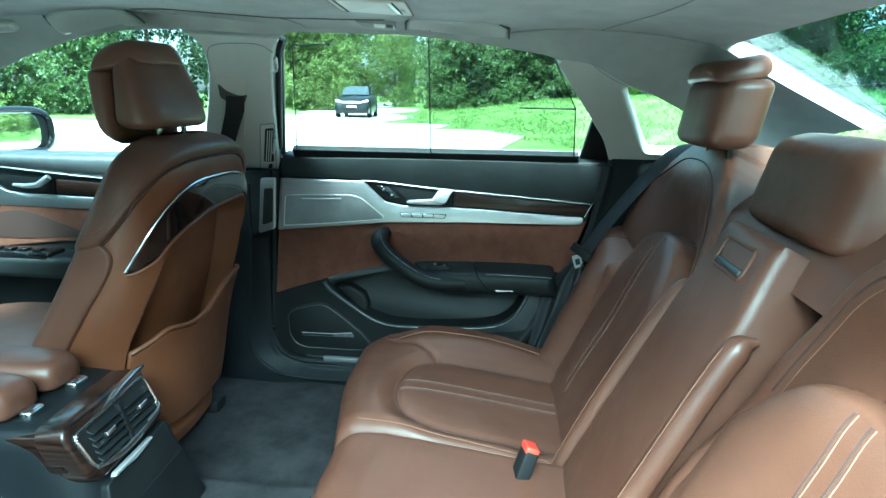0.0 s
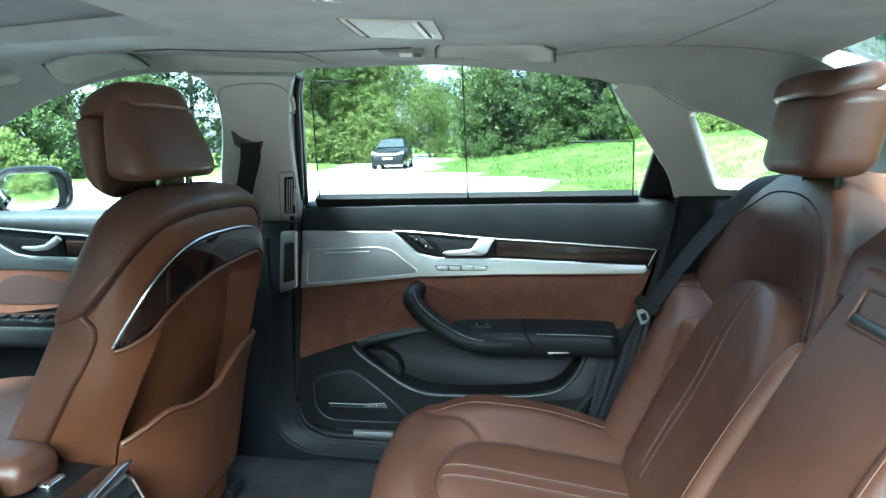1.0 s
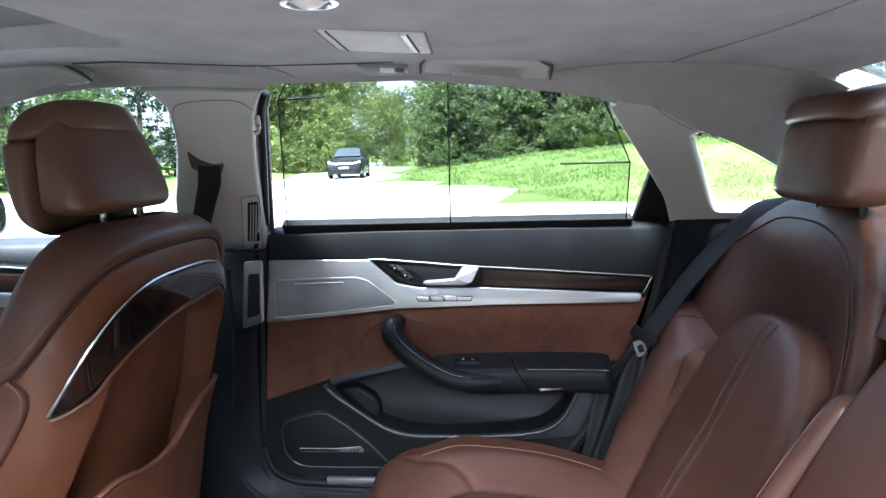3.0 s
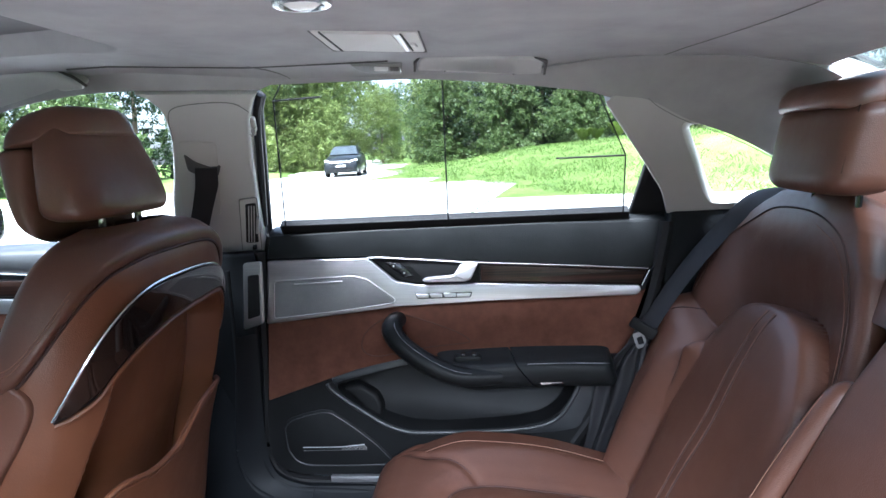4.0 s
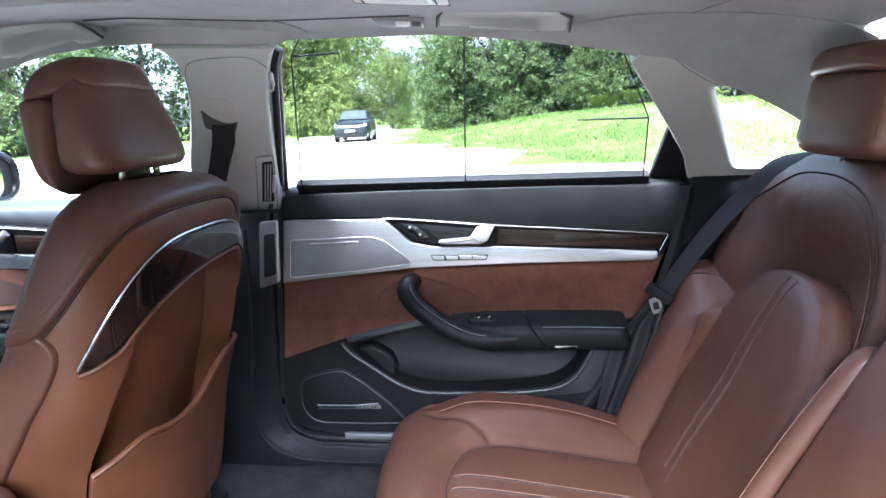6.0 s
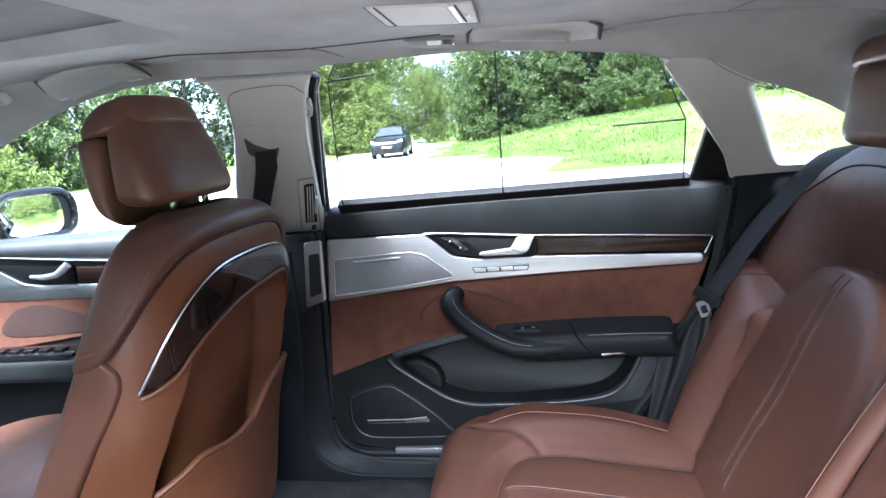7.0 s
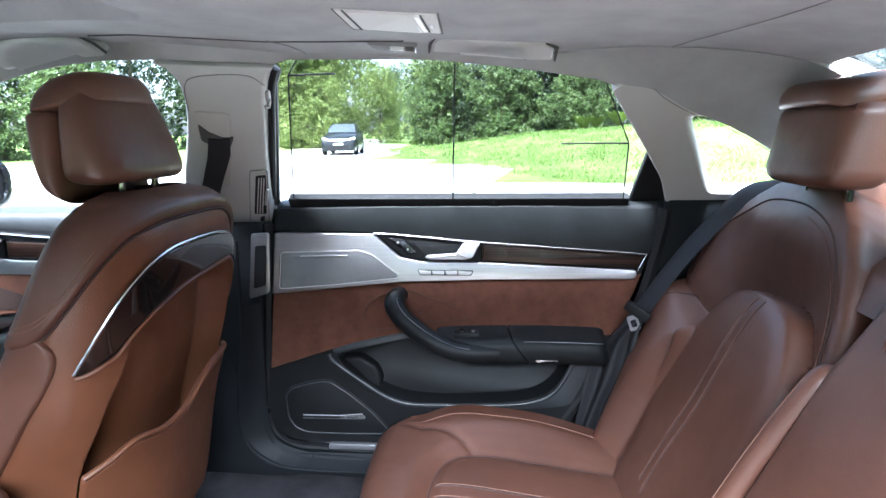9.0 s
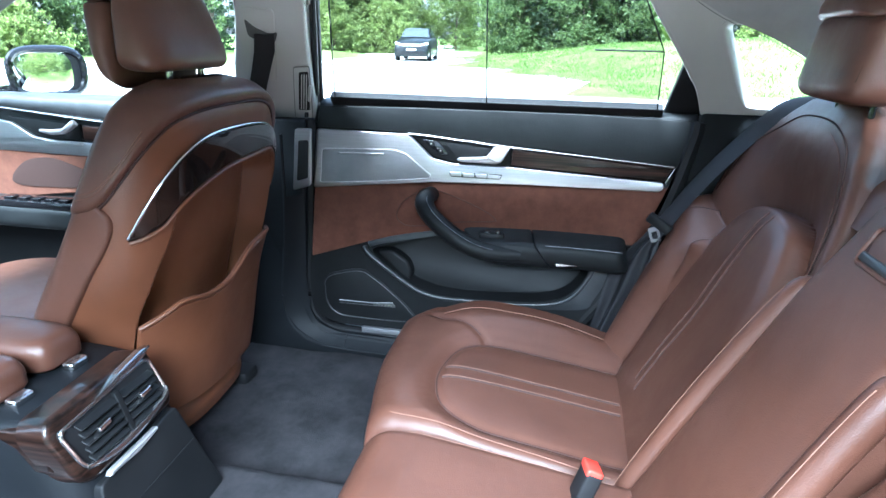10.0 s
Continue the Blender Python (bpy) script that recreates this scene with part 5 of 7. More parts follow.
lap = curve_pts([(0.385, 0.705, 0.722), (0.358, 0.712, 0.66), (0.335, 0.715, 0.59), (0.312, 0.715, 0.51), (0.292, 0.712, 0.42)], 6)
fold = []
for k, p in enumerate(lap):
    t = k / (len(lap) - 1)
    across = Vector((0.72, -0.55, -0.25)).normalized()
    fold.append([p + across * ((u - 0.5) * (0.040 + 0.052 * sstep(0, 0.5, t)) + 0.004 * math.sin(9 * t + 5 * u)) + Vector((-0.55, -0.8, 0.1)) * (0.009 * sstep(0, 0.3, t) * math.sin(u * 15 + 2.2 * t)) for u in np.linspace(0, 1, 30)])
part("lap_webbing", sheet(fold, (0.0015, 0.0015, 0)), M_BELT, belt, "bunched and folded lap webbing")
part("belt_stop", box(-0.03, 0.03, -0.008, 0.008, -0.012, 0.012, 0.004, m=Matrix.Translation((0.386, 0.700, 0.737)) @ Euler((0, radians(30), radians(-20))).to_matrix().to_4x4()), M_BLACK, belt)
tg = rounded([(-0.017, -0.026), (0.017, -0.026), (0.017, 0.022), (-0.017, 0.022)], 0.005)
tm = Matrix.Translation((0.378, 0.697, 0.712)) @ Euler((radians(90), radians(-18), 0)).to_matrix().to_4x4() @ Matrix.Diagonal((0.7, 0.75, 1, 1))
part("tongue", holed([(q.x, q.y) for q in tg], [[(q.x, q.y) for q in rounded([(-0.009, -0.016), (0.009, -0.016), (0.009, 0.008), (-0.009, 0.008)], 0.003)]], lambda a, b, h: tm @ Vector((a, b, h)), 0.003), M_GRILLE, belt, "chrome belt tongue")

buckle = thing("belt_buckle", "black belt buckle with a red release button", "buckle")
bmx = Matrix.Translation((0.235, 0.072, 0.498)) @ Euler((radians(-8), radians(20), radians(8))).to_matrix().to_4x4()
part("housing", box(-0.012, 0.014, -0.021, 0.021, -0.05, 0.018, 0.005, 3, bmx), M_RUBBER, buckle)
part("red_button", box(-0.013, 0.013, -0.020, 0.020, 0.010, 0.024, 0.004, 3, bmx), M_RED, buckle, "red release button")

# ---- front seat ----
FY = 0.335
SECT = ((0.33, -0.820, 0.240, 0.225, 2.3, 0.10), (0.45, -0.790, 0.235, 0.238, 2.3, 0.09), (0.63, -0.720, 0.195, 0.248, 2.3, 0.095), (0.72, -0.668, 0.168, 0.250, 2.4, 0.085), (0.80, -0.628, 0.145, 0.250, 2.5, 0.065), (0.90, -0.582, 0.112, 0.246, 2.5, 0.045), (0.96, -0.560, 0.096, 0.232, 2.4, 0.040), (1.00, -0.548, 0.083, 0.210, 2.3, 0.038), (1.03, -0.543, 0.066, 0.180, 2.1, 0.036), (1.05, -0.540, 0.045, 0.145, 2.1, 0.03), (1.062, -0.540, 0.02, 0.09, 2.1, 0.02))


def shell_pt(f, z, off=0.0):
    """Point on the front backrest; f: degrees round it from straight back, minus towards the middle of the car."""
    z0 = max(0.33, min(z, 1.062))
    xc, a, b, pw, af = (glide(z0, *[(s[0], s[k]) for s in SECT]) for k in (1, 2, 3, 4, 5))
    c, s = math.cos(radians(f)), math.sin(radians(f))
    pw += 1.7 * sstep(0, 30, f) * (1 - sstep(90, 130, f))
    x = math.copysign(abs(c) ** (2 / pw), c)
    y = math.copysign(abs(s) ** (2 / pw), s)
    n = Vector((c, s, sstep(0.93, 1.06, z0) * 1.2)).normalized()
    return Vector((xc + (a if c > 0 else af) * x, FY + b * y, z0 - 0.010 * sstep(1.0, 1.062, z0))) + n * off


fseat = thing("driver_chair", "brown leather front seat seen from behind, with map pocket", "car seat")
tr_hi = lambda f: 0.969 - 0.160 * (abs(f) / 61) ** 2.6
tr_lo = lambda f: min(tr_hi(f) - 0.002, glide(f, (-61, 0.804), (-54, 0.807), (-49, 0.812), (-40, 0.825), (-34, 0.845), (-23, 0.870), (-12, 0.887), (0, 0.901), (8, 0.905), (26, 0.906), (34, 0.895), (45, 0.860), (54, 0.815), (61, 0.804)))


def hollow(f, z):
    """How deep the back of the front seat is hollowed."""
    e = glide(z, (0.36, 45), (0.62, 47.5), (0.70, 44), (0.74, 41.5), (0.79, 36), (0.82, 34), (0.90, 34)) if f < 0 else 43
    return 0.072 * sstep(0.0, 4.0, e - abs(f)) * sstep(0.0, 0.022, tr_lo(f) - 0.008 - z) * sstep(0.35, 0.42, z) * (1 - 0.35 * math.cos(radians(min(90, abs(f) * 2))))


frows = [[shell_pt(f, z, -0.004 - hollow(f, z)) for f in np.linspace(-180, 180, 361)[:-1]] for z in list(np.linspace(0.33, 0.93, 150)) + list(np.linspace(0.94, 1.062, 24))]
sb = grid(frows, cu=True)
sb.verts.ensure_lookup_table()
sb.faces.new([sb.verts[len(sb.verts) - 360 + k] for k in range(360)])
sb.faces.new([sb.verts[k] for k in range(360)])
part("shell", sb, M_LEATHER_SHELL, fseat, "cognac leather back shell")


def band(f0, f1, zlo, zhi, off, thick, nf=70, nz=24, roll=0.012):
    """A padded cover over part of the shell between two height curves."""
    rows = []
    for i in range(nz):
        t = i / (nz - 1)
        r = []
        for f in np.linspace(f0, f1, nf):
            a, b = zlo(f), zhi(f)
            z = a + (b - a) * t
            d = min(z - a, (b - z) if b < 1.06 else 1.0, (f - f0) * 0.004, (f1 - f) * 0.004)
            k = math.sqrt(max(0.0, 1 - (1 - min(max(d, 0), roll) / roll) ** 2))
            r.append(shell_pt(f, z, off - thick + thick * k))
        rows.append(r)
    return grid(rows)


pill_lo = lambda f: glide(abs(f), (0, 1.016), (16, 1.014), (30, 1.007), (46, 0.990), (62, 0.945), (74, 0.897), (84, 0.862), (100, 0.850), (125, 0.846), (180, 0.83))
part("shoulder_cushion", band(-180, 180, pill_lo, lambda f: 1.0619, 0.011, 0.018, 160, 40, 0.020), M_LEATHER, fseat, "padded upper backrest cushion")
part("cushion_groove", tube([shell_pt(f, pill_lo(f) - 0.0015, -0.002) for f in np.linspace(-100, 100, 140)], 0.0028, 6), M_SEAM, fseat)
cov = lambda z: glide(z, (0.33, -78), (0.73, -78), (0.79, -73), (0.825, -71), (0.85, -74), (0.872, -84), (0.90, -96))
rows = []
for z in np.linspace(0.335, 0.90, 70):
    e = cov(z)
    r = []
    for f in list(np.linspace(-179, e - 8, 40)) + list(np.linspace(e - 7.5, e, 14)):
        k = math.sqrt(max(0.0, 1 - (1 - min(max((e - f) * 0.004, 0), 0.012) / 0.012) ** 2))
        r.append(shell_pt(f, z, -0.004 + 0.009 * k))
    rows.append(r)
part("front_cover", grid(rows), M_LEATHER, fseat)
part("front_cover", band(76, 179, lambda f: 0.335, lambda f: pill_lo(f) + 0.004, 0.004, 0.006, 60, 30, 0.010), M_LEATHER, fseat)
# polished wood arch
part("wood_arch", band(-61, 61, tr_lo, tr_hi, 0.004, 0.006, 110, 14, 0.004), M_WOOD_DARK, fseat, "polished dark wood arch")
part("arch_chrome", tube([shell_pt(f, tr_hi(f), 0.002) for f in np.linspace(-61, 61, 80)], 0.0026, 6), M_CHROME, fseat)
part("arch_roll", tube([shell_pt(f, tr_lo(f) - 0.004, -0.002) for f in np.linspace(-60, 60, 80)], 0.0045, 8), M_LEATHER_SHELL, fseat)
pk_hi = lambda f: glide(f, (-47, 0.621), (-36, 0.637), (-26, 0.653), (-19, 0.650), (-12, 0.643), (-2, 0.643), (5, 0.652), (9, 0.674), (14, 0.696), (24, 0.704), (47, 0.70))
part("map_pocket", band(-47, 47, lambda f: 0.40, pk_hi, 0.009, 0.012, 110, 30, 0.006), M_LEATHER_SHELL, fseat, "leather map pocket")
part("pocket_lip", tube([shell_pt(f, pk_hi(f) + 0.001, 0.006) for f in np.linspace(-46.5, 46.5, 110)], 0.0052, 8), M_LEATHER_SHELL, fseat)
for off in (0.0, 7.0):
    part("stitching", tube([shell_pt(f, pill_lo(f) + 0.03 + 0.0012 * off, 0.0116) for f in np.linspace(-118, -62, 40)], 0.0008, 5), M_THREAD, fseat)
part("seat_cushion", blob(dome(0.36, 0.575, lambda z: (-0.98 - 0.1 * (z - 0.4), FY, 0.285, 0.255), 0.03, 0.06, 20), 60), M_LEATHER, fseat, "leather seat base")
for yy in (0.14, 0.53):
    part("seat_rail", box(-1.2, -0.66, yy - 0.02, yy + 0.02, 0.285, 0.335, 0.006), M_RUBBER, fseat, "black floor rail")
part("rail_cover", box(-0.665, -0.592, 0.505, 0.565, 0.285, 0.318, 0.008), M_RUBBER, fseat)
# headrest: rounded block, raised rear pad, seam of the cap
HY = 0.332


def head_ring(z, xf, xr, b, pr=2.8, pf=4.0, c=0.035, rise=0.0, n=64):
    """One level of the front headrest: flat front at xf, rounded rear at xr."""
    out, xc = [], xf + c
    for k in range(n):
        w = 2 * math.pi * k / n
        co, s = math.cos(w), math.sin(w)
        p, a = (pr, xr - xc) if co > 0 else (pf, c)
        x = xc + a * math.copysign(abs(co) ** (2 / p), co)
        out.append(Vector((x, HY + b * math.copysign(abs(s) ** (2 / p), s), z + rise * (x + 0.63))))
    return out


def head_body(z0, z1, e0, e1, xf, xr, b, rise=0.0, grow=0.0, n=26):
    """A padded body between two heights with rounded ends."""
    rings = []
    for t in np.linspace(0, 1, n):
        z = z0 + (z1 - z0) * (0.5 - 0.5 * math.cos(math.pi * t))
        k = 1.0
        if z < z0 + e0:
            k = math.sqrt(max(0.0, 1 - (1 - (z - z0) / e0) ** 2))
        if z > z1 - e1:
            k = min(k, math.sqrt(max(0.0, 1 - (1 - (z1 - z) / e1) ** 2)))
        g = grow - 0.9 * (e0 + e1) * 0.5 * (1 - k)
        rings.append(head_ring(z, xf(z) - g, xr(z) + g, b(z) + g, rise=rise, c=max(0.012, min(0.035, (xr(z) - xf(z)) * 0.45))))
    bm = grid(rings, cu=True)
    bm.verts.ensure_lookup_table()
    m = len(rings[0])
    bm.faces.new([bm.verts[k] for k in range(m)])
    bm.faces.new([bm.verts[len(bm.verts) - m + k] for k in range(m)])
    return bm


h_b = lambda z: glide(z, (1.045, 0.124), (1.09, 0.132), (1.14, 0.130), (1.19, 0.118), (1.225, 0.102), (1.25, 0.09))
h_f = lambda z: glide(z, (1.045, -0.612), (1.07, -0.625), (1.10, -0.634), (1.14, -0.641), (1.20, -0.651), (1.25, -0.645))
h_r = lambda z: glide(z, (1.045, -0.506), (1.10, -0.510), (1.14, -0.526), (1.18, -0.542), (1.215, -0.550), (1.25, -0.558))
fhead = part("headrest", head_body(1.073, 1.220, 0.020, 0.030, lambda z: -0.603 + 0.02 * (1.15 - z), h_r, h_b), M_LEATHER, fseat, "padded leather headrest")
part("front_pad", head_body(1.044, 1.186, 0.035, 0.008, h_f, lambda z: -0.598 + 0.02 * (1.15 - z), lambda z: h_b(z) - 0.002, grow=0.004), M_LEATHER, fhead, "front cushion of the headrest")
part("headrest_cap", head_body(1.181, 1.234, 0.008, 0.050, h_f, lambda z: -0.546, lambda z: glide(z, (1.18, 0.119), (1.21, 0.113), (1.25, 0.10)), rise=0.22, grow=0.002), M_LEATHER, fhead, "padded cap over the headrest")
for yy in (0.285, 0.385):
    part("headrest_post", tube([(-0.553, yy, 1.03), (-0.548, yy, 1.09)], 0.0065, 10), M_CHROME, fseat, "chrome headrest post")

fbelt = thing("front_seat_belt", "black seat belt running down the centre pillar", "seat belt")
part("webbing", sheet([[side(a0, z, 0.013 + o), side((a0 + a1) / 2, z, 0.015 + o), side(a1, z, 0.013 + o)] for a0, a1, z, o in ((-0.556, -0.507, 1.145, 0.0), (-0.572, -0.520, 1.11, 0.006), (-0.608, -0.560, 1.055, 0.008), (-0.655, -0.605, 0.99, 0.010), (-0.69, -0.64, 0.93, 0.010))], (0, 0.002, 0.002)), M_BELT, fbelt)

# ---- centre console ----
con = thing("centre_console", "centre console end with air vents, wood and leather armrests", "console")
face = lambda y, z, h: Vector((-0.500 - 0.30 * (z - 0.607) + h, y, z + 0.2 * h))
part("body", blob([(0.285, -0.60, -0.02, 0.180, 0.185, 5), (0.40, -0.63, -0.02, 0.180, 0.160, 5), (0.50, -0.66, -0.025, 0.190, 0.135, 5), (0.58, -0.70, -0.025, 0.200, 0.130, 5), (0.608, -0.72, -0.025, 0.200, 0.125, 5), (0.616, -0.725, -0.025, 0.190, 0.115, 5)], 60), M_NAVY, con, "dark plastic console body")
surround = [(0.066, 0.624), (0.078, 0.545), (0.068, 0.530), (-0.115, 0.517), (-0.142, 0.530), (-0.160, 0.612), (-0.145, 0.632), (0.055, 0.640)]
part("wood_surround", plate(rounded(surround, 0.014, 4), lambda y, z, h: face(y, z, h + 0.004), 0.05, 0.008, 4), M_WOOD, con, "dark wood surround")
vo = [(0.051, 0.618), (0.060, 0.564), (0.046, 0.553), (-0.026, 0.542), (-0.077, 0.540), (-0.124, 0.545), (-0.132, 0.556), (-0.144, 0.603), (-0.140, 0.611), (0.042, 0.624)]
vf = part("vent_frame", plate(rounded(vo, 0.008, 4), lambda y, z, h: face(y, z, h + 0.010), 0.012, 0.002), M_RUBBER, con, "black vent opening with chrome rim")
part("chrome_rim", tube([face(q.x, q.y, 0.011) for q in rounded(vo, 0.008, 4)], 0.0036, 8, closed=True), M_CHROME, vf, "chrome rim")
part("chrome_lip", tube([face(p.x, p.y, 0.013) for p in curve_pts([(0.060, 0.566, 0), (0.046, 0.553, 0), (-0.026, 0.542, 0), (-0.077, 0.540, 0), (-0.128, 0.547, 0)], 6)], [0.0042 + 0.0036 * math.sin(math.pi * k / 24) for k in range(25)], 8), M_CHROME, vf, "chrome lip below the vents")
part("chrome_top", plate(rounded([(-0.075, 0.6175), (-0.020, 0.6325), (0.040, 0.6420), (0.064, 0.6400), (0.046, 0.6290), (-0.030, 0.6190)], 0.002), lambda y, z, h: face(y, z, h + 0.0150), 0.012, 0.003), M_CHROME, con, "chrome blade on the wood")
for k in range(5):
    for a, b in ((-0.118, -0.042), (-0.030, 0.045)):
        part("vent_slat", box(-0.010, 0.012, a, b, -0.0015, 0.0015, 0.001, 1, Matrix.Translation(face(0, 0.556 + 0.012 * k, 0.010)) @ pose(0, 0, 0, 0, 25, 0)), M_BLACK, vf)
part("divider", plate([(-0.042, 0.612), (-0.031, 0.613), (-0.029, 0.540), (-0.040, 0.540)], lambda y, z, h: face(y, z, h + 0.018), 0.012, 0.002), M_BLACK, vf)
for yy in (-0.082, 0.010):
    part("vent_tab", plate(rounded([(yy - 0.013, 0.588), (yy + 0.013, 0.590), (yy + 0.012, 0.582), (yy - 0.012, 0.580)], 0.002), lambda y, z, h: face(y, z, h + 0.024), 0.012, 0.002), M_CHROME, vf, "chrome vent tab")
    part("heat_switch", plate(rounded([(yy - 0.016, 0.549), (yy + 0.016, 0.551), (yy + 0.014, 0.544), (yy - 0.014, 0.542)], 0.002), lambda y, z, h: face(y, z, h + 0.015), 0.006, 0.001), M_GRILLE, vf)
part("drawer", plate(rounded([(0.070, 0.524), (0.115, 0.34), (-0.16, 0.33), (-0.118, 0.508)], 0.01), lambda y, z, h: face(y, z, h + 0.006 - 0.05 * (0.5 - z)), 0.03, 0.004), M_BLACK, con, "black storage drawer")
part("drawer_gap", tube([face(0.082, 0.452, 0.0035), face(0.0, 0.449, 0.0035), face(-0.135, 0.444, 0.0035)], 0.0013, 6), M_RUBBER, con)
part("drawer_handle", plate(rounded([(0.014, 0.5205), (0.013, 0.5155), (-0.038, 0.5090), (-0.102, 0.5115), (-0.096, 0.5170), (-0.040, 0.5190)], 0.002), lambda y, z, h: face(y, z, h + 0.012), 0.01, 0.003), M_SATIN, con, "bright metal drawer handle")
for y0, y1 in ((-0.037, 0.070), (-0.146, -0.040)):
    yc, hb = (y0 + y1) / 2, (y1 - y0) / 2
    lid = part("armrest_lid", blob(dome(0.615, 0.672, lambda z: (-0.79, yc, 0.175, hb), 0.012, 0.03, 18, 5), 60), M_LEATHER, con, "brown leather armrest lid")
    part("lid_latch", box(-0.613, -0.590, yc - 0.019, yc + 0.019, 0.612, 0.629, 0.006, 3), M_CHROME, lid, "chrome latch")
part("side_wood", plate(rounded([(-0.515, 0.612), (-0.505, 0.545), (-0.62, 0.535), (-0.95, 0.53), (-0.95, 0.60), (-0.62, 0.606)], 0.01), lambda x, z, h: Vector((x, -0.150 - h, z)), 0.02, 0.006), M_WOOD, con, "dark wood side strip")
part("side_trim", tube(curve_pts([(-0.50, -0.172, 0.44), (-0.60, -0.178, 0.475), (-0.75, -0.178, 0.49), (-0.95, -0.176, 0.49)], 6), 0.02, 8, flat=1.4), M_GRILLE, con)


# ---- roof fittings ----
mirror_unit = thing("vanity_mirror", "pale grey folding vanity mirror with a lamp in the headliner", "vanity mirror")
dn = lambda a, b, h: Vector((a, b, roof_z(a, b) - h))
part("housing", plate(rounded([(-0.166, 0.214), (-0.163, 0.326), (-0.053, 0.366), (-0.027, 0.373), (-0.024, 0.254), (-0.058, 0.250)], 0.006), lambda a, b, h: dn(a, b, h + 0.002), 0.010, 0.0015), M_FLAP, mirror_unit)
part("flap_gap", tube([dn(-0.154, 0.218, 0.0022), dn(-0.150, 0.328, 0.0022)], 0.0016, 6), M_GROOVE, mirror_unit)
part("flap", plate(rounded([(-0.151, 0.219), (-0.147, 0.326), (-0.056, 0.360), (-0.061, 0.252)], 0.005), lambda a, b, h: dn(a, b, h + 0.0035), 0.008, 0.0015), M_FLAP, mirror_unit, "pale mirror flap")
part("lamp_lens", plate(rounded([(-0.058, 0.255), (-0.054, 0.346), (-0.047, 0.347), (-0.050, 0.256)], 0.003), lambda a, b, h: dn(a, b, h + 0.0045), 0.008, 0.002), M_LENS, mirror_unit, "clear lamp strip")
part("lens_gap", tube([dn(-0.048, 0.256, 0.003), dn(-0.044, 0.352, 0.003)], 0.0016, 6), M_GROOVE, mirror_unit)
part("switch", plate(rounded([(-0.041, 0.312), (-0.039, 0.332), (-0.033, 0.332), (-0.035, 0.312)], 0.0025), lambda a, b, h: dn(a, b, h + 0.006), 0.006, 0.002), M_LENS, mirror_unit)
# thin dark line painted as the housing's shade on the lining
part("rim_shadow", tube([dn(a, b, 0.0012) for a, b in ((-0.167, 0.213), (-0.164, 0.328), (-0.053, 0.369), (-0.025, 0.376), (-0.022, 0.254))], 0.0012, 6), M_SOFT_LINE, mirror_unit)
lamp = thing("reading_lamp", "round chrome-rimmed reading lamp in the headliner", "lamp")
lm = Matrix.Translation((-0.115, 0.02, roof_z(-0.115, 0.02))) @ Matrix.Diagonal((1, 1, -1, 1))
part("rim", lathe([(0.026, 0.0), (0.031, 0.004), (0.030, 0.008), (0.024, 0.009), (0.022, 0.003)], 28, lm), M_CHROME, lamp, "chrome rim")
part("lens", lathe([(0.0, 0.012), (0.012, 0.0105), (0.022, 0.004)], 24, lm), M_LENS, lamp, "milky lens")

def eave(k):
    """Points on the sloping edge of the roof lining: x, y and h below it."""
    return lambda x, y, h: Vector((x, y - 0.37 * h, k - 0.4 * y - 0.93 * h))


slamp = thing("rail_lamp", "small oblong courtesy lamp on the roof rail", "lamp")
lp = eave(1.480)
part("housing", plate(rounded([(-0.167, 0.446), (-0.078, 0.459), (-0.081, 0.479), (-0.136, 0.479), (-0.159, 0.465)], 0.004), lp, 0.016, 0.003), M_LAMP_GREY, slamp)
part("lens", plate(rounded([(-0.127, 0.4555), (-0.102, 0.4590), (-0.105, 0.4720), (-0.129, 0.4690)], 0.002), lambda x, y, h: lp(x, y, h + 0.001), 0.004, 0.001), M_LENS, slamp)
part("switch", plate(rounded([(-0.099, 0.4590), (-0.084, 0.4610), (-0.086, 0.4745), (-0.101, 0.4725)], 0.002), lambda x, y, h: lp(x, y, h + 0.001), 0.004, 0.001), M_GROOVE, slamp)
part("bright_end", tube([lp(-0.0800, 0.4600, 0.001), lp(-0.0825, 0.4770, 0.001)], 0.0012, 6), M_CHROME, slamp)


def rail_at(x, z, h):
    """A point h in front of the roof rail whose height is z for a fitting 2 to 3 cm proud."""
    return side(x, z + 0.014, h)


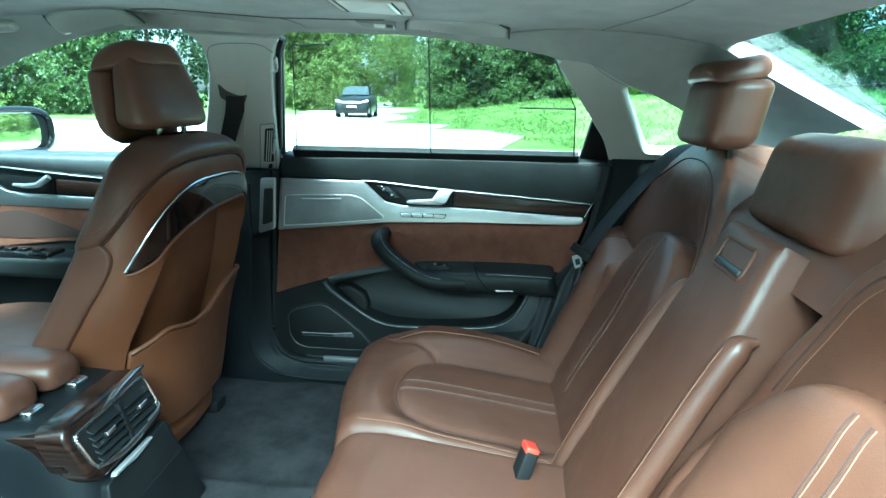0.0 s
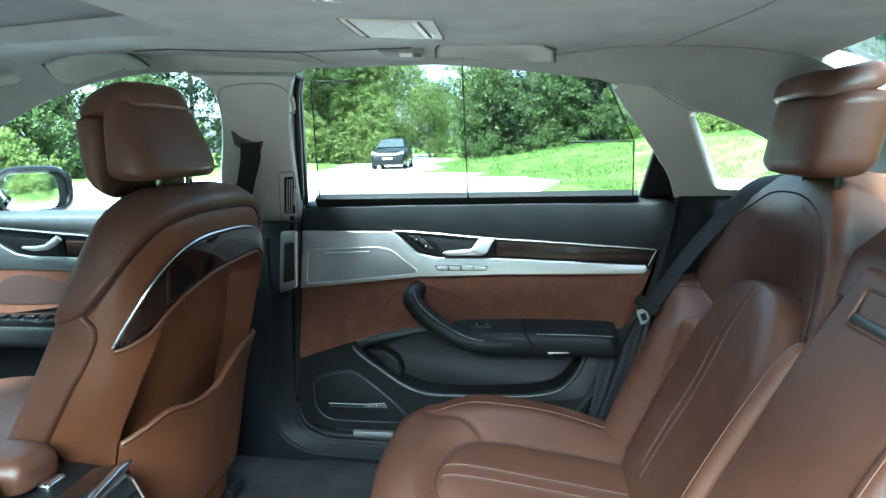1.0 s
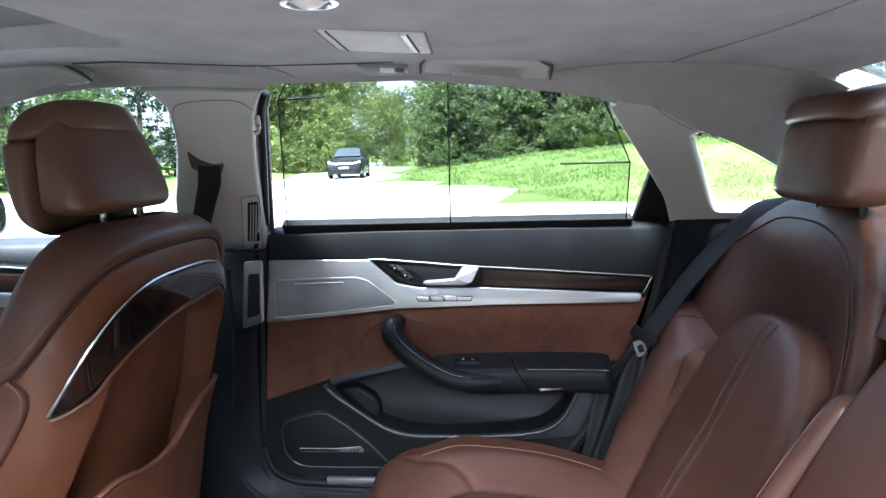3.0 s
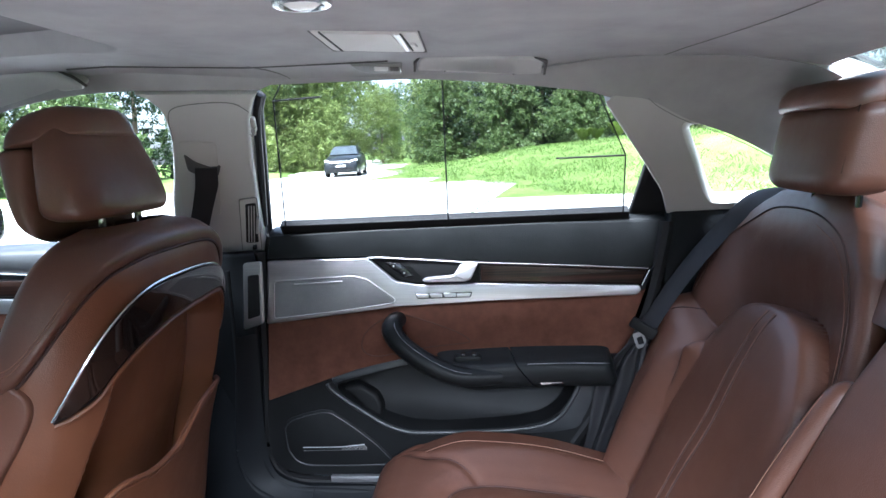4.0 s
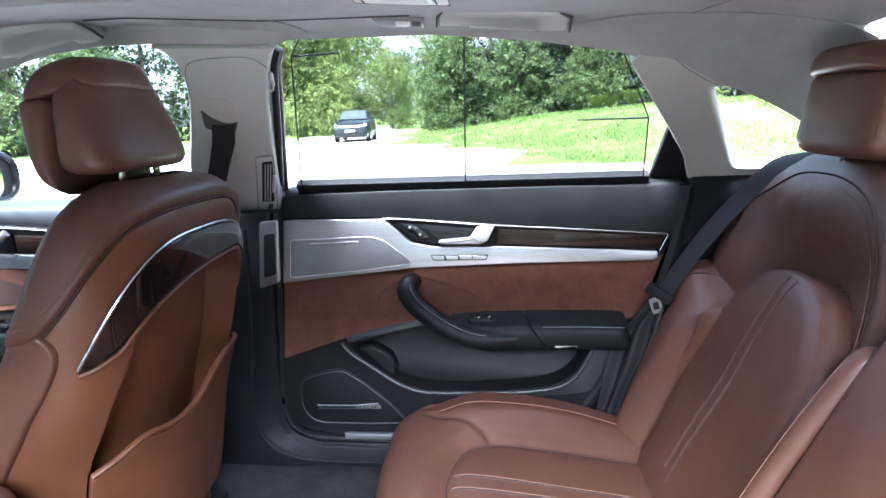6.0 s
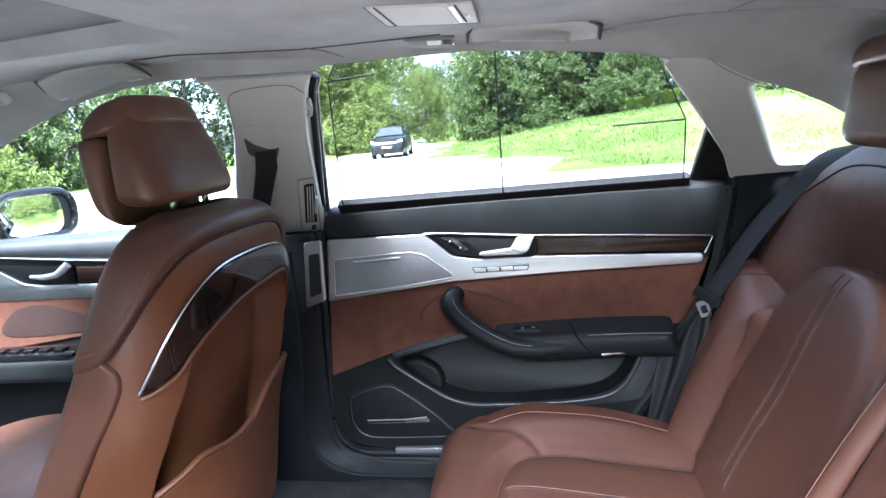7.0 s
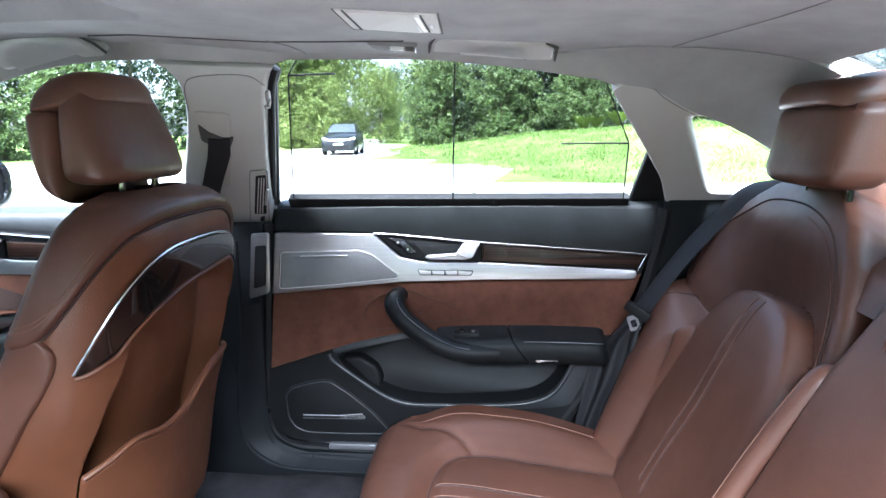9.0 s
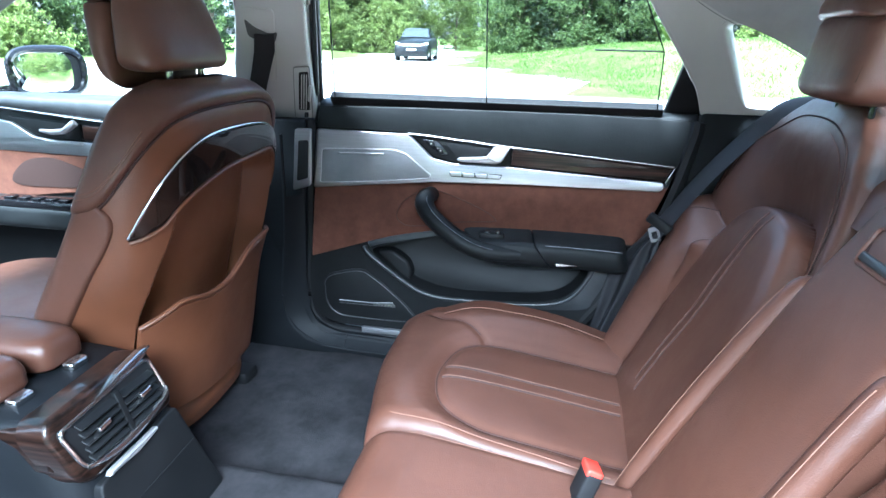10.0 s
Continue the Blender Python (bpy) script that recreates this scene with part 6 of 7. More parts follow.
def grab_rear():
    g = thing("grab_handle", "pale grey folded grab handle above the rear door", "grab handle", group="grab handles")
    face_at, back_at = eave(1.4745), eave(1.482)
    bar = rounded([(-0.053, 0.470), (-0.047, 0.439), (-0.036, 0.429), (0.044, 0.439), (0.143, 0.453), (0.165, 0.467), (0.165, 0.507), (0.118, 0.505), (0.112, 0.475), (0.101, 0.464), (0.005, 0.450), (-0.003, 0.455), (-0.008, 0.476)], 0.006, 3)
    part("bar", plate([(q.x, q.y) for q in bar], face_at, 0.020, 0.005, 5), M_PILLAR, g, "slim grip with a thick foot at each end")
    part("recess", plate(rounded([(-0.010, 0.490), (-0.002, 0.462), (0.103, 0.476), (0.114, 0.488), (0.120, 0.516)], 0.005), back_at, 0.010, 0.001), M_FLAP, g, "hollow behind the grip")
    # dark line stands in for the shade in the hollow
    part("recess_edge", tube([back_at(a, b, 0.001) for a, b in ((-0.006, 0.488), (0.001, 0.468), (0.010, 0.464), (0.098, 0.477), (0.109, 0.486), (0.116, 0.514))], 0.0016, 6), M_SOFT_LINE, g)
    part("catch", plate(rounded([(0.020, 0.462), (0.034, 0.464), (0.033, 0.477), (0.020, 0.475)], 0.002), eave(1.479), 0.008, 0.002), M_PILLAR, g)
    gap = eave(1.477)
    # dark crescents stand in for the shade at both ends of the grip
    part("end_shade", tube([gap(-0.058, 0.474, 0), gap(-0.053, 0.446, 0), gap(-0.042, 0.429, 0)], [0.0018, 0.0030, 0.0012], 6), M_GROOVE, g)
    part("end_shade", tube([gap(0.150, 0.455, 0), gap(0.1705, 0.470, 0), gap(0.1705, 0.512, 0)], [0.0012, 0.0032, 0.0020], 6), M_GROOVE, g)


grab_rear()


def grab_front():
    g = thing("grab_handle", "pale grey grab handle above the front door", "grab handle", group="grab handles")
    loop = rounded([(-0.908, 1.318), (-0.896, 1.3205), (-0.824, 1.333), (-0.749, 1.3345), (-0.707, 1.328), (-0.680, 1.309), (-0.675, 1.300), (-0.718, 1.298), (-0.736, 1.310), (-0.774, 1.3165), (-0.842, 1.309), (-0.862, 1.304), (-0.857, 1.291), (-0.842, 1.2855), (-0.888, 1.280), (-0.903, 1.294)], 0.006, 3)
    part("bar", plate([(q.x, q.y) for q in loop], lambda x, z, h: rail_at(x, z, h + 0.034), 0.032, 0.008, 5), M_PILLAR, g, "thick curved grip")
    part("recess", plate(rounded([(-0.866, 1.304), (-0.842, 1.312), (-0.770, 1.318), (-0.730, 1.312), (-0.712, 1.298), (-0.835, 1.284)], 0.006), lambda x, z, h: rail_at(x, z, h + 0.004), 0.004, 0.001), M_FLAP, g, "shallow hollow behind the handle")
    # dark tubes stand in for the shade round the handle's feet
    part("end_shade", tube([rail_at(-0.9145, 1.318, 0.024), rail_at(-0.9085, 1.300, 0.024), rail_at(-0.893, 1.280, 0.024)], [0.0026, 0.0036, 0.0016], 6), M_GROOVE, g)
    part("end_shade", tube([rail_at(-0.716, 1.334, 0.024), rail_at(-0.686, 1.318, 0.024), rail_at(-0.671, 1.302, 0.024)], [0.0016, 0.0034, 0.0026], 6), M_GROOVE, g)
    part("inner_shade", tube([rail_at(-0.862, 1.312, 0.010), rail_at(-0.858, 1.302, 0.010), rail_at(-0.842, 1.296, 0.010)], [0.002, 0.005, 0.003], 6), M_GROOVE, g)


grab_front()
visor = thing("sun_visor_clip", "pale grey roof fitting beyond the grab handle", "fitting")
part("body", plate(rounded([(-1.16, 1.318), (-1.02, 1.310), (-1.015, 1.293), (-1.14, 1.285)], 0.012), lambda x, z, h: side(x, z, h + 0.02), 0.02, 0.008), M_PLASTIC_LIGHT, visor)

# ---- front door and mirror ----
fd = tagged(new("door_front"), "closed front car door with brown suede and aluminium trim", "car door", kind="structure")
fy = 0.785
fa = lambda x, z, h: Vector((x, fy - h, z))
part("panel", plate(rounded([(-1.95, 0.93), (-0.70, 0.935), (-0.66, 0.60), (-0.70, 0.33), (-1.95, 0.33)], 0.02), fa, 0.03, 0.006), M_BLACK, fd)
part("suede_insert", plate(rounded([(-1.80, 0.80), (-0.75, 0.815), (-0.72, 0.70), (-1.20, 0.690), (-1.5, 0.655), (-1.80, 0.655)], 0.01), lambda x, z, h: fa(x, z, h + 0.006), 0.01, 0.003), M_SUEDE, fd, "brown suede door insert")
# flat plate darker than the suede, the recess's shade put into its colour
part("pull_recess", plate([(p.x, p.y) for p in curve_pts([(-1.46, 0.70, 0), (-1.42, 0.765, 0), (-1.33, 0.785, 0), (-1.24, 0.765, 0), (-1.12, 0.715, 0), (-1.24, 0.70, 0)], 5, True)], lambda x, z, h: fa(x, z, h + 0.008), 0.001, 0.0004), M_SEAM, fd)
falu = part("aluminium_trim", plate(rounded([(-1.80, 0.925), (-1.43, 0.885), (-1.36, 0.845), (-1.30, 0.838), (-0.72, 0.822), (-0.72, 0.792), (-1.16, 0.796), (-1.80, 0.805)], 0.006), lambda x, z, h: fa(x, z, h + 0.010), 0.01, 0.003), M_ALU, fd, "brushed aluminium strip")
part("wood_trim", plate(rounded([(-1.19, 0.885), (-0.72, 0.862), (-0.72, 0.828), (-1.19, 0.842)], 0.003), lambda x, z, h: fa(x, z, h + 0.012), 0.01, 0.003), M_WOOD, fd, "dark wood strip")
part("handle_bezel", plate(rounded([(-1.44, 0.902), (-1.20, 0.888), (-1.20, 0.841), (-1.32, 0.842)], 0.004), lambda x, z, h: fa(x, z, h + 0.009), 0.008, 0.002), M_BLACK, fd)
part("door_handle", tube([fa(-1.325, 0.866, 0.018), fa(-1.28, 0.864, 0.026), fa(-1.24, 0.868, 0.027), fa(-1.222, 0.879, 0.024), fa(-1.205, 0.893, 0.018)], [0.0045, 0.0075, 0.0085, 0.010, 0.010], 10), M_SATIN, fd, "satin chrome door release")
part("window_switches", box(-1.44, -1.16, 0.665, 0.74, 0.655, 0.682, 0.008), M_GLOSS, fd)
for k in range(5):
    part("switch_key", box(-1.40 + 0.045 * k, -1.372 + 0.045 * k, 0.672, 0.70, 0.678, 0.690, 0.003), M_GLOSS, fd)
part("armrest", box(-1.70, -0.85, 0.66, 0.785, 0.60, 0.668, 0.02, 3), M_BLACK_LEATHER, fd)
prof = curve_pts([(0.772, 0.0, 0), (0.766, 0.25, 0), (0.767, 0.60, 0), (0.778, 0.92, 0), (0.806, 1.06, 0), (0.85, 1.10, 0)], 5)
# lighter grey than the rear door's trim, standing in for sky sheen
part("upper_trim", sheet([[(x, p.x, lerp(x, (-1.95, 0.945), (-1.44, 0.924), (-1.12, 0.900), (-0.70, 0.878)) * (1 - p.y) + 0.960 * p.y) for x in np.linspace(-1.95, -0.70, 14)] for p in prof], (0, 0.006, -0.006)), M_LIP, fd)
part("chrome_line", tube([fa(-1.80, 0.939, 0.016), fa(-1.43, 0.925, 0.016), fa(-1.12, 0.8985, 0.016), fa(-0.72, 0.872, 0.016)], 0.0026, 6), M_CHROME, fd)
part("memory_keys", plate(rounded([(-1.325, 0.8375), (-1.19, 0.8365), (-1.20, 0.826), (-1.305, 0.826)], 0.003), lambda x, z, h: fa(x, z, h + 0.0125), 0.004, 0.002), M_SATIN, falu)
window_f = tagged(new("window_2"), "clear side window of the front door", "window", kind="structure")
wf = part("pane", plate([(-1.95, 0.96), (-0.66, 0.96), (-0.55, 1.28), (-0.70, 1.315), (-1.05, 1.27), (-1.5, 1.1)], lambda x, z, h: glass_at(x, z, h), 0.004, 0.001), M_GLASS, window_f)
wf.visible_shadow = False

wing = thing("wing_mirror", "black exterior wing mirror with clear glass", "mirror")
wm = pose(-1.50, 1.02, 1.010, 0, -2.5, -22)
hs = []
for t in np.linspace(0, 1, 12):
    k = math.sqrt(max(0.0, 1 - t ** 2.4))
    hs.append([wm @ Vector((-0.11 * t, 0.115 * k * math.copysign(abs(math.cos(a)) ** 0.6, math.cos(a)), 0.075 * k * math.copysign(abs(math.sin(a)) ** 0.6, math.sin(a)))) for a in np.linspace(0, 2 * math.pi, 41)[:-1]])
part("housing", grid(hs, cu=True), M_GLOSS, wing, "gloss black housing")
part("rim", tube([wm @ Vector((0.0, 0.112 * math.copysign(abs(math.cos(a)) ** 0.6, math.cos(a)), 0.072 * math.copysign(abs(math.sin(a)) ** 0.6, math.sin(a)))) for a in np.linspace(0, 2 * math.pi, 41)[:-1]], 0.012, 8, closed=True), M_GLOSS, wing)
part("bezel", plate([(0.111 * math.copysign(abs(math.cos(a)) ** 0.6, math.cos(a)), 0.071 * math.copysign(abs(math.sin(a)) ** 0.6, math.sin(a))) for a in np.linspace(0, 2 * math.pi, 41)[:-1]], lambda a, b, h: wm @ Vector((h - 0.004, a, b)), 0.004, 0.001), M_RUBBER, wing)
part("mirror_glass", plate([(-0.014 + 0.090 * math.copysign(abs(math.cos(a)) ** 0.6, math.cos(a)), 0.066 * math.copysign(abs(math.sin(a)) ** 0.6, math.sin(a))) for a in np.linspace(0, 2 * math.pi, 41)[:-1]], lambda a, b, h: wm @ Vector((h + 0.0, a, b)), 0.004, 0.001), M_MIRROR, wing, "mirror glass")
part("stalk", tube([wm @ Vector((-0.05, -0.10, -0.05)), (-1.53, 0.86, 0.955)], [0.028, 0.035], 10, flat=0.6), M_GLOSS, wing)


# ---- outdoors ----
def edge_y(x):
    """Where the concrete gives way to grass on the bank side."""
    return lerp(x, (-9, 60.0), (-6.0, 34.0), (-4.0, 26.0), (-1.0, 19.5), (1.2, 14.5), (3.2, 10.5), (4.6, 7.5), (6.0, 4.0), (7.5, -6.0), (9.0, -40.0))


def ground_z(x, y):
    d = min((y - edge_y(x)) * 0.45, 30.0) if x > -9 else -1
    bank = 0.0
    if d > 0:
        bank = 1.15 * sstep(0.0, 8.5, d) * lerp(x, (-6, 0.12), (-2, 0.35), (2, 0.8), (8, 1.1), (30, 1.3))
        bank += 0.06 * noise.noise((x * 0.6, y * 0.6, 0)) * sstep(0, 3, d)
    if x < -7 and y > 8:
        bank += 0.2 * sstep(24, 34, y + 0.4 * (x + 14))  * (1 - sstep(-16, -13, x + 0.2 * (y - 40)))
    return bank


xs = sorted(set([-600, -300, -150, -90, -60] + list(np.linspace(-45, 40, 110)) + [60, 90, 150, 300, 600]))
ys = sorted(set([-600, -300, -150, -80, -45, -30, -20, -12, -6] + list(np.linspace(-2, 60, 100)) + [75, 100, 150, 300, 600]))
gb = bmesh.new()
gv = [[gb.verts.new((x, y, ground_z(x, y))) for y in ys] for x in xs]
for i in range(len(xs) - 1):
    for j in range(len(ys) - 1):
        gb.faces.new((gv[i][j], gv[i + 1][j], gv[i + 1][j + 1], gv[i][j + 1]))
tagged(part("ground", gb, M_GRASS_SOIL), "grassy ground and bank beside the car park", "ground", kind="structure")

# unseen dark strip, added so that less light bounces into the cabin
tagged(part("road", box(-40, 24, -7.0, 1.0, -0.05, 0.008), M_ASPHALT), "unseen dark asphalt strip added by the open door to cut ground bounce", "road", kind="structure")

# concrete slabs: each its own sheet with mossy gaps
SLAB = 3.6


def paved(x, y):
    if y > -12 and x > -9:
        return -0.6 < y < edge_y(x) - 0.3
    if x <= -9 and -0.6 < y:
        return y < 21 or abs((x + 9.0) + 0.19 * (y - 30)) < 3.2 and y < 90
    return False


slab_me = {}
car_park = tagged(new("pavement"), "pale worn concrete slabs of the car park", "pavement", kind="structure")
ang = radians(-8)
ca, sa = math.cos(ang), math.sin(ang)
count = 0
for i in range(-12, 10):
    for j in range(-6, 26):
        cx, cy = (i * SLAB) * ca - (j * SLAB) * sa, (i * SLAB) * sa + (j * SLAB) * ca
        if abs(cx) > 45 or not paved(cx, cy):
            continue
        if not all(paved(cx + a, cy + b) for a in (-1.5, 1.5) for b in (-1.5, 1.5)) and cx > -9:
            pass
        key = (i * 7 + j * 3) % 4
        if key not in slab_me:
            b = box(-SLAB / 2 + 0.025, SLAB / 2 - 0.025, -SLAB / 2 + 0.025, SLAB / 2 - 0.025, -0.08, 0.0, 0.012, 1)
            me = bpy.data.meshes.new("slab")
            b.to_mesh(me)
            b.free()
            me.materials.append(M_CONCRETE)
            slab_me[key] = me
        if count < 300:
            s = new("slab", slab_me[key])
            s.parent = car_park
            s.matrix_world = pose(cx, cy, 0.018 + 0.008 * random.random(), random.uniform(-0.15, 0.15), random.uniform(-0.15, 0.15), -8)
            count += 1

# foliage
def leaf_cloud(seed, n, centres, size, droop=0.3):
    """Sprays of bent leaves round clump centres (x, y, z, radius)."""
    rng = np.random.default_rng(seed)
    cen = np.array(centres)
    wts = cen[:, 3] ** 2
    per = 14
    m = n // per
    pick = cen[rng.choice(len(cen), m, p=wts / wts.sum())]
    d = rng.normal(size=(m, 3))
    d /= np.linalg.norm(d, axis=1)[:, None]
    rad = pick[:, 3] * (0.50 + 0.58 * rng.random(m) ** 0.6)
    tip = pick[:, :3] + d * rad[:, None] * np.array([1, 1, 0.8])
    # a spray is a short twig that leans outwards and down
    twig = d + rng.normal(size=(m, 3)) * 0.5 + np.array([0, 0, -droop])
    twig /= np.linalg.norm(twig, axis=1)[:, None]
    tip, twig, d = (np.repeat(q, per, axis=0) for q in (tip, twig, d))
    k = m * per
    p = tip + twig * (rng.random((k, 1)) * size * 2.6) + rng.normal(size=(k, 3)) * size * 0.32
    out = twig * 0.8 + rng.normal(size=(k, 3)) * 0.55 + np.array([0, 0, -droop])
    out /= np.linalg.norm(out, axis=1)[:, None]
    sidev = np.cross(out, rng.normal(size=(k, 3)))
    sidev /= np.linalg.norm(sidev, axis=1)[:, None]
    up = np.cross(sidev, out)
    ln = size * (0.6 + 0.8 * rng.random((k, 1)))
    wd = ln * (0.20 + 0.16 * rng.random((k, 1)))
    vs = np.stack([p, p + out * ln * 0.5 + sidev * wd + up * ln * 0.05, p + out * ln - up * ln * 0.15, p + out * ln * 0.5 - sidev * wd + up * ln * 0.05], axis=1).reshape(-1, 3)
    i = np.arange(k) * 4
    fs = np.stack([np.stack([i, i + 1, i + 2], 1), np.stack([i, i + 2, i + 3], 1)], 1).reshape(-1, 3)
    me = bpy.data.meshes.new("crown")
    me.from_pydata(vs.tolist(), [], fs.tolist())
    me.update()
    return me


def tree(name, seed, height, width, trunk_h, n, size, mat, label, base=0.0):
    """A tapered trunk with limbs and a crown of many leaves."""
    rng = random.Random(seed)
    t = thing(name, label, "tree" if name == "tree" else "bush", group="trees round the car park")
    cen = []
    for k in range(26):
        h = trunk_h + (height - trunk_h) * (k + rng.random()) / 26
        f = (h - trunk_h) / (height - trunk_h)
        prof = math.sin(math.pi * min(1, 0.22 + f * 0.78)) ** 0.7
        a, rr = rng.uniform(0, 2 * math.pi), width / 2 * prof * rng.uniform(0.25, 0.85)
        cen.append((rr * math.cos(a), rr * math.sin(a), h, width * rng.uniform(0.13, 0.24)))
    bm = tube([(0.08 * math.sin(i * 1.3), 0.06 * math.cos(i), height * 0.75 * i / 6) for i in range(7)], [0.16 * height / 8 * (1 - 0.13 * i) for i in range(7)], 8)
    for c in cen[::3]:
        o = grid([[Vector((0, 0, max(0.5, c[2] - 1.6))).lerp(Vector(c[:3]), q) + Vector((math.cos(w), math.sin(w), 0)) * 0.05 * (1 - 0.7 * q) for w in (0, 2.1, 4.2)] for q in (0, 0.5, 1)], cu=True)
        me = bpy.data.meshes.new("tmp")
        o.to_mesh(me)
        o.free()
        bm.from_mesh(me)
        bpy.data.meshes.remove(me)
    part("trunk", bm, M_BARK, t)
    cm = leaf_cloud(seed, n, cen, size)
    cm.materials.append(mat)
    co = new("crown", cm)
    co.parent = t
    return t


kinds = [
    tree("tree", 1, 11.5, 8.0, 1.2, 26000, 0.20, M_LEAF_MID, "tall leafy green tree at the edge of the car park"),
    tree("tree", 2, 9.5, 7.5, 0.4, 26000, 0.18, M_LEAF_BRIGHT, "bright green leafy tree beside the road"),
    tree("tree", 3, 13.0, 8.5, 0.8, 30000, 0.195, M_LEAF_SHADED, "green tree behind the grass bank, shade put into its leaf colour"),
    tree("bush", 4, 3.2, 4.4, 0.05, 12000, 0.14, M_LEAF_BRIGHT, "low bright green bush at the wood's edge"),
    tree("bush", 5, 4.6, 5.0, 0.05, 16000, 0.17, M_LEAF_MID, "dense green bush with drooping leaves"),
    tree("tree", 6, 11.0, 8.0, 0.8, 6000, 0.46, M_LEAF_MID, "leafy green tree added mostly out of view to block low sky"),
    tree("tree", 7, 12.0, 8.0, 0.6, 6000, 0.46, M_LEAF_SHADED, "dark-leaved tree added mostly out of view to block low sky"),
]


def plant(kind, x, y, s=1.0, rz=None):
    m = pose(x, y, ground_z(x, y) - 0.1, 0, 0, random.uniform(0, 360) if rz is None else rz) @ Matrix.Diagonal((s, s, s, 1))
    base = kinds[kind]
    if not base.get("used"):
        base["used"] = 1
        base.matrix_world = m
        return base
    o = copy_thing(base, m)
    o.scale = (s, s, s)
    return o


random.seed(4)
spots = [
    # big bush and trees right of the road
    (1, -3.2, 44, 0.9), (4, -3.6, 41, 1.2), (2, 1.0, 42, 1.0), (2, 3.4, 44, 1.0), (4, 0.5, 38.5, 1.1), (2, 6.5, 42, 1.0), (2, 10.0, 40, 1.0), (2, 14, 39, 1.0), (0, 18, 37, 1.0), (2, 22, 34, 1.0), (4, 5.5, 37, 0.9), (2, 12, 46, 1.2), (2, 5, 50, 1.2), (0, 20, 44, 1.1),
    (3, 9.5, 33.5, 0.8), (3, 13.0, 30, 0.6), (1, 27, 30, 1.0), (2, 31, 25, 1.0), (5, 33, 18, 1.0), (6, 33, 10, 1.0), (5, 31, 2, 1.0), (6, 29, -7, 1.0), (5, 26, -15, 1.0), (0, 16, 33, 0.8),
    # left of the road
    (1, -14.8, 49, 1.1), (1, -15.0, 46, 1.0), (3, -13.0, 43, 1.0), (0, -17.5, 45, 1.0), (3, -16.0, 41, 1.0), (0, -19.5, 41, 0.95), (1, -11.5, 62, 0.75), (0, -9.0, 80, 0.75), (1, -19, 56, 1.3), (1, -16.5, 66, 1.2), (2, -6.0, 84, 0.7), (0, -16, 95, 0.9), (0, -24, 80, 1.4),
    # beyond the front window
    (2, -22, 36, 0.9), (4, -22, 30, 1.2), (0, -25, 29, 0.9), (4, -25.5, 25, 1.1), (2, -28, 26, 1.0), (4, -28, 21, 1.1), (0, -30, 22, 0.9), (2, -33, 21, 1.1), (4, -31, 17, 1.2), (0, -35, 15, 1.0), (4, -34, 11, 1.2), (6, -38, 9, 1.1), (5, -38, 2, 1.0), (5, -40, -6, 1.0), (3, -24, 23.5, 0.8), (3, -29, 17.5, 0.8),
    # behind the open side: unseen trees, added to hold back low sky light
    (5, -26, -22, 1.0), (5, -12, -24, 0.8), (6, -18, -18, 0.85), (6, -9.0, -17.5, 0.85), (5, -4.5, -16.6, 0.45), (6, 0.5, -18.0, 0.9), (5, 5.0, -16.2, 0.42), (6, 10.0, -17.8, 0.9), (5, -13.5, -16, 0.45), (5, 18, -14, 0.9), (5, 22, -22, 1.0),
    (1, 9.0, -4.0, 0.5), (3, 8.5, 1.5, 0.8), (4, 10, 4, 0.8), (5, 14, -2, 0.9),
]
for sp_ in spots:
    plant(*sp_)
for k in kinds:
    if "used" in k:
        del k["used"]

# grass
rng = np.random.default_rng(9)
vs, fs = [], []
n_made = 0
while n_made < 90000:
    x, y = rng.uniform(-7, 22), rng.uniform(2, 40)
    if y < edge_y(x) + rng.normal() * 0.35 or rng.random() > 14 / (6 + y):
        continue
    z = ground_z(x, y)
    tuft = noise.noise((x * 1.7, y * 1.1, 5)) + 0.6 * noise.noise((x * 0.45, y * 0.35, 3))
    if tuft < rng.uniform(-0.75, 0.15):
        continue
    h = rng.uniform(0.04, 0.13) * (1 + 0.9 * tuft)
    a = rng.uniform(0, 6.28)
    dx, dy = math.cos(a) * 0.016, math.sin(a) * 0.016
    lx, ly = rng.normal() * 0.12, rng.normal() * 0.12
    i = len(vs)
    vs += [(x - dx, y - dy, z - 0.02), (x + dx, y + dy, z - 0.02), (x + lx, y + ly, z + h)]
    fs.append((i, i + 1, i + 2))
    n_made += 1
gm = bpy.data.meshes.new("grass")
gm.from_pydata(vs, [], fs)
gm.materials.append(M_GRASS)
tagged(new("grass", gm), "tall bright green grass on the bank", "grass", kind="stuff")

# broad-leaved plants at the wood's edge
for (x, y, s) in ((4.4, 30.5, 1.0), (6.0, 30.0, 1.15), (5.2, 31.5, 0.9)):
    pl = thing("broad_leaf_plant", "low plant with large pale green leaves", "plant", group="broad-leaved plants")
    z0 = ground_z(x, y)
    for k in range(7):
        a = k * 0.9 + x
        d = Vector((math.cos(a), math.sin(a), 0))
        up = Vector((0, 0, 1))
        sd = d.cross(up)
        rows = []
        for t in np.linspace(0, 1, 7):
            c = Vector((x, y, z0)) + d * 0.55 * s * t + up * (0.75 * s * math.sin(0.5 + t * 1.3) * (0.4 + 0.6 * t))
            w = 0.26 * s * math.sin(math.pi * min(1, 0.08 + t * 0.92)) + 0.005
            rows.append([c - sd * w, c - up * 0.04 * s, c + sd * w])
        part("leaf", sheet(rows, (0, 0, -0.004)), M_LEAF_BRIGHT, pl)

# small car coming up the road
suv = thing("parked_suv", "small black five-door car standing on the road", "car")
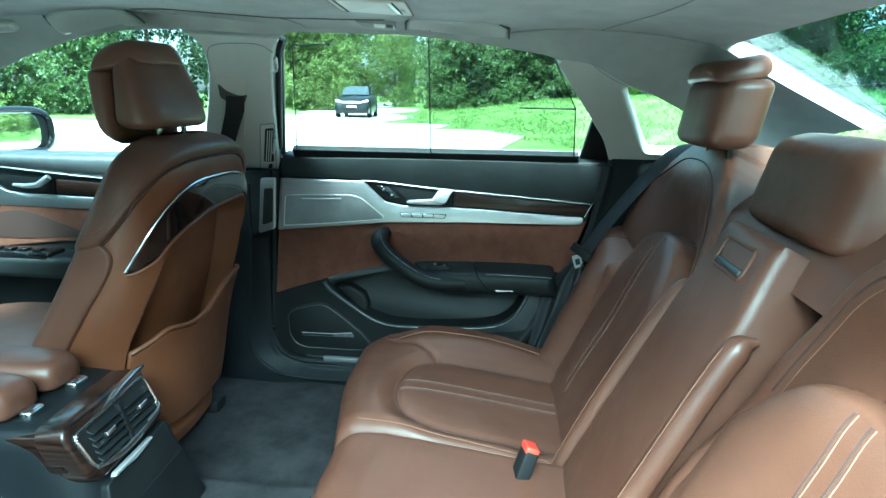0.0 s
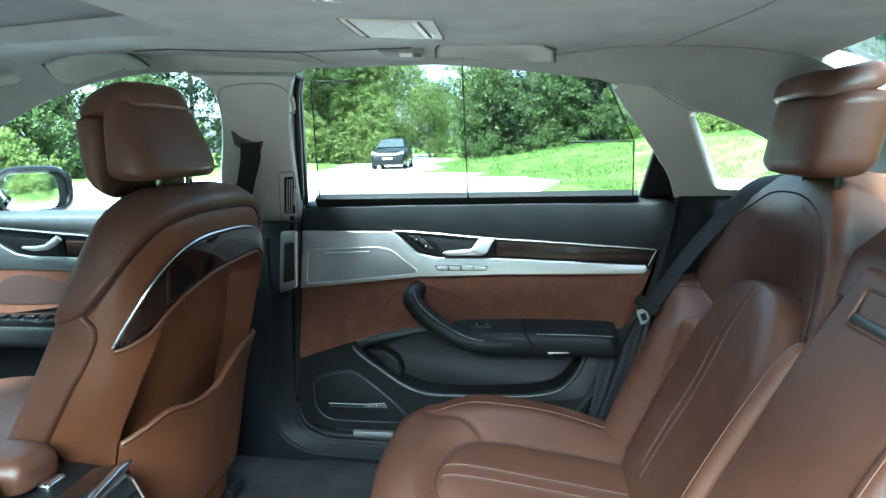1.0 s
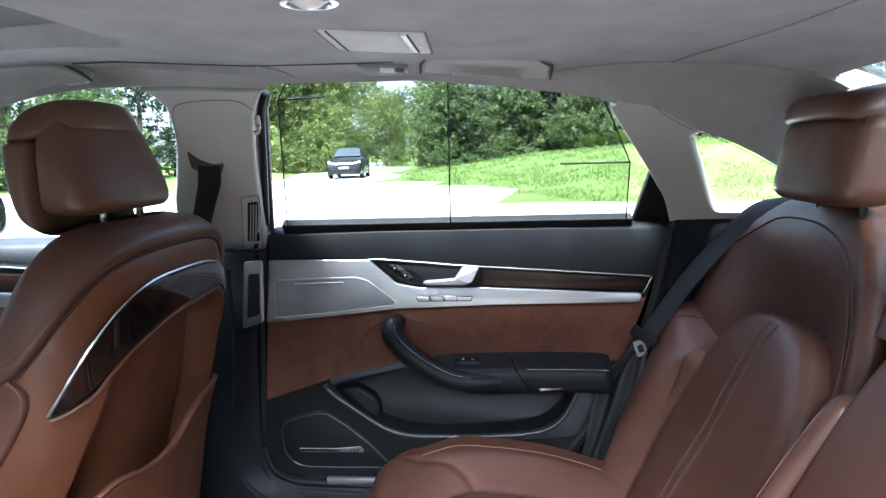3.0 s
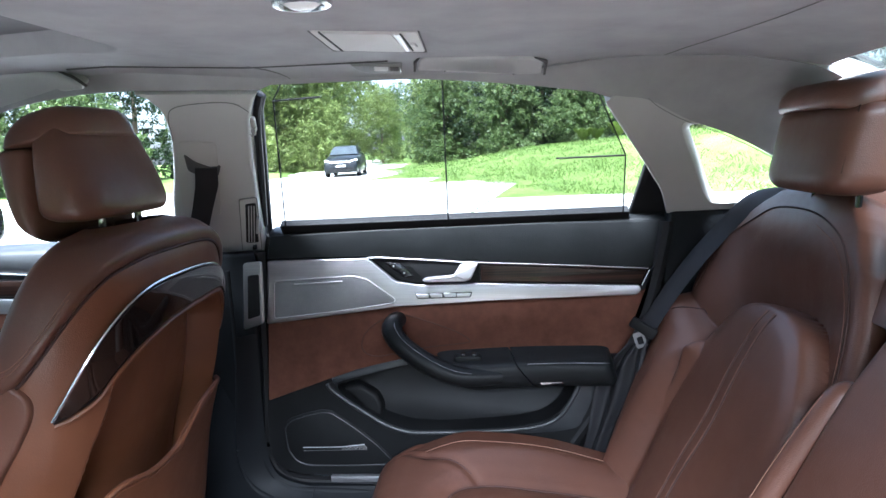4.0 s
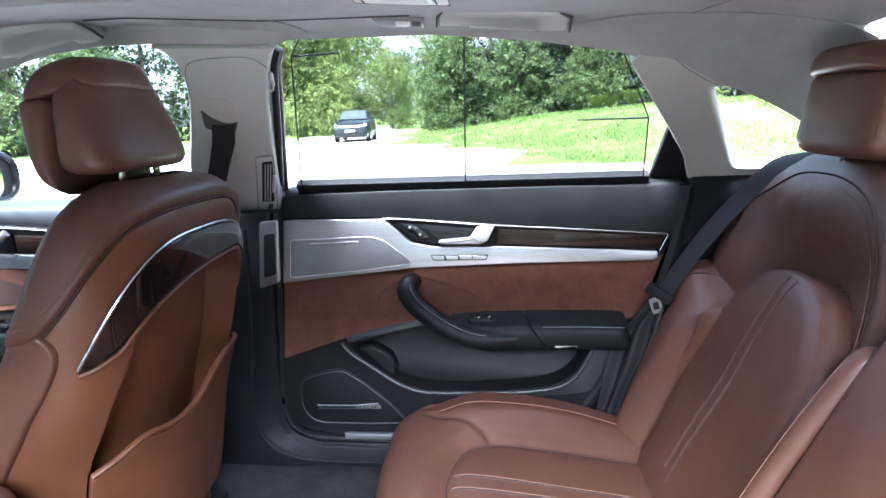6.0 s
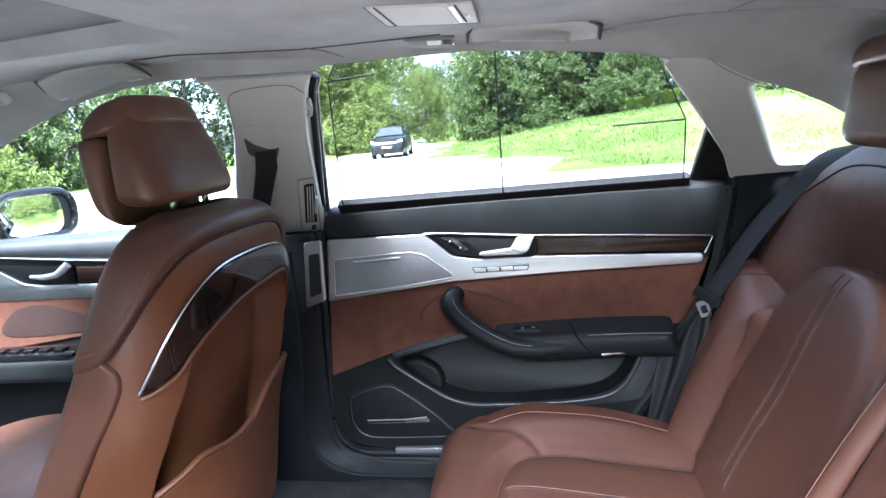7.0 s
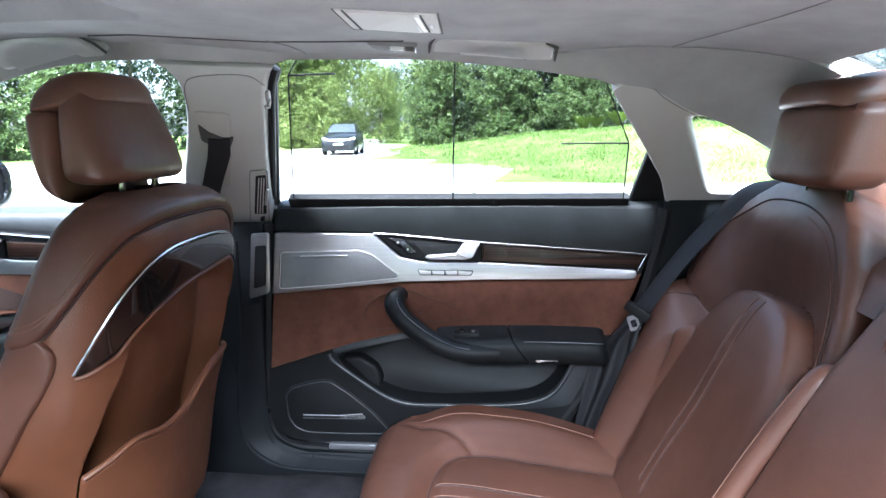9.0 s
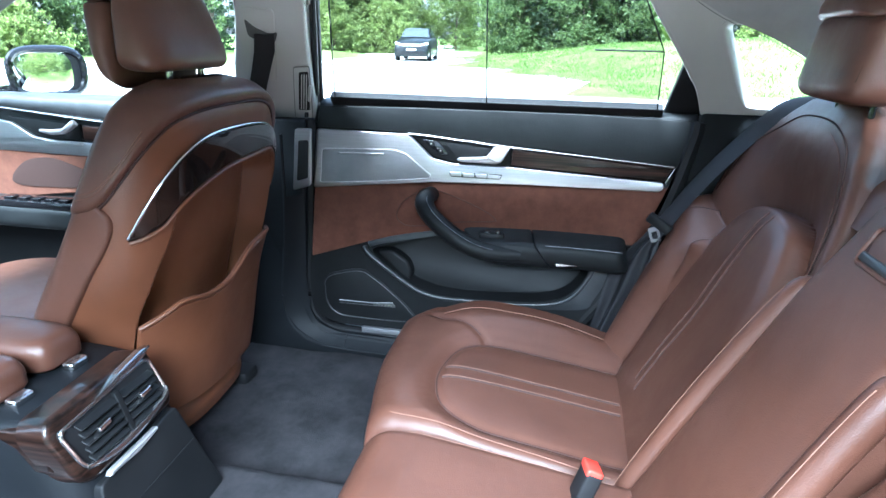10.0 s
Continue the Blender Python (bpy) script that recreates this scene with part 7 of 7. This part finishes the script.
sm = pose(-7.85, 31.5, 0.02, 0, 0, 6)
def sv(x, y, z):
    return sm @ Vector((x, y, z))
# stations along the length: y, half width low, half width high, bonnet or roof height
st = [(-2.10, 0.70, 0.60, 0.62), (-2.02, 0.82, 0.72, 0.80), (-1.75, 0.88, 0.76, 0.93), (-1.0, 0.89, 0.80, 1.04), (-0.55, 0.89, 0.80, 1.07), (0.6, 0.89, 0.82, 1.08), (1.6, 0.88, 0.80, 1.08), (2.0, 0.84, 0.74, 1.02), (2.12, 0.74, 0.66, 0.85)]
rows = []
for y, a, b, h in st:
    rows.append([sv(px * s_, y, pz) for px, pz, s_ in ((a - 0.04, 0.22, -1), (a, 0.38, -1), (a, 0.62, -1), (b + 0.05, h * 0.9, -1), (b - 0.05, h, -1), (0, h + 0.03, 1), (b - 0.05, h, 1), (b + 0.05, h * 0.9, 1), (a, 0.62, 1), (a, 0.38, 1), (a - 0.04, 0.22, 1))])
bmc = grid(rows)
bmc.verts.ensure_lookup_table()
bmc.faces.new([bmc.verts[k] for k in range(11)])
bmc.faces.new([bmc.verts[len(bmc.verts) - 11 + k] for k in range(11)])
part("body", bmc, M_CAR, suv, "gloss black body")
cab = [(-0.75, 0.78, 1.06), (-0.05, 0.66, 1.52), (0.35, 0.65, 1.58), (1.2, 0.64, 1.56), (1.95, 0.70, 1.10)]
rows = [[sv(-w, y, min(h, 1.05)), sv(-w * (0.90 if h > 1.2 else 1), y, h - 0.03), sv(0, y, h), sv(w * (0.90 if h > 1.2 else 1), y, h - 0.03), sv(w, y, min(h, 1.05))] for y, w, h in cab]
part("cabin", grid(rows), M_CAR, suv)
part("windscreen", sheet([[sv(-0.70, -0.72, 1.085), sv(0, -0.76, 1.10), sv(0.70, -0.72, 1.085)], [sv(-0.58, -0.10, 1.475), sv(0, -0.12, 1.51), sv(0.58, -0.10, 1.475)]], (0, -0.03, 0.03)), M_CAR_GLASS, suv, "grey windscreen")
for s_ in (-1, 1):
    part("side_glass", sheet([[sv(s_ * 0.775, y, 1.09) for y in (-0.45, 0.4, 1.2)], [sv(s_ * 0.655, y, 1.44) for y in (0.0, 0.45, 1.1)]], (0.01 * s_, -0.003, 0.01)), M_CAR_GLASS, suv)
    part("headlamp", sheet([[sv(s_ * 0.48, -2.085, 0.72), sv(s_ * 0.82, -1.93, 0.78)], [sv(s_ * 0.50, -2.05, 0.80), sv(s_ * 0.80, -1.86, 0.89)]], (0, -0.03, 0.01)), M_CAR_LAMP, suv, "clear headlamp")
    part("door_mirror", blob([(0, 0, 0, 0.02, 0.05, 3), (0.06, 0, 0, 0.05, 0.09, 3), (0.12, 0, 0, 0.04, 0.08, 3)], 14), M_CAR, suv).matrix_local = sm @ pose(s_ * 0.95, -0.45, 1.03)
    for y in (-1.32, 1.30):
        wl = part("wheel", lathe([(0.0, -0.09), (0.20, -0.09), (0.31, -0.10), (0.33, -0.05), (0.33, 0.05), (0.31, 0.10), (0.20, 0.09), (0.0, 0.09)], 24), M_RUBBER, suv)
        wl.matrix_local = sm @ pose(s_ * 0.80, y, 0.33, 0, 90, 0)
        part("rim", lathe([(0.0, -0.105), (0.06, -0.11), (0.19, -0.102), (0.205, -0.095), (0.205, 0.095), (0.19, 0.102), (0.06, 0.11), (0.0, 0.105)], 20), M_GRILLE, wl)
part("grille", sheet([[sv(x, -2.09 + 0.1 * abs(x) ** 2, 0.70) for x in (-0.46, -0.2, 0, 0.2, 0.46)], [sv(x, -2.06 + 0.1 * abs(x) ** 2, 0.80) for x in (-0.48, -0.2, 0, 0.2, 0.48)]], (0, -0.04, 0)), M_CHROME, suv, "chrome front bar")
part("lower_grille", sheet([[sv(x, -2.11 + 0.08 * x * x, 0.30) for x in (-0.6, 0, 0.6)], [sv(x, -2.11 + 0.08 * x * x, 0.48) for x in (-0.6, 0, 0.6)]], (0, -0.03, 0)), M_RUBBER, suv)
part("plate_bar", sheet([[sv(-0.24, -2.15, 0.50), sv(0.24, -2.15, 0.50)], [sv(-0.24, -2.14, 0.60), sv(0.24, -2.14, 0.60)]], (0, -0.015, 0)), M_PLATE, suv)
